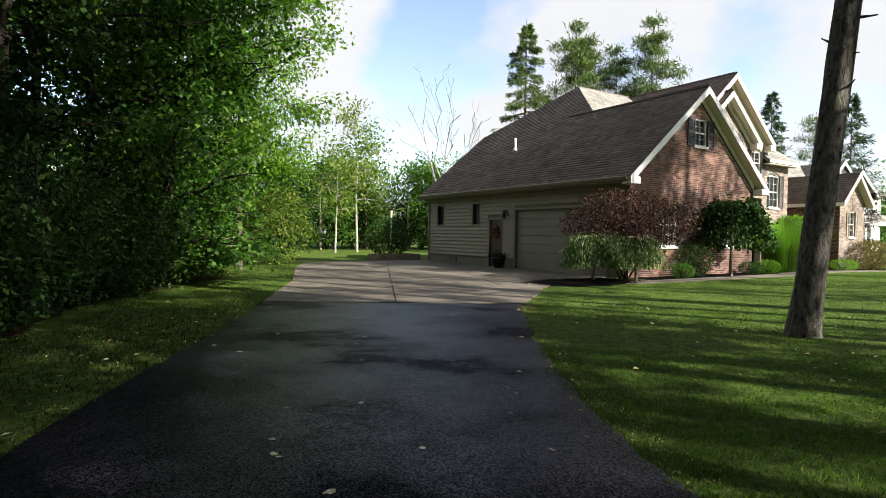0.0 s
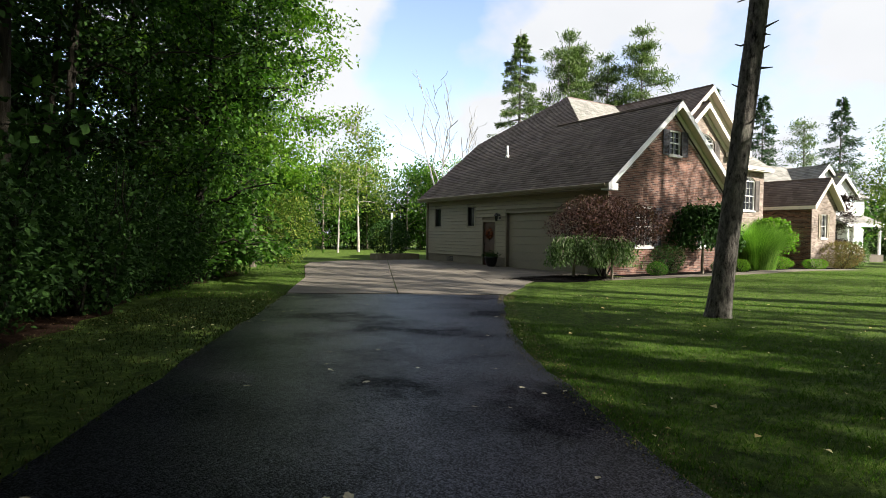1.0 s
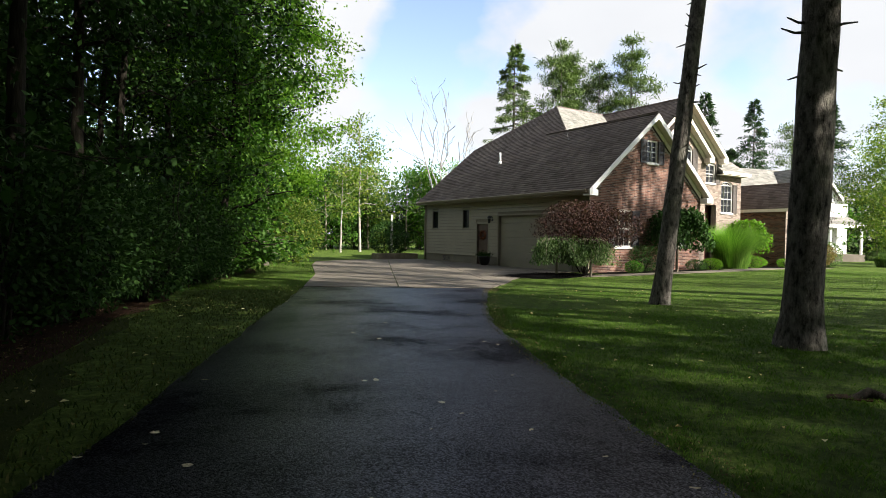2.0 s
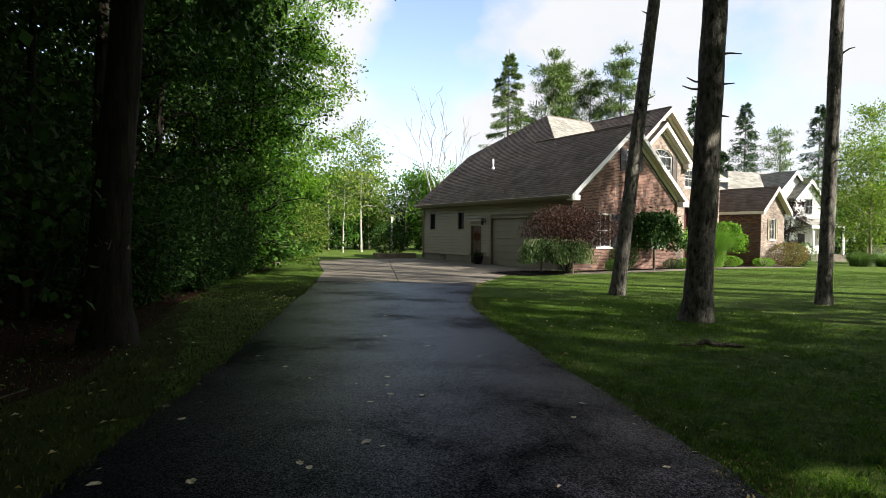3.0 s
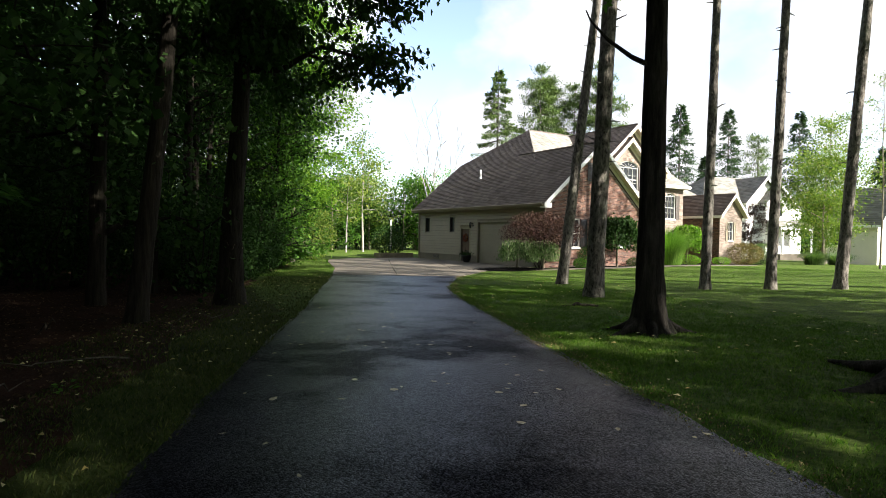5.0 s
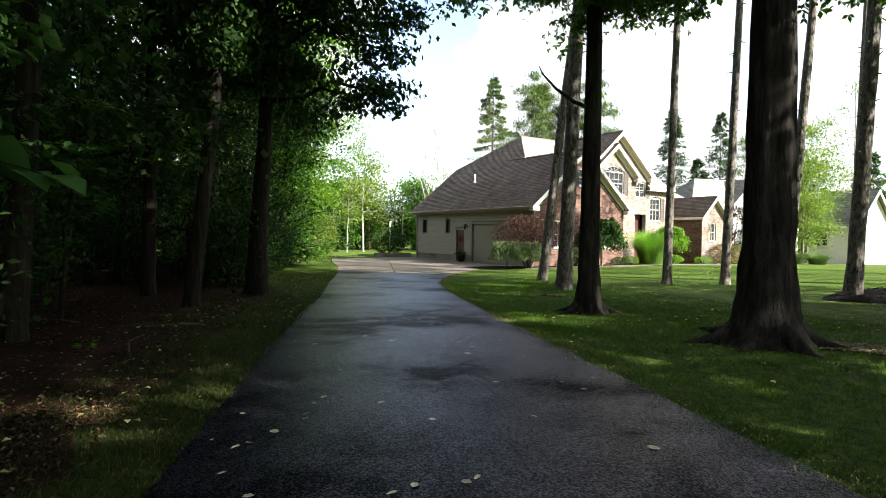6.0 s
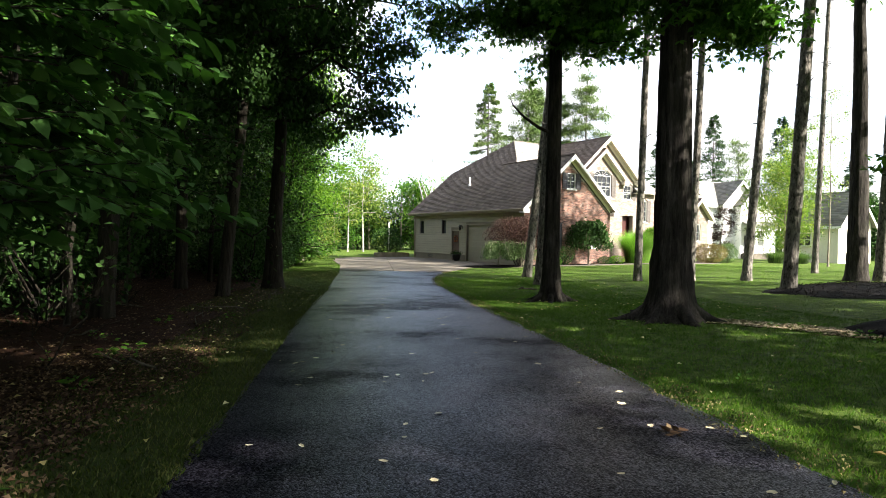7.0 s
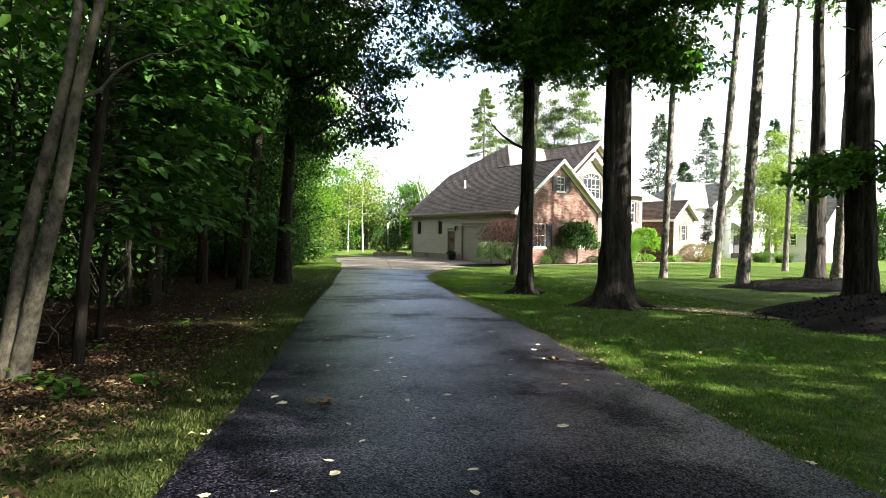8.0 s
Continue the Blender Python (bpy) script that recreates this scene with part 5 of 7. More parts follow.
def low_branch():
    """A drooping leafy branch low on the maple by the mound."""
    tree = next(o for o in bpy.data.objects if o.name.startswith("maple_tree") and abs(o.location.x + 11.74) < 0.01)
    rng = np.random.default_rng(208)
    wood, at = Bag(), []
    for a, b, n in (((0, 0, 2.6), (-1.6, 0.1, 1.95), 260), ((0, 0, 2.8), (-0.8, -0.9, 2.0), 240), ((0, 0, 2.5), (-1.2, 0.5, 2.15), 160), ((0, 0, 2.9), (0.2, -0.9, 1.7), 220)):
        p = bent(a, b, rng, 7, 0.04, 0.12)
        wood.add(*tube(p, np.linspace(0.02, 0.005, 7), 6))
        u = rng.uniform(2.5, 6, n)
        at.append(np.stack([np.interp(u, np.arange(7), p[:, c]) for c in range(3)], -1) + rng.normal(size=(n, 3)) * np.array([0.2, 0.2, 0.08]))
    v, f = maple_leaves(np.concatenate(at), 0.135, rng, 0.9, 0.4)
    bough = wood.put("low_branch", M_MAPLE_BARK, tree, True)
    mesh_np("foliage", v, f, M_LEAF, bough)


low_branch()

# ---- woods along the driveway ----
def woods():
    rng = np.random.default_rng(50)
    edge = curve_through(WOOD_EDGE, 6)
    for i in range(54):
        k = rng.uniform(0.06, 0.99) * (len(edge) - 1)
        p = edge[int(k)].lerp(edge[min(int(k) + 1, len(edge) - 1)], k % 1)
        near = i < 22
        d = rng.uniform(1.6, 4.2) if near else rng.uniform(4.5, 15)
        if p.y < -17.0:
            d += 3.0
        x, y = p.x - 0.92 * d, p.y + 0.4 * d
        h = rng.uniform(11, 17)
        broadleaf("woodland_tree", "woodland tree, trunk and dense leaves darkened as in shade", x, y, h, rng.uniform(0.06, 0.14), rng.uniform(0.07, 0.2), rng.uniform(2.8, 3.8) if near else rng.uniform(2.6, 3.6), 9500 if near else 1700, 0.118 if near else 0.46, M_LEAF_DARK, M_WOOD_BARK, 300 + i, (0.5 + rng.normal() * 0.5, rng.normal() * 0.5), 18, 0.42 if near else 0.6, 8 if near else 6, "woodland trees", 0.4, twig=near, twigs=5, lw=0.75)
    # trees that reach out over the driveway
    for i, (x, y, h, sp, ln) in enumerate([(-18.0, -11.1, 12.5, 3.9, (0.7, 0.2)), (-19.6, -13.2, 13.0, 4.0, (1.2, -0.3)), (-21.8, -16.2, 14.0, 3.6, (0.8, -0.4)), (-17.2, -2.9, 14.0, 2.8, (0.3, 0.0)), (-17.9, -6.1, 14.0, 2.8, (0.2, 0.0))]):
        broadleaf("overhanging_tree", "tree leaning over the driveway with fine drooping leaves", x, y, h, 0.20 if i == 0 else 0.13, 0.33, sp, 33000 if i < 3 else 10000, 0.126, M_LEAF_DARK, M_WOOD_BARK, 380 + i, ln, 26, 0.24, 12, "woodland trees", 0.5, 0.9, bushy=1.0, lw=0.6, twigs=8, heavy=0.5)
    # deep wood behind, closing the view
    for i in range(34):
        a = i / 33
        x, y = -44 + 20 * a + rng.normal() * 2.0, -44 + 66 * a + rng.normal() * 1.5
        shrub("thicket", "dense thicket deep in the wood, leaves darkened as in shade", x - 2 * math.sin(3.1 * a), y, 7.5, rng.uniform(8, 14), M_LEAF_DARK, 2100, 1.05, 1000 + i, group="deep thicket", shell=0.4, lump=0.3, stems=8)
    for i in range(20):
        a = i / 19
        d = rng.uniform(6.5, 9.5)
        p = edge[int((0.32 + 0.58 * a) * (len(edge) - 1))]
        shrub("thicket", "dense thicket deep in the wood, leaves darkened as in shade", p.x - 0.92 * d, p.y + 0.4 * d, 4.6, rng.uniform(5.0, 9.0), M_LEAF_DARK, 1500, 0.5, 1040 + i, group="deep thicket", shell=0.35, lump=0.3, stems=8)
    # understorey
    for i in range(50):
        k = rng.uniform(0.05, 0.99) * (len(edge) - 1)
        p = edge[int(k)].lerp(edge[min(int(k) + 1, len(edge) - 1)], k % 1)
        far = k / (len(edge) - 1) > 0.62
        d = rng.uniform(0.8, 3.0) if far else rng.uniform(2.3, 7.5)
        shrub("understorey_bush", "leafy undergrowth bush at the wood's edge, darkened as in shade", p.x - 0.92 * d, p.y + 0.4 * d, rng.uniform(1.8, 3.2), rng.uniform(1.4, 3.4), M_LEAF_DARK, 2000, 0.105, 400 + i, group="undergrowth", shell=0.5, lump=0.3, stems=9)
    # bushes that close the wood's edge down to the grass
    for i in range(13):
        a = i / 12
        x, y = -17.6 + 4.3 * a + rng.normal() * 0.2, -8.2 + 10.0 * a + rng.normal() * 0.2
        shrub("understorey_bush", "leafy undergrowth bush at the wood's edge, darkened as in shade", x - 0.3, y, rng.uniform(1.7, 2.4), rng.uniform(1.5, 2.7), M_LEAF_DARK, 3600, 0.085, 470 + i, group="undergrowth", shell=0.55, lump=0.3, stems=9)


woods()
broadleaf("ash_tree", "tall tree with bright sunlit green foliage", -10.5, 8.1, 15.5, 0.13, 0.19, 3.2, 42000, 0.15, M_LEAF_BRIGHT, M_STEM_BARK, 501, (0.2, 0.3), 28, 0.4, 10, flare=0.4, bushy=1.0)
broadleaf("ash_tree", "tall tree with bright sunlit green foliage", -13.4, 4.2, 15.0, 0.2, 0.12, 3.4, 30000, 0.14, M_LEAF_BRIGHT, M_MAPLE_BARK, 502, (0.2, 0.3), 28, 0.4, 10, flare=0.4, bushy=1.0)
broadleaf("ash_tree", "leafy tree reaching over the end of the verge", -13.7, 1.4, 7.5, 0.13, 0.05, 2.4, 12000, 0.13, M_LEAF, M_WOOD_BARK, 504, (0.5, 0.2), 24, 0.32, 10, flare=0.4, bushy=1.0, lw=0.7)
broadleaf("ash_tree", "tall leafy tree at the back of the yard", -12.5, 13.5, 13.0, 0.17, 0.14, 3.0, 14000, 0.2, M_LEAF, M_MAPLE_BARK, 503, (0.2, 0.3), 22, 0.45, 10)
shrub("understorey_bush", "leafy green bush at the wood's end", -13.1, 2.7, 2.6, 2.7, M_LEAF, 3200, 0.15, 506, lump=0.3, shell=0.6, group="undergrowth")
shrub("understorey_bush", "leafy green bush at the wood's end", -12.3, 6.3, 2.4, 2.2, M_LEAF, 2600, 0.15, 507, lump=0.3, shell=0.6, group="undergrowth")
shrub("golden_shrub", "tall yellow-green shrub in sun", -8.5, 10.9, 3.0, 3.3, M_LEAF_YELLOW, 7000, 0.12, 505, lump=0.3, shell=0.6)

# ---- distance behind the house ----
def bare_tree(x, y, h, seed):
    """A leafless tree whose limbs fan out and up from a low fork."""
    rng = np.random.default_rng(seed)
    tree = thing("bare_tree", "leafless pale tree with fine spreading branches", "tree", "bare trees", m=pose(x, y, G(x, y) - 0.05))
    wood = Bag()
    trunk = bent((0, 0, 0), (0.1, 0, 0.3 * h), rng, 6, 0.02)
    wood.add(*tube(trunk, np.linspace(0.16, 0.11, 6), 8))

    def grow(a, way, length, r0, depth):
        b = a + way * length
        p = bent(a, b, rng, 6, 0.06)
        wood.add(*tube(p, np.linspace(r0, r0 * 0.35 + 0.008, 6), 5))
        if depth == 0:
            return
        for j in range(3):
            u = rng.uniform(0.3, 0.95)
            start = np.array([np.interp(u * 5, np.arange(6), p[:, c]) for c in range(3)])
            turn = unit(way + rng.normal(size=3) * np.array([0.42, 0.42, 0.2]) + np.array([0, 0, 0.12]))
            grow(start, turn, length * rng.uniform(0.32, 0.55), r0 * 0.5, depth - 1)

    for k in range(6):
        az = k * 2.4 + rng.uniform(-0.3, 0.3)
        tilt = rng.uniform(0.12, 0.5)
        at = trunk[2 + k % 4]
        grow(at, unit(np.array([math.cos(az) * tilt, math.sin(az) * tilt, 1.0])), 0.66 * h * rng.uniform(0.7, 1.0) * (1 - 0.3 * tilt), 0.065, 2)
    wood.put("trunk", M_PALE_BARK, tree, True)


def backdrop_trees():
    rng = np.random.default_rng(60)
    for i in range(30):
        a = i / 29
        x, y = -14 + 34 * a + rng.normal() * 2, 30 + 10 * rng.uniform() + 3 * a
        leaf = (M_LEAF_BRIGHT, M_LEAF, M_LEAF_YELLOW, M_LEAF)[i % 4]
        broadleaf("far_tree", "distant sunlit tree at the back of the lot", x, y, rng.uniform(6, 10), 0.12, 0.08, rng.uniform(2.2, 3.4), 2300, 0.31, leaf, M_YOUNG_BARK, 600 + i, (0, 0), 9, 0.8, 5, "distant trees", 0.3, twig=False)
    for i in range(15):
        a = i / 14
        x, y = -15 + 31 * a + rng.normal() * 0.8, 33.5 + rng.uniform(0, 5)
        shrub("far_thicket", "dense green thicket at the back of the lot", x, y, rng.uniform(4.0, 5.5), rng.uniform(4.5, 7.0), (M_LEAF_DARK, M_LEAF, M_LEAF_DARK)[i % 3], 3200, 0.28, 620 + i, group="distant thicket", shell=0.5, lump=0.3)
    broadleaf("birch_tree", "slender pale-barked tree with thin foliage", 2.1, 26.3, 10.5, 0.11, 0.35, 2.0, 2200, 0.24, M_LEAF_YELLOW, M_PALE_BARK, 640, (-0.2, 0.1), 16, 0.5, 9, flare=0.2)
    broadleaf("birch_tree", "slender pale-barked tree with thin foliage", 0.0, 25.3, 7.0, 0.08, 0.4, 1.4, 1400, 0.24, M_LEAF_YELLOW, M_PALE_BARK, 641, (0.2, 0.1), 12, 0.5, 9, flare=0.2)
    for i, (x, y, h) in enumerate([(10.6, 28.3, 16.5)]):
        bare_tree(x, y, h, 650 + i)
    spruce("spruce_tree", "tall dark green spruce behind the house", 12.4, 19.7, 17.3, 0.22, 4.3, 24000, 660, needle=M_NEEDLE_PINE, gap=0.05, size=0.27)
    for i, (x, y, h) in enumerate([(18.3, 20.7, 18.5), (20.6, 22.0, 18.0), (22.8, 20.5, 17.5), (23.6, 17.5, 19.0)]):
        pine("tall_pine", "tall pine with open ragged crown behind the house", x, y, h, 0.2, 0.42, 3.5, 9500, 670 + i, (0.3, 0), group="pines behind the house", size=0.40, clump=0.33)
    for i, (x, y, h, w) in enumerate([(59.3, 33.3, 23.5, 5.2), (77.0, 35.8, 25.5, 6.0), (86.0, 28.3, 25.0, 6.6), (66.0, 33.0, 16.0, 4.5), (70.0, 10.0, 15.0, 4.5)]):
        spruce("spruce_tree", "tall dark spruce beyond the neighbouring roofs", x, y, h, 0.3, w, 9000, 680 + i, group="distant spruces", size=0.6)
    pine("tall_pine", "pine with thin ragged crown beyond the roofs", 62.0, 22.5, 17.5, 0.25, 0.35, 3.6, 5500, 690, group="pines behind the house", size=0.42)
    for i in range(16):
        a = i / 15
        broadleaf("far_tree", "distant tree beyond the neighbouring lawn", 56 + 20 * a + rng.normal() * 2, 17 - 38 * a + rng.normal() * 3, rng.uniform(5, 8), 0.14, 0.1, rng.uniform(2.6, 4.0), 1900, 0.48, (M_LEAF, M_LEAF_DARK, M_LEAF_PALE)[i % 3], M_YOUNG_BARK, 700 + i, (0, 0), 9, 0.9, 5, "distant trees", 0.3, twig=False)


backdrop_trees()

# ---- planting by the house ----
shrub("purple_plum_bush", "broad purple-leaved plum bush by the garage corner", -1.0, -0.75, 3.9, 2.9, M_LEAF_PURPLE, 14000, 0.085, 801, bottom=0.8, stems=9, shell=0.45, lump=0.42)


def weeping(name, label, x, y, w, top, low, leaf, count, seed, size=0.16, trunk=0.05, bark=None, dome=False):
    """A grafted weeping tree: a stem, arching branches and hanging leaves."""
    rng = np.random.default_rng(seed)
    tree = thing(name, label, "shrub", m=pose(x, y, G(x, y) - 0.02))
    wood, boughs, green = Bag(), Bag(), Bag()
    wood.add(*tube(bent((0, 0, 0), (0.03, 0.02, top * 0.85), rng, 7, 0.02), np.linspace(trunk, trunk * 0.7, 7), 8))
    at = []
    for i in range(26):
        az = i * 2.4 + rng.uniform(-0.3, 0.3)
        R = w / 2 * rng.uniform(0.45, 1.05)
        t = np.linspace(0, 1, 9)
        rise = top * (1.0 if dome else 0.92) + (0.10 if not dome else 0.12) * np.sin(t * math.pi) * R
        drop = (top - low) * t**2.6 * rng.uniform(0.65, 1.05)
        p = np.stack([np.cos(az + t * 0.3) * R * t**0.8, np.sin(az + t * 0.3) * R * t**0.8, rise - drop], -1)
        boughs.add(*tube(p, np.linspace(0.022, 0.004, 9), 5))
        n = count // 26
        u = rng.uniform(0.12 if dome else 0.25, 1, n) ** 0.7 * 8
        q = np.stack([np.interp(u, np.arange(9), p[:, c]) for c in range(3)], -1)
        at.append(q + rng.normal(size=(n, 3)) * np.array([0.14, 0.14, 0.09]) - np.array([0, 0, 0.10]) * rng.uniform(0, 1, (n, 1)))
    at = np.concatenate(at)
    at[:, 2] = np.maximum(at[:, 2], low - 0.1)
    green.add(*leaves(at, size, rng, 0.3 if not dome else 0.6, 1.3 if not dome else 0.7, None, 0.6))
    wood.put("trunk", bark or M_YOUNG_BARK, tree, True)
    boughs.put("boughs", bark or M_YOUNG_BARK, tree, True)["kind"] = "stuff"
    green.put("foliage", leaf, tree)
    return tree


weeping("weeping_pea_shrub", "small weeping shrub with pale green narrow leaves in mulch", -2.6, -0.9, 2.3, 1.45, 0.62, M_LEAF_PALE, 5200, 811, 0.12)
weeping("weeping_pea_shrub", "small weeping shrub with pale green narrow leaves beside the corner", -1.5, -1.5, 1.7, 1.45, 0.62, M_LEAF_PALE, 3600, 812, 0.12)
weeping("weeping_mulberry", "dome-shaped dark green weeping mulberry against brick", 4.5, -0.85, 2.6, 2.55, 1.05, M_LEAF_DARK, 7500, 813, 0.15, 0.06, dome=True)
weeping("weeping_mulberry", "bright green dome-shaped weeping mulberry", 15.0, 2.0, 2.5, 2.5, 0.9, M_LEAF_BRIGHT, 6000, 814, 0.15, 0.06, dome=True)
shrub("evergreen_shrub", "dark evergreen shrub under a brick window sill", 2.6, -0.62, 1.3, 1.15, M_LEAF_DARK, 1800, 0.07, 821)
shrub("boxwood", "small clipped green boxwood ball", 1.7, -0.85, 0.75, 0.52, M_LEAF, 1800, 0.05, 822, group="clipped balls", lump=0.04, shell=0.9)
shrub("boxwood", "small dark clipped ball in the mulch", 6.2, -0.65, 0.9, 0.5, M_LEAF_DARK, 1800, 0.05, 823, group="clipped balls", lump=0.04, shell=0.9)
shrub("boxwood", "small clipped bright green ball", 7.4, -0.6, 0.95, 0.55, M_LEAF_BRIGHT, 2200, 0.05, 824, group="clipped balls", lump=0.04, shell=0.9)
shrub("boxwood", "low clipped bright green mound", 13.9, 1.1, 1.5, 0.65, M_LEAF_BRIGHT, 2200, 0.06, 825, group="clipped balls", lump=0.05, shell=0.9)
shrub("boxwood", "low clipped bright green mound", 16.8, 0.6, 1.2, 0.55, M_LEAF_BRIGHT, 1800, 0.06, 826, group="clipped balls", lump=0.05, shell=0.9)
shrub("barberry_hedge", "rounded rust and green hedge shrub", 19.6, 0.5, 3.8, 1.55, M_LEAF_RUST, 5000, 0.09, 827, lump=0.12, deep=1.6)
shrub("round_shrub", "round light green shrub beside the porch", 23.6, 1.5, 1.6, 1.6, M_LEAF_PALE, 2200, 0.1, 828, lump=0.08)
broadleaf("japanese_maple", "small purple-bronze ornamental tree", 27.0, 4.2, 5.0, 0.08, 0.16, 0.95, 6000, 0.12, M_LEAF_PURPLE, M_YOUNG_BARK, 829, (0, 0), 12, 0.28)


def grass_clump(name, label, x, y, w, h, count, seed, material):
    """A fountain of long arching blades."""
    rng = np.random.default_rng(seed)
    ob = thing(name, label, "ornamental grass", m=pose(x, y, G(x, y) - 0.02))
    az, lean = rng.uniform(0, 6.28, count), rng.uniform(0.02, 1, count) ** 0.8 * w / 2
    b = np.stack([np.cos(az), np.sin(az), np.zeros(count)], -1)
    L = h * rng.uniform(0.7, 1.08, count)
    root = b * rng.uniform(0, 0.25, (count, 1)) * w
    side = np.stack([-np.sin(az), np.cos(az), np.zeros(count)], -1) * 0.007
    V = np.empty((count, 8, 3))
    for k, t in enumerate((0.0, 0.45, 0.8, 1.0)):
        p = root + b * (lean * t**2)[:, None] + np.array([0, 0, 1]) * (L * (t - 0.22 * t**3 * lean / (w / 2)))[:, None]
        V[:, 2 * k], V[:, 2 * k + 1] = p - side * (1.15 - t), p + side * (1.15 - t)
    base = (np.arange(count) * 8)[:, None]
    F = np.concatenate([base + np.array([[0, 1, 3, 2]]), base + np.array([[2, 3, 5, 4]]), base + np.array([[4, 5, 7, 6]])])
    mesh_np("blades", V.reshape(-1, 3), F, material, ob)


grass_clump("ornamental_grass", "tall fountain of bright green ornamental grass", 10.5, 0.3, 3.1, 2.3, 6000, 831, M_TALLGRASS)
grass_clump("ornamental_grass", "pale striped ornamental grass clump", 28.6, 0.0, 2.6, 1.2, 2500, 832, M_LEAF_PALE)
grass_clump("ornamental_grass", "pale striped ornamental grass clump", 30.8, -0.8, 2.6, 1.1, 2500, 833, M_LEAF_PALE)

# ---- the neighbours' houses ----
def white_house():
    ho = thing("white_house", "white-sided neighbouring house with steep front gables and a porch", "house", m=pose(46.0, 11.5, 0, 0, 0, -14))
    part("wall", boxed(-9.0, 5.6, 1.7, 9.0, -1.2, 5.75), M_WHITE, ho)
    roof = part("roof", boxed(-5.4, 3.0, 5.2, 5.4, 8.8, 8.9), M_SHINGLE_GREY, ho, "grey shingle roof")
    shingles(roof, [(-9.4, 1.3, 5.75), (6.0, 1.3, 5.75), (3.0, 5.3, 8.95), (-5.4, 5.3, 8.95)], M_SHINGLE_GREY, 51, 0.25, 0.6)
    shingles(roof, [(-9.4, 9.3, 5.75), (-9.4, 1.3, 5.75), (-5.4, 5.3, 8.95), (-5.4, 5.31, 8.95)], M_SHINGLE_GREY, 52, 0.25, 0.6)
    shingles(roof, [(6.0, 1.3, 5.75), (6.0, 9.3, 5.75), (3.0, 5.31, 8.95), (3.0, 5.3, 8.95)], M_SHINGLE_GREY, 53, 0.25, 0.6)
    part("eave_fascia", boxed(-9.4, -4.0, 1.24, 1.3, 5.5, 5.74), M_WHITE, ho)
    for cx, zp, half, yf, back in ((-1.05, 8.75, 2.95, 0.9, 4.3), (0.0, 7.85, 2.15, 0.0, 3.6)):
        zl = zp - half
        bm = bmesh.new()
        prism(bm, [(cx - half + 0.3, yf, -1.2), (cx + half - 0.3, yf, -1.2), (cx + half - 0.3, yf, zl + 0.1), (cx, yf, zp - 0.25), (cx - half + 0.3, yf, zl + 0.1)], (0, back, 0))
        part("gable_wall", bm, M_WHITE, ho)
        for sgn in (-1, 1):
            shingles(roof, [(cx + sgn * half, yf - 0.35, zl), (cx + sgn * half, yf + back, zl), (cx, yf + back, zp), (cx, yf - 0.35, zp)], M_SHINGLE_GREY, 56 + sgn, 0.25, 0.6)
            rake(ho, ((cx + sgn * half, zl), (cx, zp)), yf - 0.42, yf - 0.36, 0.34, M_WHITE)
    window(ho, -0.5, 0.5, 4.25, 5.85, pose(0, -0.16, 0), 2, 4, sill=False)
    shingles(roof, [(-1.7, -1.8, 3.05), (3.4, -1.8, 3.05), (3.4, 0.0, 3.85), (-1.7, 0.0, 3.85)], M_SHINGLE_GREY, 57, 0.25, 0.6)
    part("porch_fascia", boxed(-1.7, 3.4, -1.86, -1.8, 2.75, 3.03), M_WHITE, ho)
    part("porch_floor", boxed(-1.7, 3.4, -1.8, 0.0, -1.2, 0.1), M_CONCRETE, ho)
    part("front_door", boxed(-1.35, -0.45, -0.08, 0.0, 0.1, 2.2, 0.01), M_SHUTTER, ho, "dark front door")
    for x in (-1.1, 3.2):
        part("porch_post", boxed(x - 0.09, x + 0.09, -1.6, -1.42, 0.1, 2.8, 0.01), M_WHITE, ho)


white_house()


def grey_house():
    ho = thing("grey_house", "pale neighbouring house with a grey gable roof", "house", m=pose(38.7, -0.55, 0, 0, 0, -3.5))
    part("wall", boxed(0, 6.2, 0, 4.2, -1.0, 3.3), M_CREAM, ho)
    roof = part("roof", boxed(3.0, 3.2, -0.3, 4.5, 6.3, 6.4), M_SHINGLE_GREY, ho, "grey shingle roof")
    for sgn in (-1, 1):
        shingles(roof, [(3.1 + sgn * 3.5, -0.4, 3.1), (3.1 + sgn * 3.5, 4.6, 3.1), (3.1, 4.6, 6.5), (3.1, -0.4, 6.5)], M_SHINGLE_GREY, 60 + sgn, 0.25, 0.6)
        rake(ho, ((3.1 + sgn * 3.5, 3.1), (3.1, 6.5)), -0.46, -0.4, 0.3, M_WHITE)
    bm = bmesh.new()
    prism(bm, [(0, -0.01, 3.3), (6.2, -0.01, 3.3), (3.1, -0.01, 6.3)], (0, 0.2, 0))
    part("gable_wall", bm, M_CREAM, ho)
    part("eave_fascia", boxed(-0.42, -0.36, -0.4, 4.6, 2.85, 3.08), M_WHITE, ho)
    window(ho, -3.6, -2.4, 1.2, 2.4, pose(-0.16, 0, 0, 0, 0, -90), 2, 2)


grey_house()

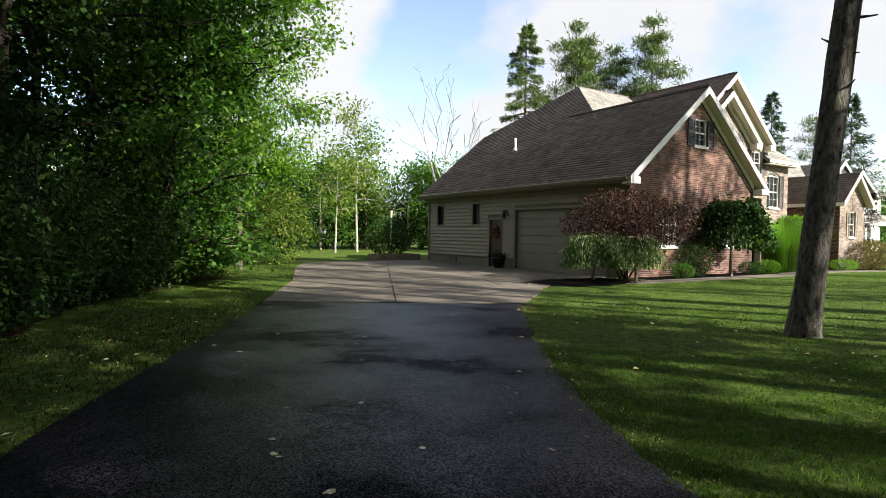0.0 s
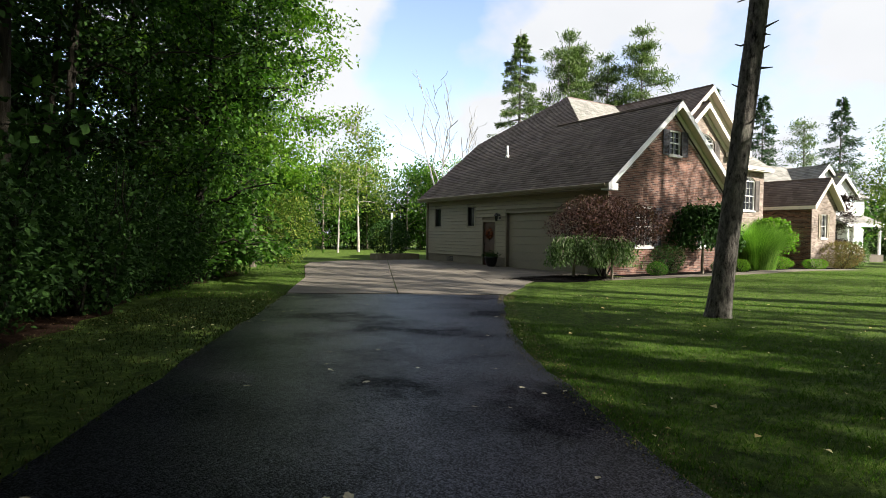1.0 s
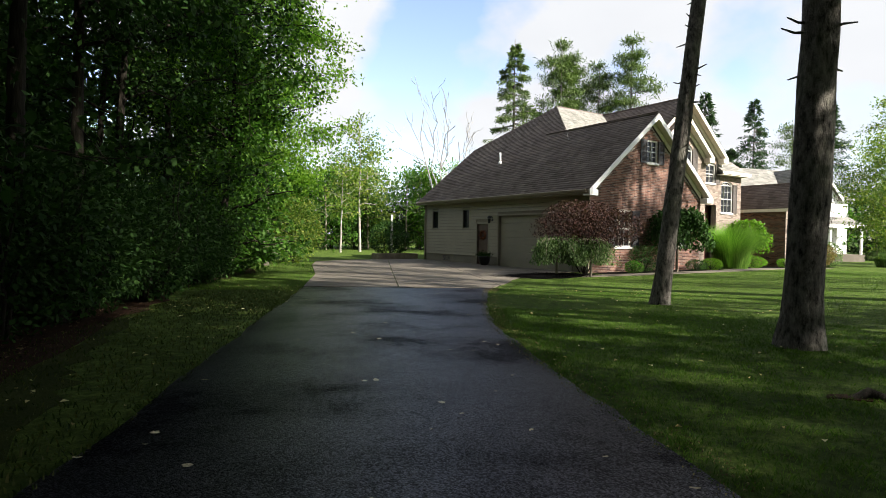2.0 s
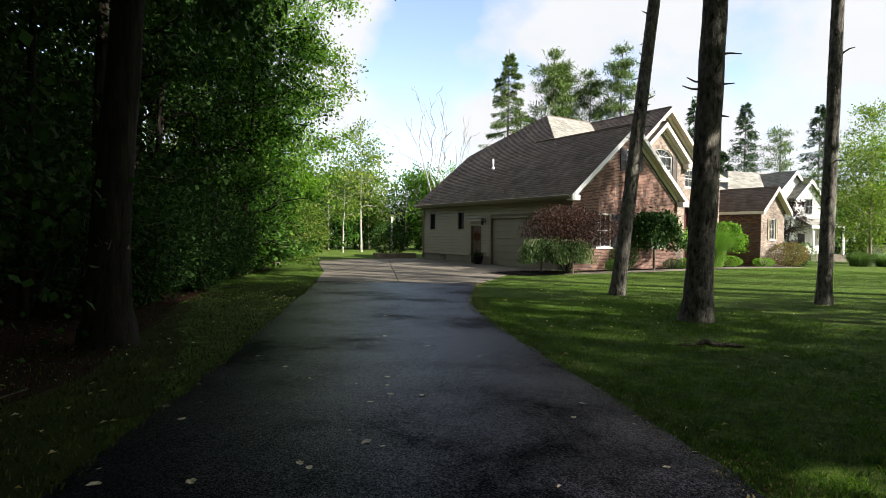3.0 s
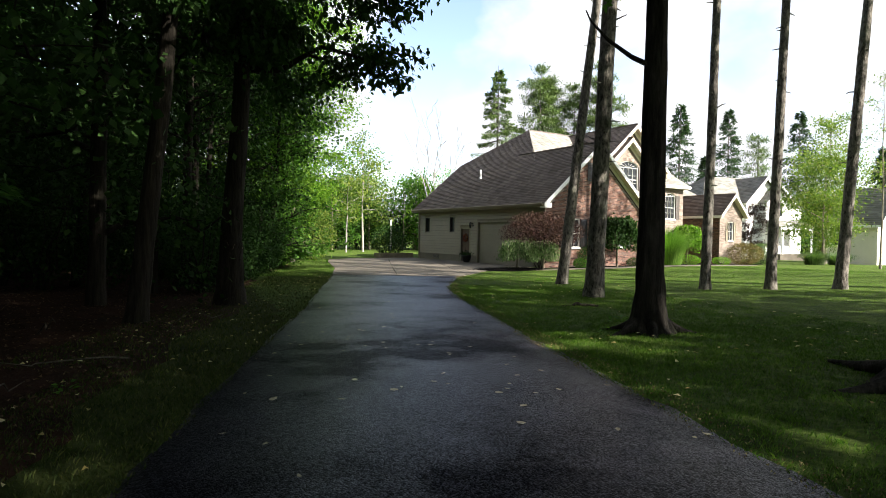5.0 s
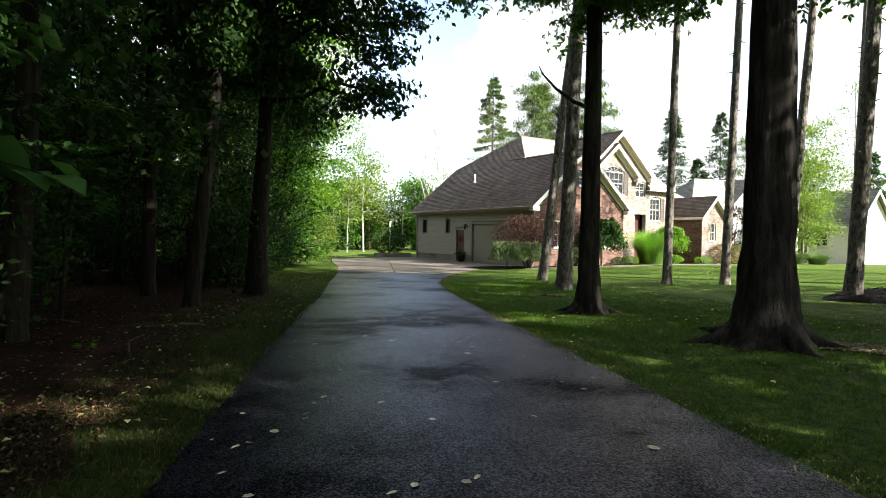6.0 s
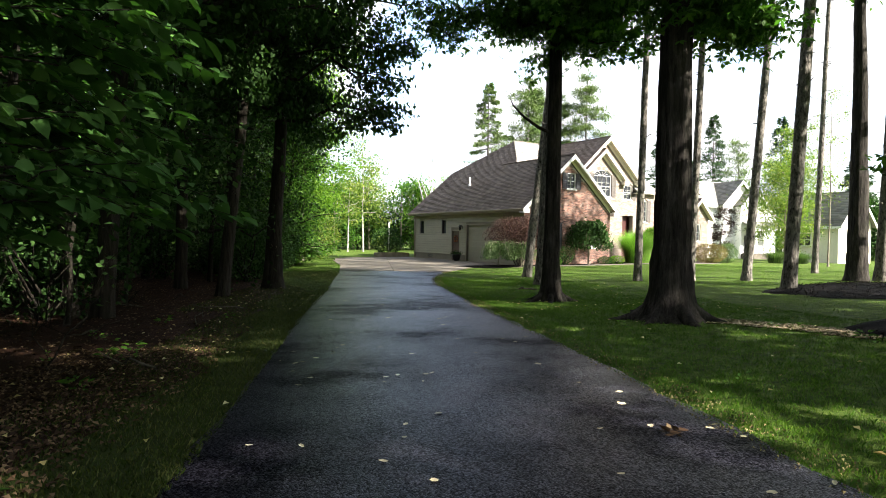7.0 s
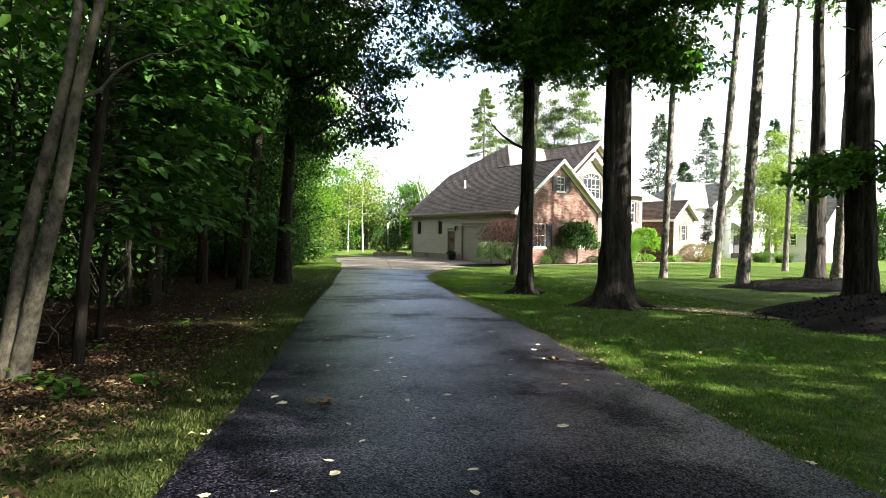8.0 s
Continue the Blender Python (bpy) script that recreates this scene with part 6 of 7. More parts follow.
# ---- small things by the garage ----
def coach_lamp():
    ob = thing("coach_lamp", "black wall lantern beside the side door", "lamp", m=WEST @ pose(-6.25, -0.02, 2.30))
    part("wall_plate", boxed(-0.06, 0.06, -0.02, 0.02, -0.1, 0.1, 0.008), M_METAL, ob)
    part("arm", boxed(-0.015, 0.015, -0.2, -0.02, 0.1, 0.13, 0.005), M_METAL, ob)
    bm = bmesh.new()
    bmesh.ops.create_cone(bm, cap_ends=True, segments=6, radius1=0.15, radius2=0.02, depth=0.14, matrix=pose(0, -0.2, 0.10))
    part("lantern_cap", bm, M_METAL, ob)
    bm = bmesh.new()
    bmesh.ops.create_cone(bm, cap_ends=True, segments=6, radius1=0.055, radius2=0.09, depth=0.22, matrix=pose(0, -0.2, -0.09))
    part("lantern_glass", bm, M_GLASS, ob, "smoked glass")


coach_lamp()


def planter(x, y):
    ob = thing("flower_pot", "dark round pot with a low plant by the side door", "planter", m=pose(x, y, G(x, y) + 0.02))
    bm = bmesh.new()
    rings = [(0.17, 0.0), (0.26, 0.18), (0.29, 0.38), (0.31, 0.44), (0.27, 0.44), (0.25, 0.36)]
    prev = None
    for r, z in rings:
        cur = [bm.verts.new((r * math.cos(a), r * math.sin(a), z)) for a in np.linspace(0, 2 * math.pi, 20, endpoint=False)]
        if prev:
            for i in range(20):
                bm.faces.new((prev[i], prev[(i + 1) % 20], cur[(i + 1) % 20], cur[i]))
        prev = cur
    bm.faces.new(prev)
    part("pot", bm, M_METAL, ob, "dark glazed pot", True)
    rng = np.random.default_rng(77)
    at = rng.normal(size=(350, 3)) * np.array([0.16, 0.16, 0.08]) + np.array([0, 0, 0.5])
    v, f = leaves(at, 0.1, rng)
    mesh_np("plant", v, f, M_LEAF_DARK, ob)["kind"] = "stuff"


planter(-0.48, 6.25)
shrub("dark_yew", "dark evergreen bush past the garage's far corner", -0.9, 15.4, 2.6, 2.3, M_LEAF_DARK, 3500, 0.12, 840, lump=0.2)


def timber_planter():
    ob = thing("timber_planter", "low dark timber planter box by the far corner", "planter", m=pose(-1.0, 14.3, G(-1, 14.3)))
    for x0, x1, y0, y1 in ((-1.4, 1.2, -0.5, -0.42), (-1.4, 1.2, 0.42, 0.5), (-1.4, -1.32, -0.42, 0.42), (1.12, 1.2, -0.42, 0.42)):
        part("board", boxed(x0, x1, y0, y1, 0, 0.32, 0.008), M_TWIG, ob)
    part("soil", boxed(-1.32, 1.12, -0.42, 0.42, 0, 0.26), M_MULCH, ob)


timber_planter()


def white_post(x, y, h):
    ob = thing("white_post", "weathered white square post", "post", m=pose(x, y, G(x, y)))
    part("shaft", boxed(-0.05, 0.05, -0.05, 0.05, 0, h, 0.01), M_CREAM, ob)
    part("cap", boxed(-0.065, 0.065, -0.065, 0.065, h, h + 0.05, 0.015), M_CREAM, ob)


white_post(0.6, 18.0, 2.7)


# ---- wood's edge ----
def dead_trunk(x, y):
    rng = np.random.default_rng(5)
    ob = thing("broken_stump", "broken dead tree trunk standing at the wood's edge", "stump", m=pose(x, y, G(x, y) - 0.05))
    bag = Bag()
    z = np.linspace(0, 1, 12)
    bag.add(*tube(np.stack([0.02 * z, 0 * z, 1.15 * z], -1), 0.2 * (1 - 0.25 * z) + 0.1 * np.exp(-z * 6), 18, 0.05, rng, 5))
    v = bag.v[0]
    top = v.reshape(12, 18, 3)[-1]
    top[:, 2] += rng.uniform(-0.18, 0.1, 18)
    bag.put("trunk", M_WOOD_BARK, ob, False)
    bm = bmesh.new()
    bm.faces.new([bm.verts.new(p) for p in top - np.array([0, 0, 0.05])])
    part("break", bm, M_TWIG, ob, "splintered pale break")
    return ob


dead_trunk(-17.93, -11.2)


def twin_tree():
    """A young tree of two stems, one arm reaching over the verge, with large leaves."""
    rng = np.random.default_rng(9)
    x, y = -23.29, -21.99
    ob = thing("twin_stem_tree", "young smooth-barked tree with two leaning stems", "tree", m=pose(x, y, G(x, y) - 0.05))
    wood, green = Bag(), Bag()
    for line, r in (([(0.03, -0.01, 0), (0.2, -0.12, 0.92), (0.31, -0.19, 1.47), (0.39, -0.25, 2.0), (0.52, -0.33, 2.61), (1.2, -0.75, 5.6)], 0.055), ([(-0.04, 0.02, 0), (0.08, -0.04, 0.92), (0.19, -0.11, 1.46), (0.32, -0.20, 2.04), (0.40, -0.25, 2.61), (0.75, -0.4, 5.6)], 0.050)):
        p = np.array([tuple(q) for q in curve_through(line, 7)])
        wood.add(*tube(p, r * (np.linspace(1.1, 0.5, len(p)) + 0.4 * np.exp(-p[:, 2] / 0.15)), 16, 0.035, rng))
    at = []
    for a, b, n in (((0.40, -0.25, 1.98), (1.15, -0.72, 2.42), 0), ((0.5, -0.3, 2.7), (1.9, 1.4, 3.4), 260), ((0.38, -0.2, 2.5), (-0.4, 1.5, 3.0), 260), ((0.7, -0.4, 3.6), (2.2, 1.9, 4.6), 400), ((0.6, -0.3, 3.2), (0.6, 1.9, 3.9), 400)):
        p = bent(a, b, rng, 8, 0.03, 0.03)
        wood.add(*tube(p, np.linspace(0.014, 0.004, 8), 6))
        u = rng.uniform(2, 7, n)
        q = np.stack([np.interp(u, np.arange(8), p[:, c]) for c in range(3)], -1)
        at.append(q + rng.normal(size=(n, 3)) * np.array([0.3, 0.3, 0.12]))
    green.add(*fine_leaves(np.concatenate(at), 0.11, rng, 0.6, 0.5))
    wood.put("trunk", M_STEM_BARK, ob, True)
    green.put("crown", M_LEAF, ob)


twin_tree()


def sapling(x, y, h, seed, arms, label, r=0.035, size=0.135, count=34, fan=(-2.3, 1.2)):
    """A sapling whose arching twigs carry rows of large hanging leaves."""
    rng = np.random.default_rng(seed)
    ob = thing("sapling", label, "sapling", "saplings at the wood's edge", m=pose(x, y, G(x, y) - 0.04))
    wood, green, spray = Bag(), Bag(), Bag()
    p = bent((0, 0, 0), (0.25, 0.1, h), rng, 9, 0.006)
    wood.add(*tube(p, np.linspace(r, r * 0.3, 9), 8, 0.02, rng))
    at, al = [], []
    for i in range(arms):
        u = rng.uniform(0.35, 1.0)
        a = np.array([np.interp(u * 8, np.arange(9), p[:, c]) for c in range(3)])
        az = rng.uniform(*fan)
        L = rng.uniform(0.7, 1.5)
        b = a + np.array([math.cos(az) * L, math.sin(az) * L, rng.uniform(-0.15, 0.3)])
        q = bent(a, b, rng, 7, 0.03, 0.08)
        spray.add(*tube(q, np.linspace(0.007, 0.002, 7), 5))
        t = np.linspace(1.2, 6, count // 2)
        c = np.stack([np.interp(t, np.arange(7), q[:, k]) for k in range(3)], -1)
        side = np.array([-math.sin(az), math.cos(az), 0.0])
        for s in (-1, 1):
            at.append(c + rng.normal(size=c.shape) * 0.025)
            al.append(np.tile(side * s * 1.4 + np.array([math.cos(az), math.sin(az), -0.2]) * 0.8, (len(c), 1)))
    v, f = fine_leaves(np.concatenate(at), size, rng, 0.55, 0.25, np.concatenate(al), 0.3)
    green.add(v, f)
    wood.put("stem", M_WOOD_BARK, ob, True)
    spray.put("branchwork", M_WOOD_BARK, ob, True)["kind"] = "stuff"
    green.put("foliage", M_LEAF_BROAD, ob)


sapling(-22.9, -21.65, 2.9, 899, 40, "leafy sapling with large bright drooping leaves", 0.045, 0.145, 34, (-0.5, 1.1))
sapling(-22.9, -20.75, 3.4, 898, 36, "leafy sapling with large bright drooping leaves", 0.04, 0.125, 40, (-0.9, 1.1))
for i, (x, y, h, arms) in enumerate([(-22.7, -20.0, 3.2, 11), (-23.6, -19.3, 3.8, 12), (-22.8, -18.4, 3.4, 9), (-24.3, -20.8, 3.0, 12), (-22.2, -16.8, 3.8, 10), (-23.2, -16.0, 3.8, 12), (-21.4, -14.4, 3.4, 10)]):
    sapling(x, y, h, 900 + i, arms, "leafy sapling with large drooping leaves in leaf litter")


def brush_tangle(x, y, seed, w, count):
    """A thicket of thin dead stems leaning every way."""
    rng = np.random.default_rng(seed)
    ob = thing("dead_brush", "tangle of thin bare dead stems in leaf litter", "brush", "dead brush", m=pose(x, y, G(x, y) - 0.03))
    bag = Bag()
    for i in range(count):
        a = np.array([rng.normal() * w * 0.4, rng.normal() * w * 0.4, 0])
        L, az, tilt = rng.uniform(0.5, 1.5), rng.uniform(0, 6.28), rng.uniform(0.1, 1.2)
        b = a + L * np.array([math.cos(az) * math.sin(tilt), math.sin(az) * math.sin(tilt), math.cos(tilt)])
        p = bent(a, b, rng, 7, 0.06, -0.08)
        bag.add(*tube(p, np.linspace(0.008, 0.002, 7) * rng.uniform(0.6, 1.4), 5))
        for j in range(2):
            k = rng.integers(2, 6)
            bag.add(*tube(bent(p[k], p[k] + rng.normal(size=3) * 0.22, rng, 4, 0.08), np.linspace(0.004, 0.0015, 4), 4))
    # The darkened woodland bark stands in for shade on these stems.
    bag.put("stem_tangle", M_WOOD_BARK, ob, True)["kind"] = "stuff"


for i, (x, y, w, n) in enumerate([(-23.6, -21.3, 0.7, 24), (-23.1, -19.6, 1.0, 16), (-22.6, -17.2, 1.2, 14), (-21.4, -14.2, 1.2, 14)]):
    brush_tangle(x, y, 960 + i, w, n)


def fern(x, y, seed, w=1.3):
    """Arching fronds with paired leaflets."""
    rng = np.random.default_rng(seed)
    ob = thing("sumac_fern", "spreading fern-like sumac with long fronds", "fern", "ferns", m=pose(x, y, G(x, y) - 0.02))
    wood, at, al, sz = Bag(), [], [], []
    for i in range(11):
        az, L = rng.uniform(0, 6.28), w * rng.uniform(0.7, 1.1)
        t = np.linspace(0, 1, 9)
        p = np.stack([np.cos(az) * L * t, np.sin(az) * L * t, 0.55 * w + L * (0.75 * t - 0.75 * t**2) + rng.uniform(-0.2, 0.3)], -1)
        wood.add(*tube(p, np.linspace(0.012, 0.003, 9), 4))
        u = np.linspace(1.2, 8, 16)
        c = np.stack([np.interp(u, np.arange(9), p[:, k]) for k in range(3)], -1)
        for s in (-1, 1):
            at.append(c)
            al.append(np.tile(np.array([-math.sin(az) * s, math.cos(az) * s, -0.15]) * 2 + np.array([math.cos(az), math.sin(az), 0]) * 0.7, (16, 1)))
    v, f = leaves(np.concatenate(at), 0.24, rng, 0.28, 0.1, np.concatenate(al), 0.12)
    wood.put("branchwork", M_YOUNG_BARK, ob, True)
    mesh_np("fronds", v, f, M_LEAF, ob)


for i, (x, y) in enumerate([(-11.8, 3.0), (-12.3, 2.1), (-12.7, 1.5), (-11.6, 3.8), (-12.0, 2.5)]):
    fern(x, y, 930 + i)


def litter_field(name, label, count, seed, size, material, where, lift=0.012, flat=0.25, category="leaf litter"):
    """Scattered flat leaves as one stuff object."""
    rng = np.random.default_rng(seed)
    at = where(rng, count)
    n = len(at)
    az = rng.uniform(0, 6.28, n)
    d = np.stack([np.cos(az), np.sin(az), rng.normal(size=n) * flat], -1)
    s = np.stack([-np.sin(az), np.cos(az), rng.normal(size=n) * flat], -1)
    L = (size * rng.uniform(0.5, 1.35, n))[:, None]
    z = (Gn(at[:, 0], at[:, 1]) + lift)[:, None]
    c = np.concatenate([at, z], 1)
    V = np.stack([c - d * L * 0.5, c + s * L * 0.3 + np.array([0, 0, 0.012]), c + d * L * 0.5, c - s * L * 0.3 + np.array([0, 0, 0.012])], 1)
    V[..., 2] = np.maximum(V[..., 2], z + 0.001)
    ob = mesh_np(name, V.reshape(-1, 3), np.arange(4 * n).reshape(n, 4), material)
    return tagged(ob, label, category, "", "stuff")


def along_edge(edge, inner, outer, side, power=1.0):
    """Random places beside a line, between two distances from it."""
    line = np.array([(p.x, p.y) for p in curve_through(edge, 6)])

    def where(rng, n):
        k = rng.uniform(0, len(line) - 1.001, n)
        i = k.astype(int)
        p = line[i] + (line[i + 1] - line[i]) * (k - i)[:, None]
        t = unit(line[i + 1] - line[i])
        nrm = np.stack([-t[:, 1], t[:, 0]], -1) * side
        return p + nrm * (inner + (outer - inner) * rng.uniform(0, 1, (n, 1)) ** power)
    return where


M_LITTER = leaf_mat("litter_leaf", (0.024, 0.014, 0.009), (0.055, 0.031, 0.019), (0.16, 0.11, 0.065), 0.1, 0.85)
# Wood chips paled so that the strip looks sunlit.
M_CHIP = leaf_mat("sunlit_wood_chip", (0.14, 0.10, 0.065), (0.28, 0.22, 0.15), (0.45, 0.38, 0.28), 0.05, 0.9)
M_CRUMB = leaf_mat("dry_crumb", (0.04, 0.030, 0.015), (0.10, 0.082, 0.038), (0.26, 0.22, 0.11), 0.15, 0.85)
M_YELLOW_LEAF = leaf_mat("yellow_fallen_leaf", (0.20, 0.15, 0.055), (0.36, 0.30, 0.13), (0.58, 0.52, 0.32), 0.1, 0.7)
litter_field("leaf_litter", "brown dead leaves on the forest floor", 30000, 70, 0.04, M_LITTER, along_edge(WOOD_EDGE, 0.0, 5.0, 1), 0.02)
litter_field("verge_leaves", "scattered pale fallen leaves on the grass verge", 520, 71, 0.042, M_YELLOW_LEAF, along_edge(EDGE_L, 0.0, 1.8, -1), 0.05)
litter_field("lawn_leaves", "scattered pale fallen leaves on the lawn", 420, 72, 0.048, M_YELLOW_LEAF, along_edge(EDGE_R, 0.0, 5.0, 1), 0.05)
litter_field("verge_litter", "brown dead leaves among thin verge grass", 15000, 77, 0.035, M_LITTER, along_edge(EDGE_L[6:], 0.35, 1.8, -1, 0.7), 0.02)
litter_field("edge_litter", "dry leaf crumbs along the asphalt edge", 6500, 73, 0.015, M_CRUMB, along_edge(EDGE_R, -0.12, 0.22, 1), 0.018)


def fallen_leaves():
    """Single leaves lying on the asphalt."""
    rng = np.random.default_rng(74)
    shapes = []
    for k in range(4):
        bm = bmesh.new()
        lobes = [1.0, 0.74, 0.86, 0.66, 0.7, 0.5] if k % 2 else [1.0, 0.8, 0.66, 0.55, 0.42, 0.3]
        ring = [(math.cos(a) * lobes[i if i < 6 else 11 - i] * 0.055, math.sin(a) * lobes[i if i < 6 else 11 - i] * 0.055 * (0.75 if k % 2 else 0.42)) for i, a in enumerate(np.linspace(0, 2 * math.pi, 12, endpoint=False) + 0.26)]
        c = bm.verts.new((0, 0, 0.004))
        vs = [bm.verts.new((x, y, 0.002 + 0.005 * abs(math.sin(3 * x / 0.05 + k)) + rng.uniform(0, 0.004))) for x, y in ring]
        for i in range(12):
            bm.faces.new((c, vs[i], vs[(i + 1) % 12]))
        me = bpy.data.meshes.new("fallen_leaf")
        bm.to_mesh(me)
        bm.free()
        me.materials.append(M_FALLEN)
        shapes.append(me)
    L, R = [np.array([(p.x, p.y) for p in curve_through(e, 6)]) for e in (EDGE_L, EDGE_R)]
    for i in range(270):
        k = rng.uniform(0.02, 0.86)
        a = np.array([np.interp(k * (len(L) - 1), np.arange(len(L)), L[:, c]) for c in (0, 1)])
        b = np.array([np.interp(k * (len(R) - 1), np.arange(len(R)), R[:, c]) for c in (0, 1)])
        q = rng.beta(0.8, 0.9)
        x, y = a + (b - a) * q
        ob = new("fallen_leaf", shapes[i % 4])
        s = rng.uniform(0.34, 0.75)
        ob.matrix_basis = pose(x, y, G(x, y) + 0.013, rng.normal() * 3, rng.normal() * 3, rng.uniform(0, 360)) @ Matrix.Diagonal((s, s, s, 1))
        tagged(ob, "pale dry fallen leaf lying on asphalt", "leaf", "fallen leaves on the driveway")


fallen_leaves()


def leaf_clump(x, y, seed):
    """A crumpled knot of dead leaves on the asphalt."""
    rng = np.random.default_rng(seed)
    at = rng.normal(size=(16, 3)) * np.array([0.04, 0.04, 0.004]) + np.array([0, 0, 0.012])
    v, f = fine_leaves(at, 0.055, rng, 0.7, 0.05)
    v[:, 2] *= 0.45
    v[:, 2] = np.maximum(v[:, 2], 0.003)
    ob = mesh_np("leaf_clump", v, f, M_LITTER, None)
    ob.matrix_basis = pose(x, y, G(x, y) + 0.013)
    tagged(ob, "crumpled brown dead leaves lying on asphalt", "leaf")


leaf_clump(-19.64, -23.53, 78)
leaf_clump(-21.72, -23.72, 79)


def twigs():
    rng = np.random.default_rng(75)
    where = along_edge(WOOD_EDGE, 0.2, 4.0, 1)
    for i, (x, y) in enumerate(where(rng, 60)):
        bag = Bag()
        L = rng.uniform(0.4, 1.6)
        p = bent((-L / 2, 0, 0.02), (L / 2, 0, 0.02 + rng.uniform(0, 0.25)), rng, 6, 0.05)
        p[:, 2] = np.maximum(p[:, 2], 0.01)
        bag.add(*tube(p, np.linspace(0.011, 0.003, 6) * rng.uniform(0.5, 1.3), 5))
        ob = bag.put("dead_branch", M_STEM_BARK, None, True)
        ob.matrix_basis = pose(x, y, G(x, y) + 0.01, 0, 0, rng.uniform(0, 360))
        tagged(ob, "dead grey branch lying on leaf litter", "branch", "dead branches")


twigs()


def log(x, y):
    bag, rng = Bag(), np.random.default_rng(76)
    bag.add(*tube(bent((-0.33, 0, 0.0), (0.33, 0, 0.015), rng, 6, 0.04), np.array([0.012, 0.028, 0.035, 0.03, 0.022, 0.008]), 9, 0.1, rng))
    ob = bag.put("surface_root", M_MAPLE_BARK, None, True)
    ob.matrix_basis = pose(x, y, G(x, y), 0, 0, -44)
    tagged(ob, "dark exposed root in the lawn", "root")


log(-12.5, -14.27)


# ---- grass ----
# Dry verge blades, darkened in colour for the shade of the overhang.
M_GRASS_DRY = leaf_mat("thin_verge_grass", (0.016, 0.028, 0.006), (0.032, 0.048, 0.009), (0.085, 0.085, 0.03), 0.2, 0.6)
def grass_blades(name, label, count, seed, where, height, width, material=None):
    rng = np.random.default_rng(seed)
    at = where(rng, count)
    n = len(at)
    az, ben = rng.uniform(0, 6.28, n), rng.uniform(0.1, 0.9, n)
    d = np.stack([np.cos(az), np.sin(az), np.zeros(n)], -1)
    s = np.stack([-np.sin(az), np.cos(az), np.zeros(n)], -1) * (width * rng.uniform(0.6, 1.3, n))[:, None]
    h = (height * rng.uniform(0.5, 1.3, n))[:, None]
    c = np.concatenate([at, (Gn(at[:, 0], at[:, 1]) - 0.004)[:, None]], 1)
    V = np.stack([c - s, c + s, c + s * 0.5 + d * h * 0.35 * ben[:, None] + np.array([0, 0, 1]) * h * 0.7, c + d * h * ben[:, None] + np.array([0, 0, 1]) * h], 1)
    ob = mesh_np(name, V.reshape(-1, 3), np.arange(4 * n).reshape(n, 4), material or M_GRASS)
    tagged(ob, label, "grass", "", "stuff")


grass_blades("lawn_grass", "short green lawn blades beside the driveway", 80000, 81, along_edge(EDGE_R[2:11], -0.04, 4.0, 1, 1.6), 0.025, 0.0026)
grass_blades("lawn_grass", "short green lawn blades across the yard", 38000, 82, along_edge(EDGE_R[:10], 2.5, 17.0, 1, 1.6), 0.020, 0.006)


def clumped(where, per=22, reach=0.055):
    """Places gathered into tufts."""
    def inner(rng, n):
        at = where(rng, n // per)
        return (at[:, None, :] + rng.normal(size=(len(at), per, 2)) * reach).reshape(-1, 2)
    return inner


grass_blades("lawn_grass", "taller tufts in the lawn beside the driveway", 88000, 89, clumped(along_edge(EDGE_R[3:11], 0.1, 5.0, 1, 1.3)), 0.032, 0.0019)
APRON_LEFT = [(-13.0, -3.4), (-12.5, -2.4), (-11.6, -0.3), (-10.5, 2.2), (-9.4, 5.4), (-8.3, 8.6), (-7.0, 11.6)]
grass_blades("verge_grass", "short green grass beside the concrete apron", 20000, 85, along_edge(APRON_LEFT, 0.0, 3.0, 1), 0.028, 0.007)


grass_blades("lawn_grass", "short green lawn blades by the driveway bend", 20000, 86, along_edge(EDGE_R[:5], -0.02, 4.5, 1, 1.2), 0.022, 0.0045)


def side_lawn(rng, n):
    return np.stack([rng.uniform(-7, 12, n), rng.uniform(-16.5, -9.0, n)], -1)


grass_blades("lawn_grass", "short green lawn blades under the pines", 22000, 88, side_lawn, 0.022, 0.008)


def front_lawn(rng, n):
    at = np.stack([rng.uniform(-9, 15, n), rng.uniform(-9.5, -2.0, n)], -1)
    return at[(at[:, 1] < -4.8 + 0.85 * (at[:, 0] + 8.35)) | (at[:, 0] > -4.0)]


grass_blades("lawn_grass", "short green lawn blades before the house", 26000, 84, front_lawn, 0.026, 0.010)
grass_blades("verge_grass", "short thin grass on the verge by the woods", 16000, 83, along_edge(EDGE_L[:6], -0.03, 2.0, -1, 1.2), 0.036, 0.006, M_GRASS_DRY)
grass_blades("verge_grass", "short thin grass on the verge by the woods", 50000, 87, along_edge(EDGE_L[5:11], -0.03, 1.15, -1, 1.2), 0.030, 0.0028, M_GRASS_DRY)


# ---- weeds on the verge ----
def weed(x, y, seed, size=0.16, count=14):
    rng = np.random.default_rng(seed)
    ob = thing("verge_weed", "low broad-leaved weed in thin grass", "weed", "verge weeds", m=pose(x, y, G(x, y)))
    az = rng.uniform(0, 6.28, count)
    at = np.stack([np.cos(az) * 0.04, np.sin(az) * 0.04, rng.uniform(0.02, 0.09, count)], -1)
    v, f = fine_leaves(at, size, rng, 0.45, -0.35, np.stack([np.cos(az), np.sin(az), np.zeros(count)], -1) * 1.6, 0.25)
    mesh_np("leaf_rosette", v, f, M_LEAF, ob)["kind"] = "stuff"


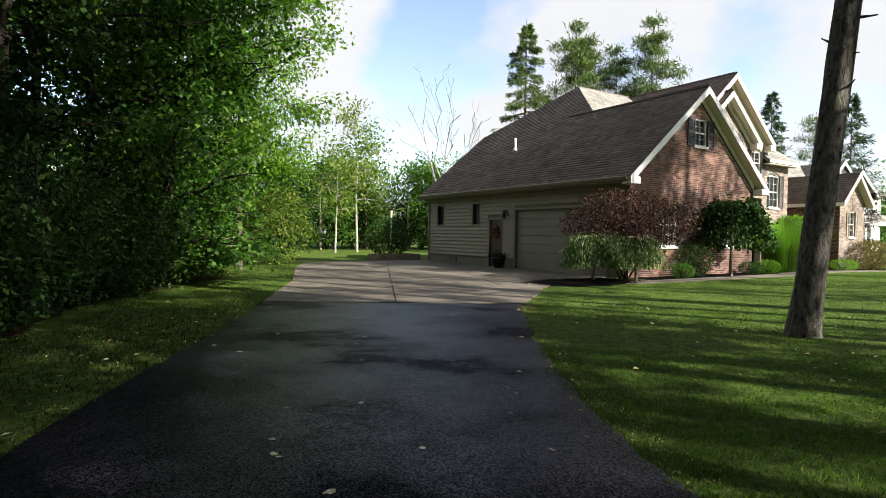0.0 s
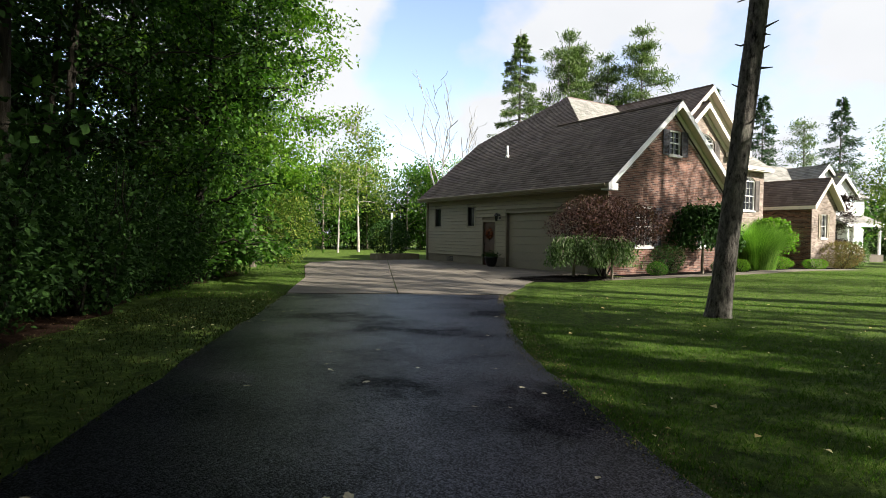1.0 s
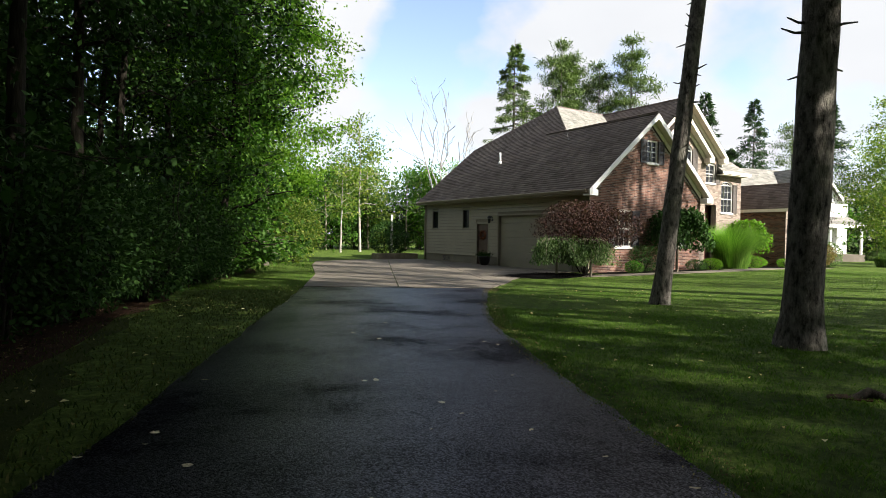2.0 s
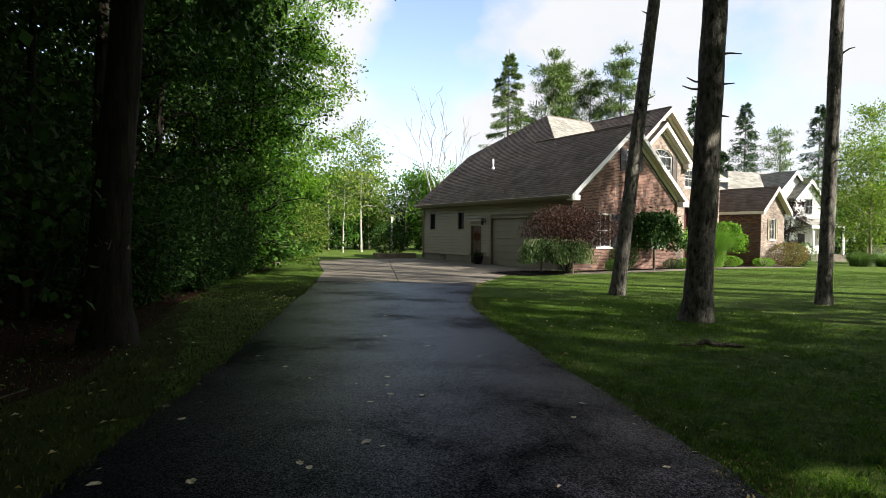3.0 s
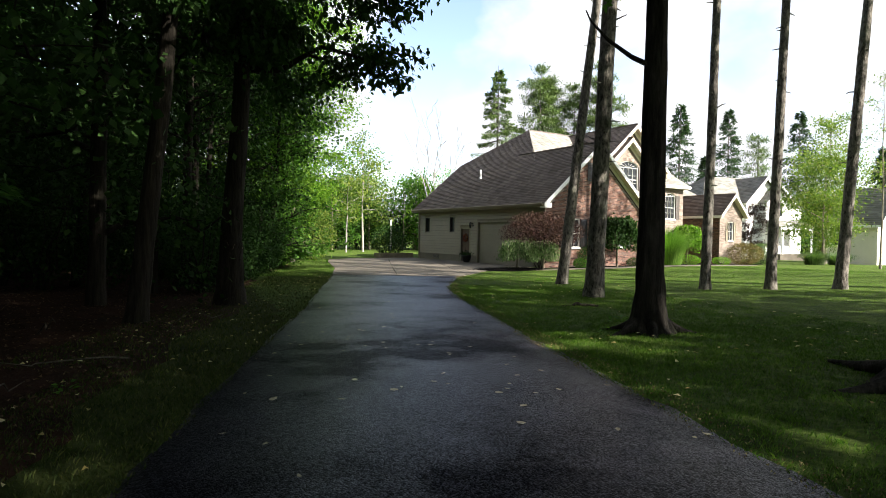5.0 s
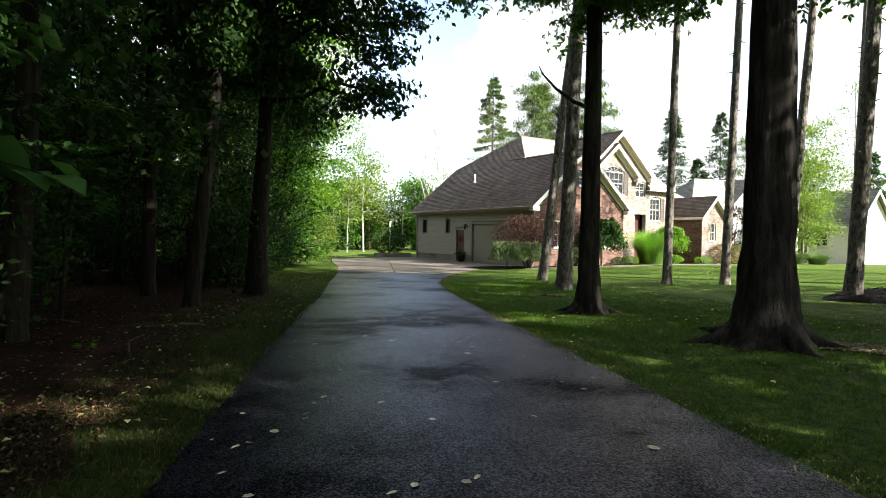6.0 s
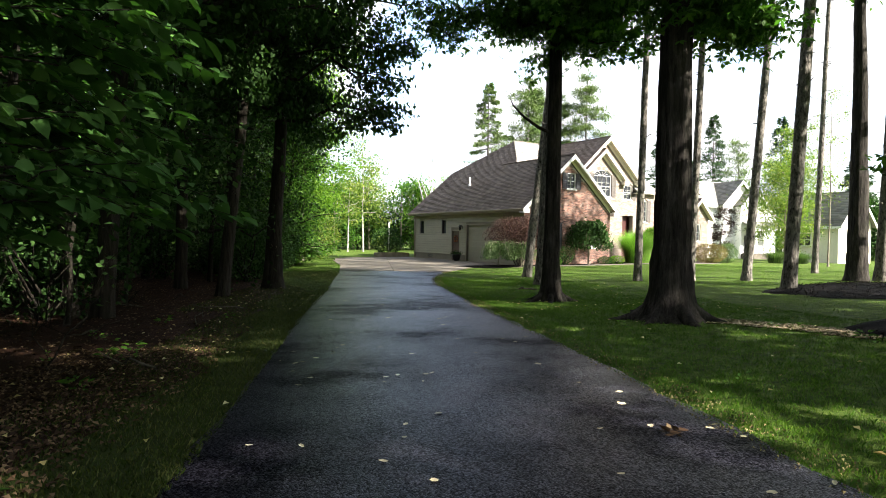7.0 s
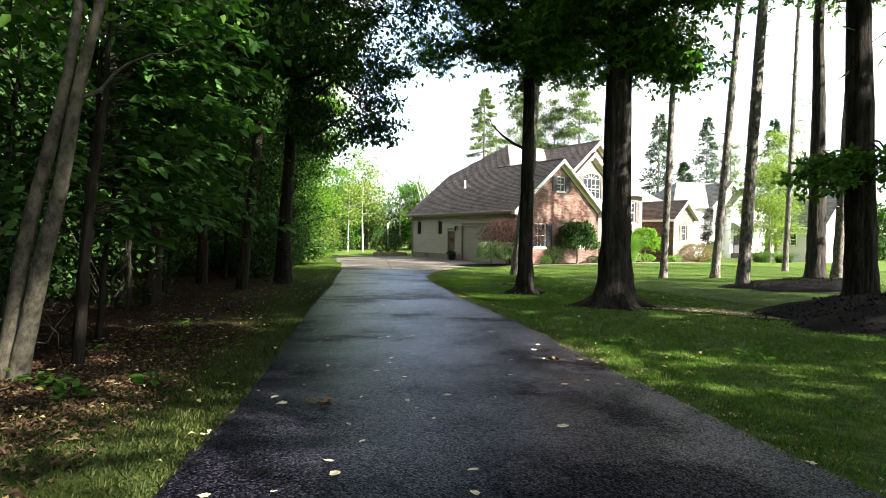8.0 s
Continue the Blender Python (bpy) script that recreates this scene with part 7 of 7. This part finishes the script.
def weeds():
    rng = np.random.default_rng(91)
    spots = [(-22.95, -22.9), (-22.5, -22.7)] + [tuple(p) for p in along_edge(EDGE_L[5:10], 0.9, 2.0, -1)(rng, 34)] + [tuple(p) for p in along_edge(EDGE_R[5:10], 0.4, 4.5, 1)(rng, 16)]
    for i, (x, y) in enumerate(spots):
        weed(x, y, 1200 + i, 0.11 if i < 2 else rng.uniform(0.04, 0.08), 14 if i < 2 else int(rng.integers(7, 16)))


weeds()


# ---- bare soil strip from the maple's roots ----
def soil_strip():
    line = curve_through([(-14.75, -20.6), (-14.6, -21.2), (-14.5, -21.9), (-14.6, -22.6), (-14.3, -23.3)], 8)
    left = ragged([p + Vector((-0.30, 0, 0)) for p in line], 0.08, 92)
    right = ragged([p + Vector((0.26, 0, 0)) for p in line], 0.08, 93)
    sheet("soil_strip", left + right[::-1], 0.006, M_SOIL, 0.3, "strip of bare soil and chips by maple roots", "soil", 0.05)


soil_strip()
litter_field("root_chips", "wood chips on bare soil by the maple, paled as if sunlit", 2600, 94, 0.06, M_CHIP, along_edge([(-14.75, -20.6), (-14.6, -21.2), (-14.5, -21.9), (-14.6, -22.6), (-14.3, -23.3)], -0.32, 0.32, 1), 0.010, 0.2, "wood chips")


def bare_patch():
    pts = [(-12.5 + 0.30 * math.cos(a) * 0.72 - 0.08 * math.sin(a) * 0.7, -14.25 - 0.30 * math.cos(a) * 0.7 - 0.08 * math.sin(a) * 0.72) for a in np.linspace(0, 6.283, 22, endpoint=False)]
    sheet("soil_patch", ragged([Vector((*p, 0)) for p in pts], 0.03, 96), 0.008, M_SOIL, 0.4, "bare earth round an exposed root", "soil", 0.04)


bare_patch()


def dead_limb():
    tree = next(o for o in bpy.data.objects if o.name.startswith("maple_tree") and abs(o.location.x + 14.32) < 0.01)
    rng = np.random.default_rng(95)
    bag = Bag()
    p = np.array([(0, 0, 3.3), (-0.25, 0.15, 3.42), (-0.5, 0.3, 3.62), (-0.68, 0.42, 3.85), (-0.72, 0.46, 3.98)])
    bag.add(*tube(p, np.array([0.035, 0.03, 0.022, 0.014, 0.006]), 8, 0.05, rng))
    bag.put("dead_limb", M_MAPLE_BARK, tree, True, "bare dead limb stub")


dead_limb()
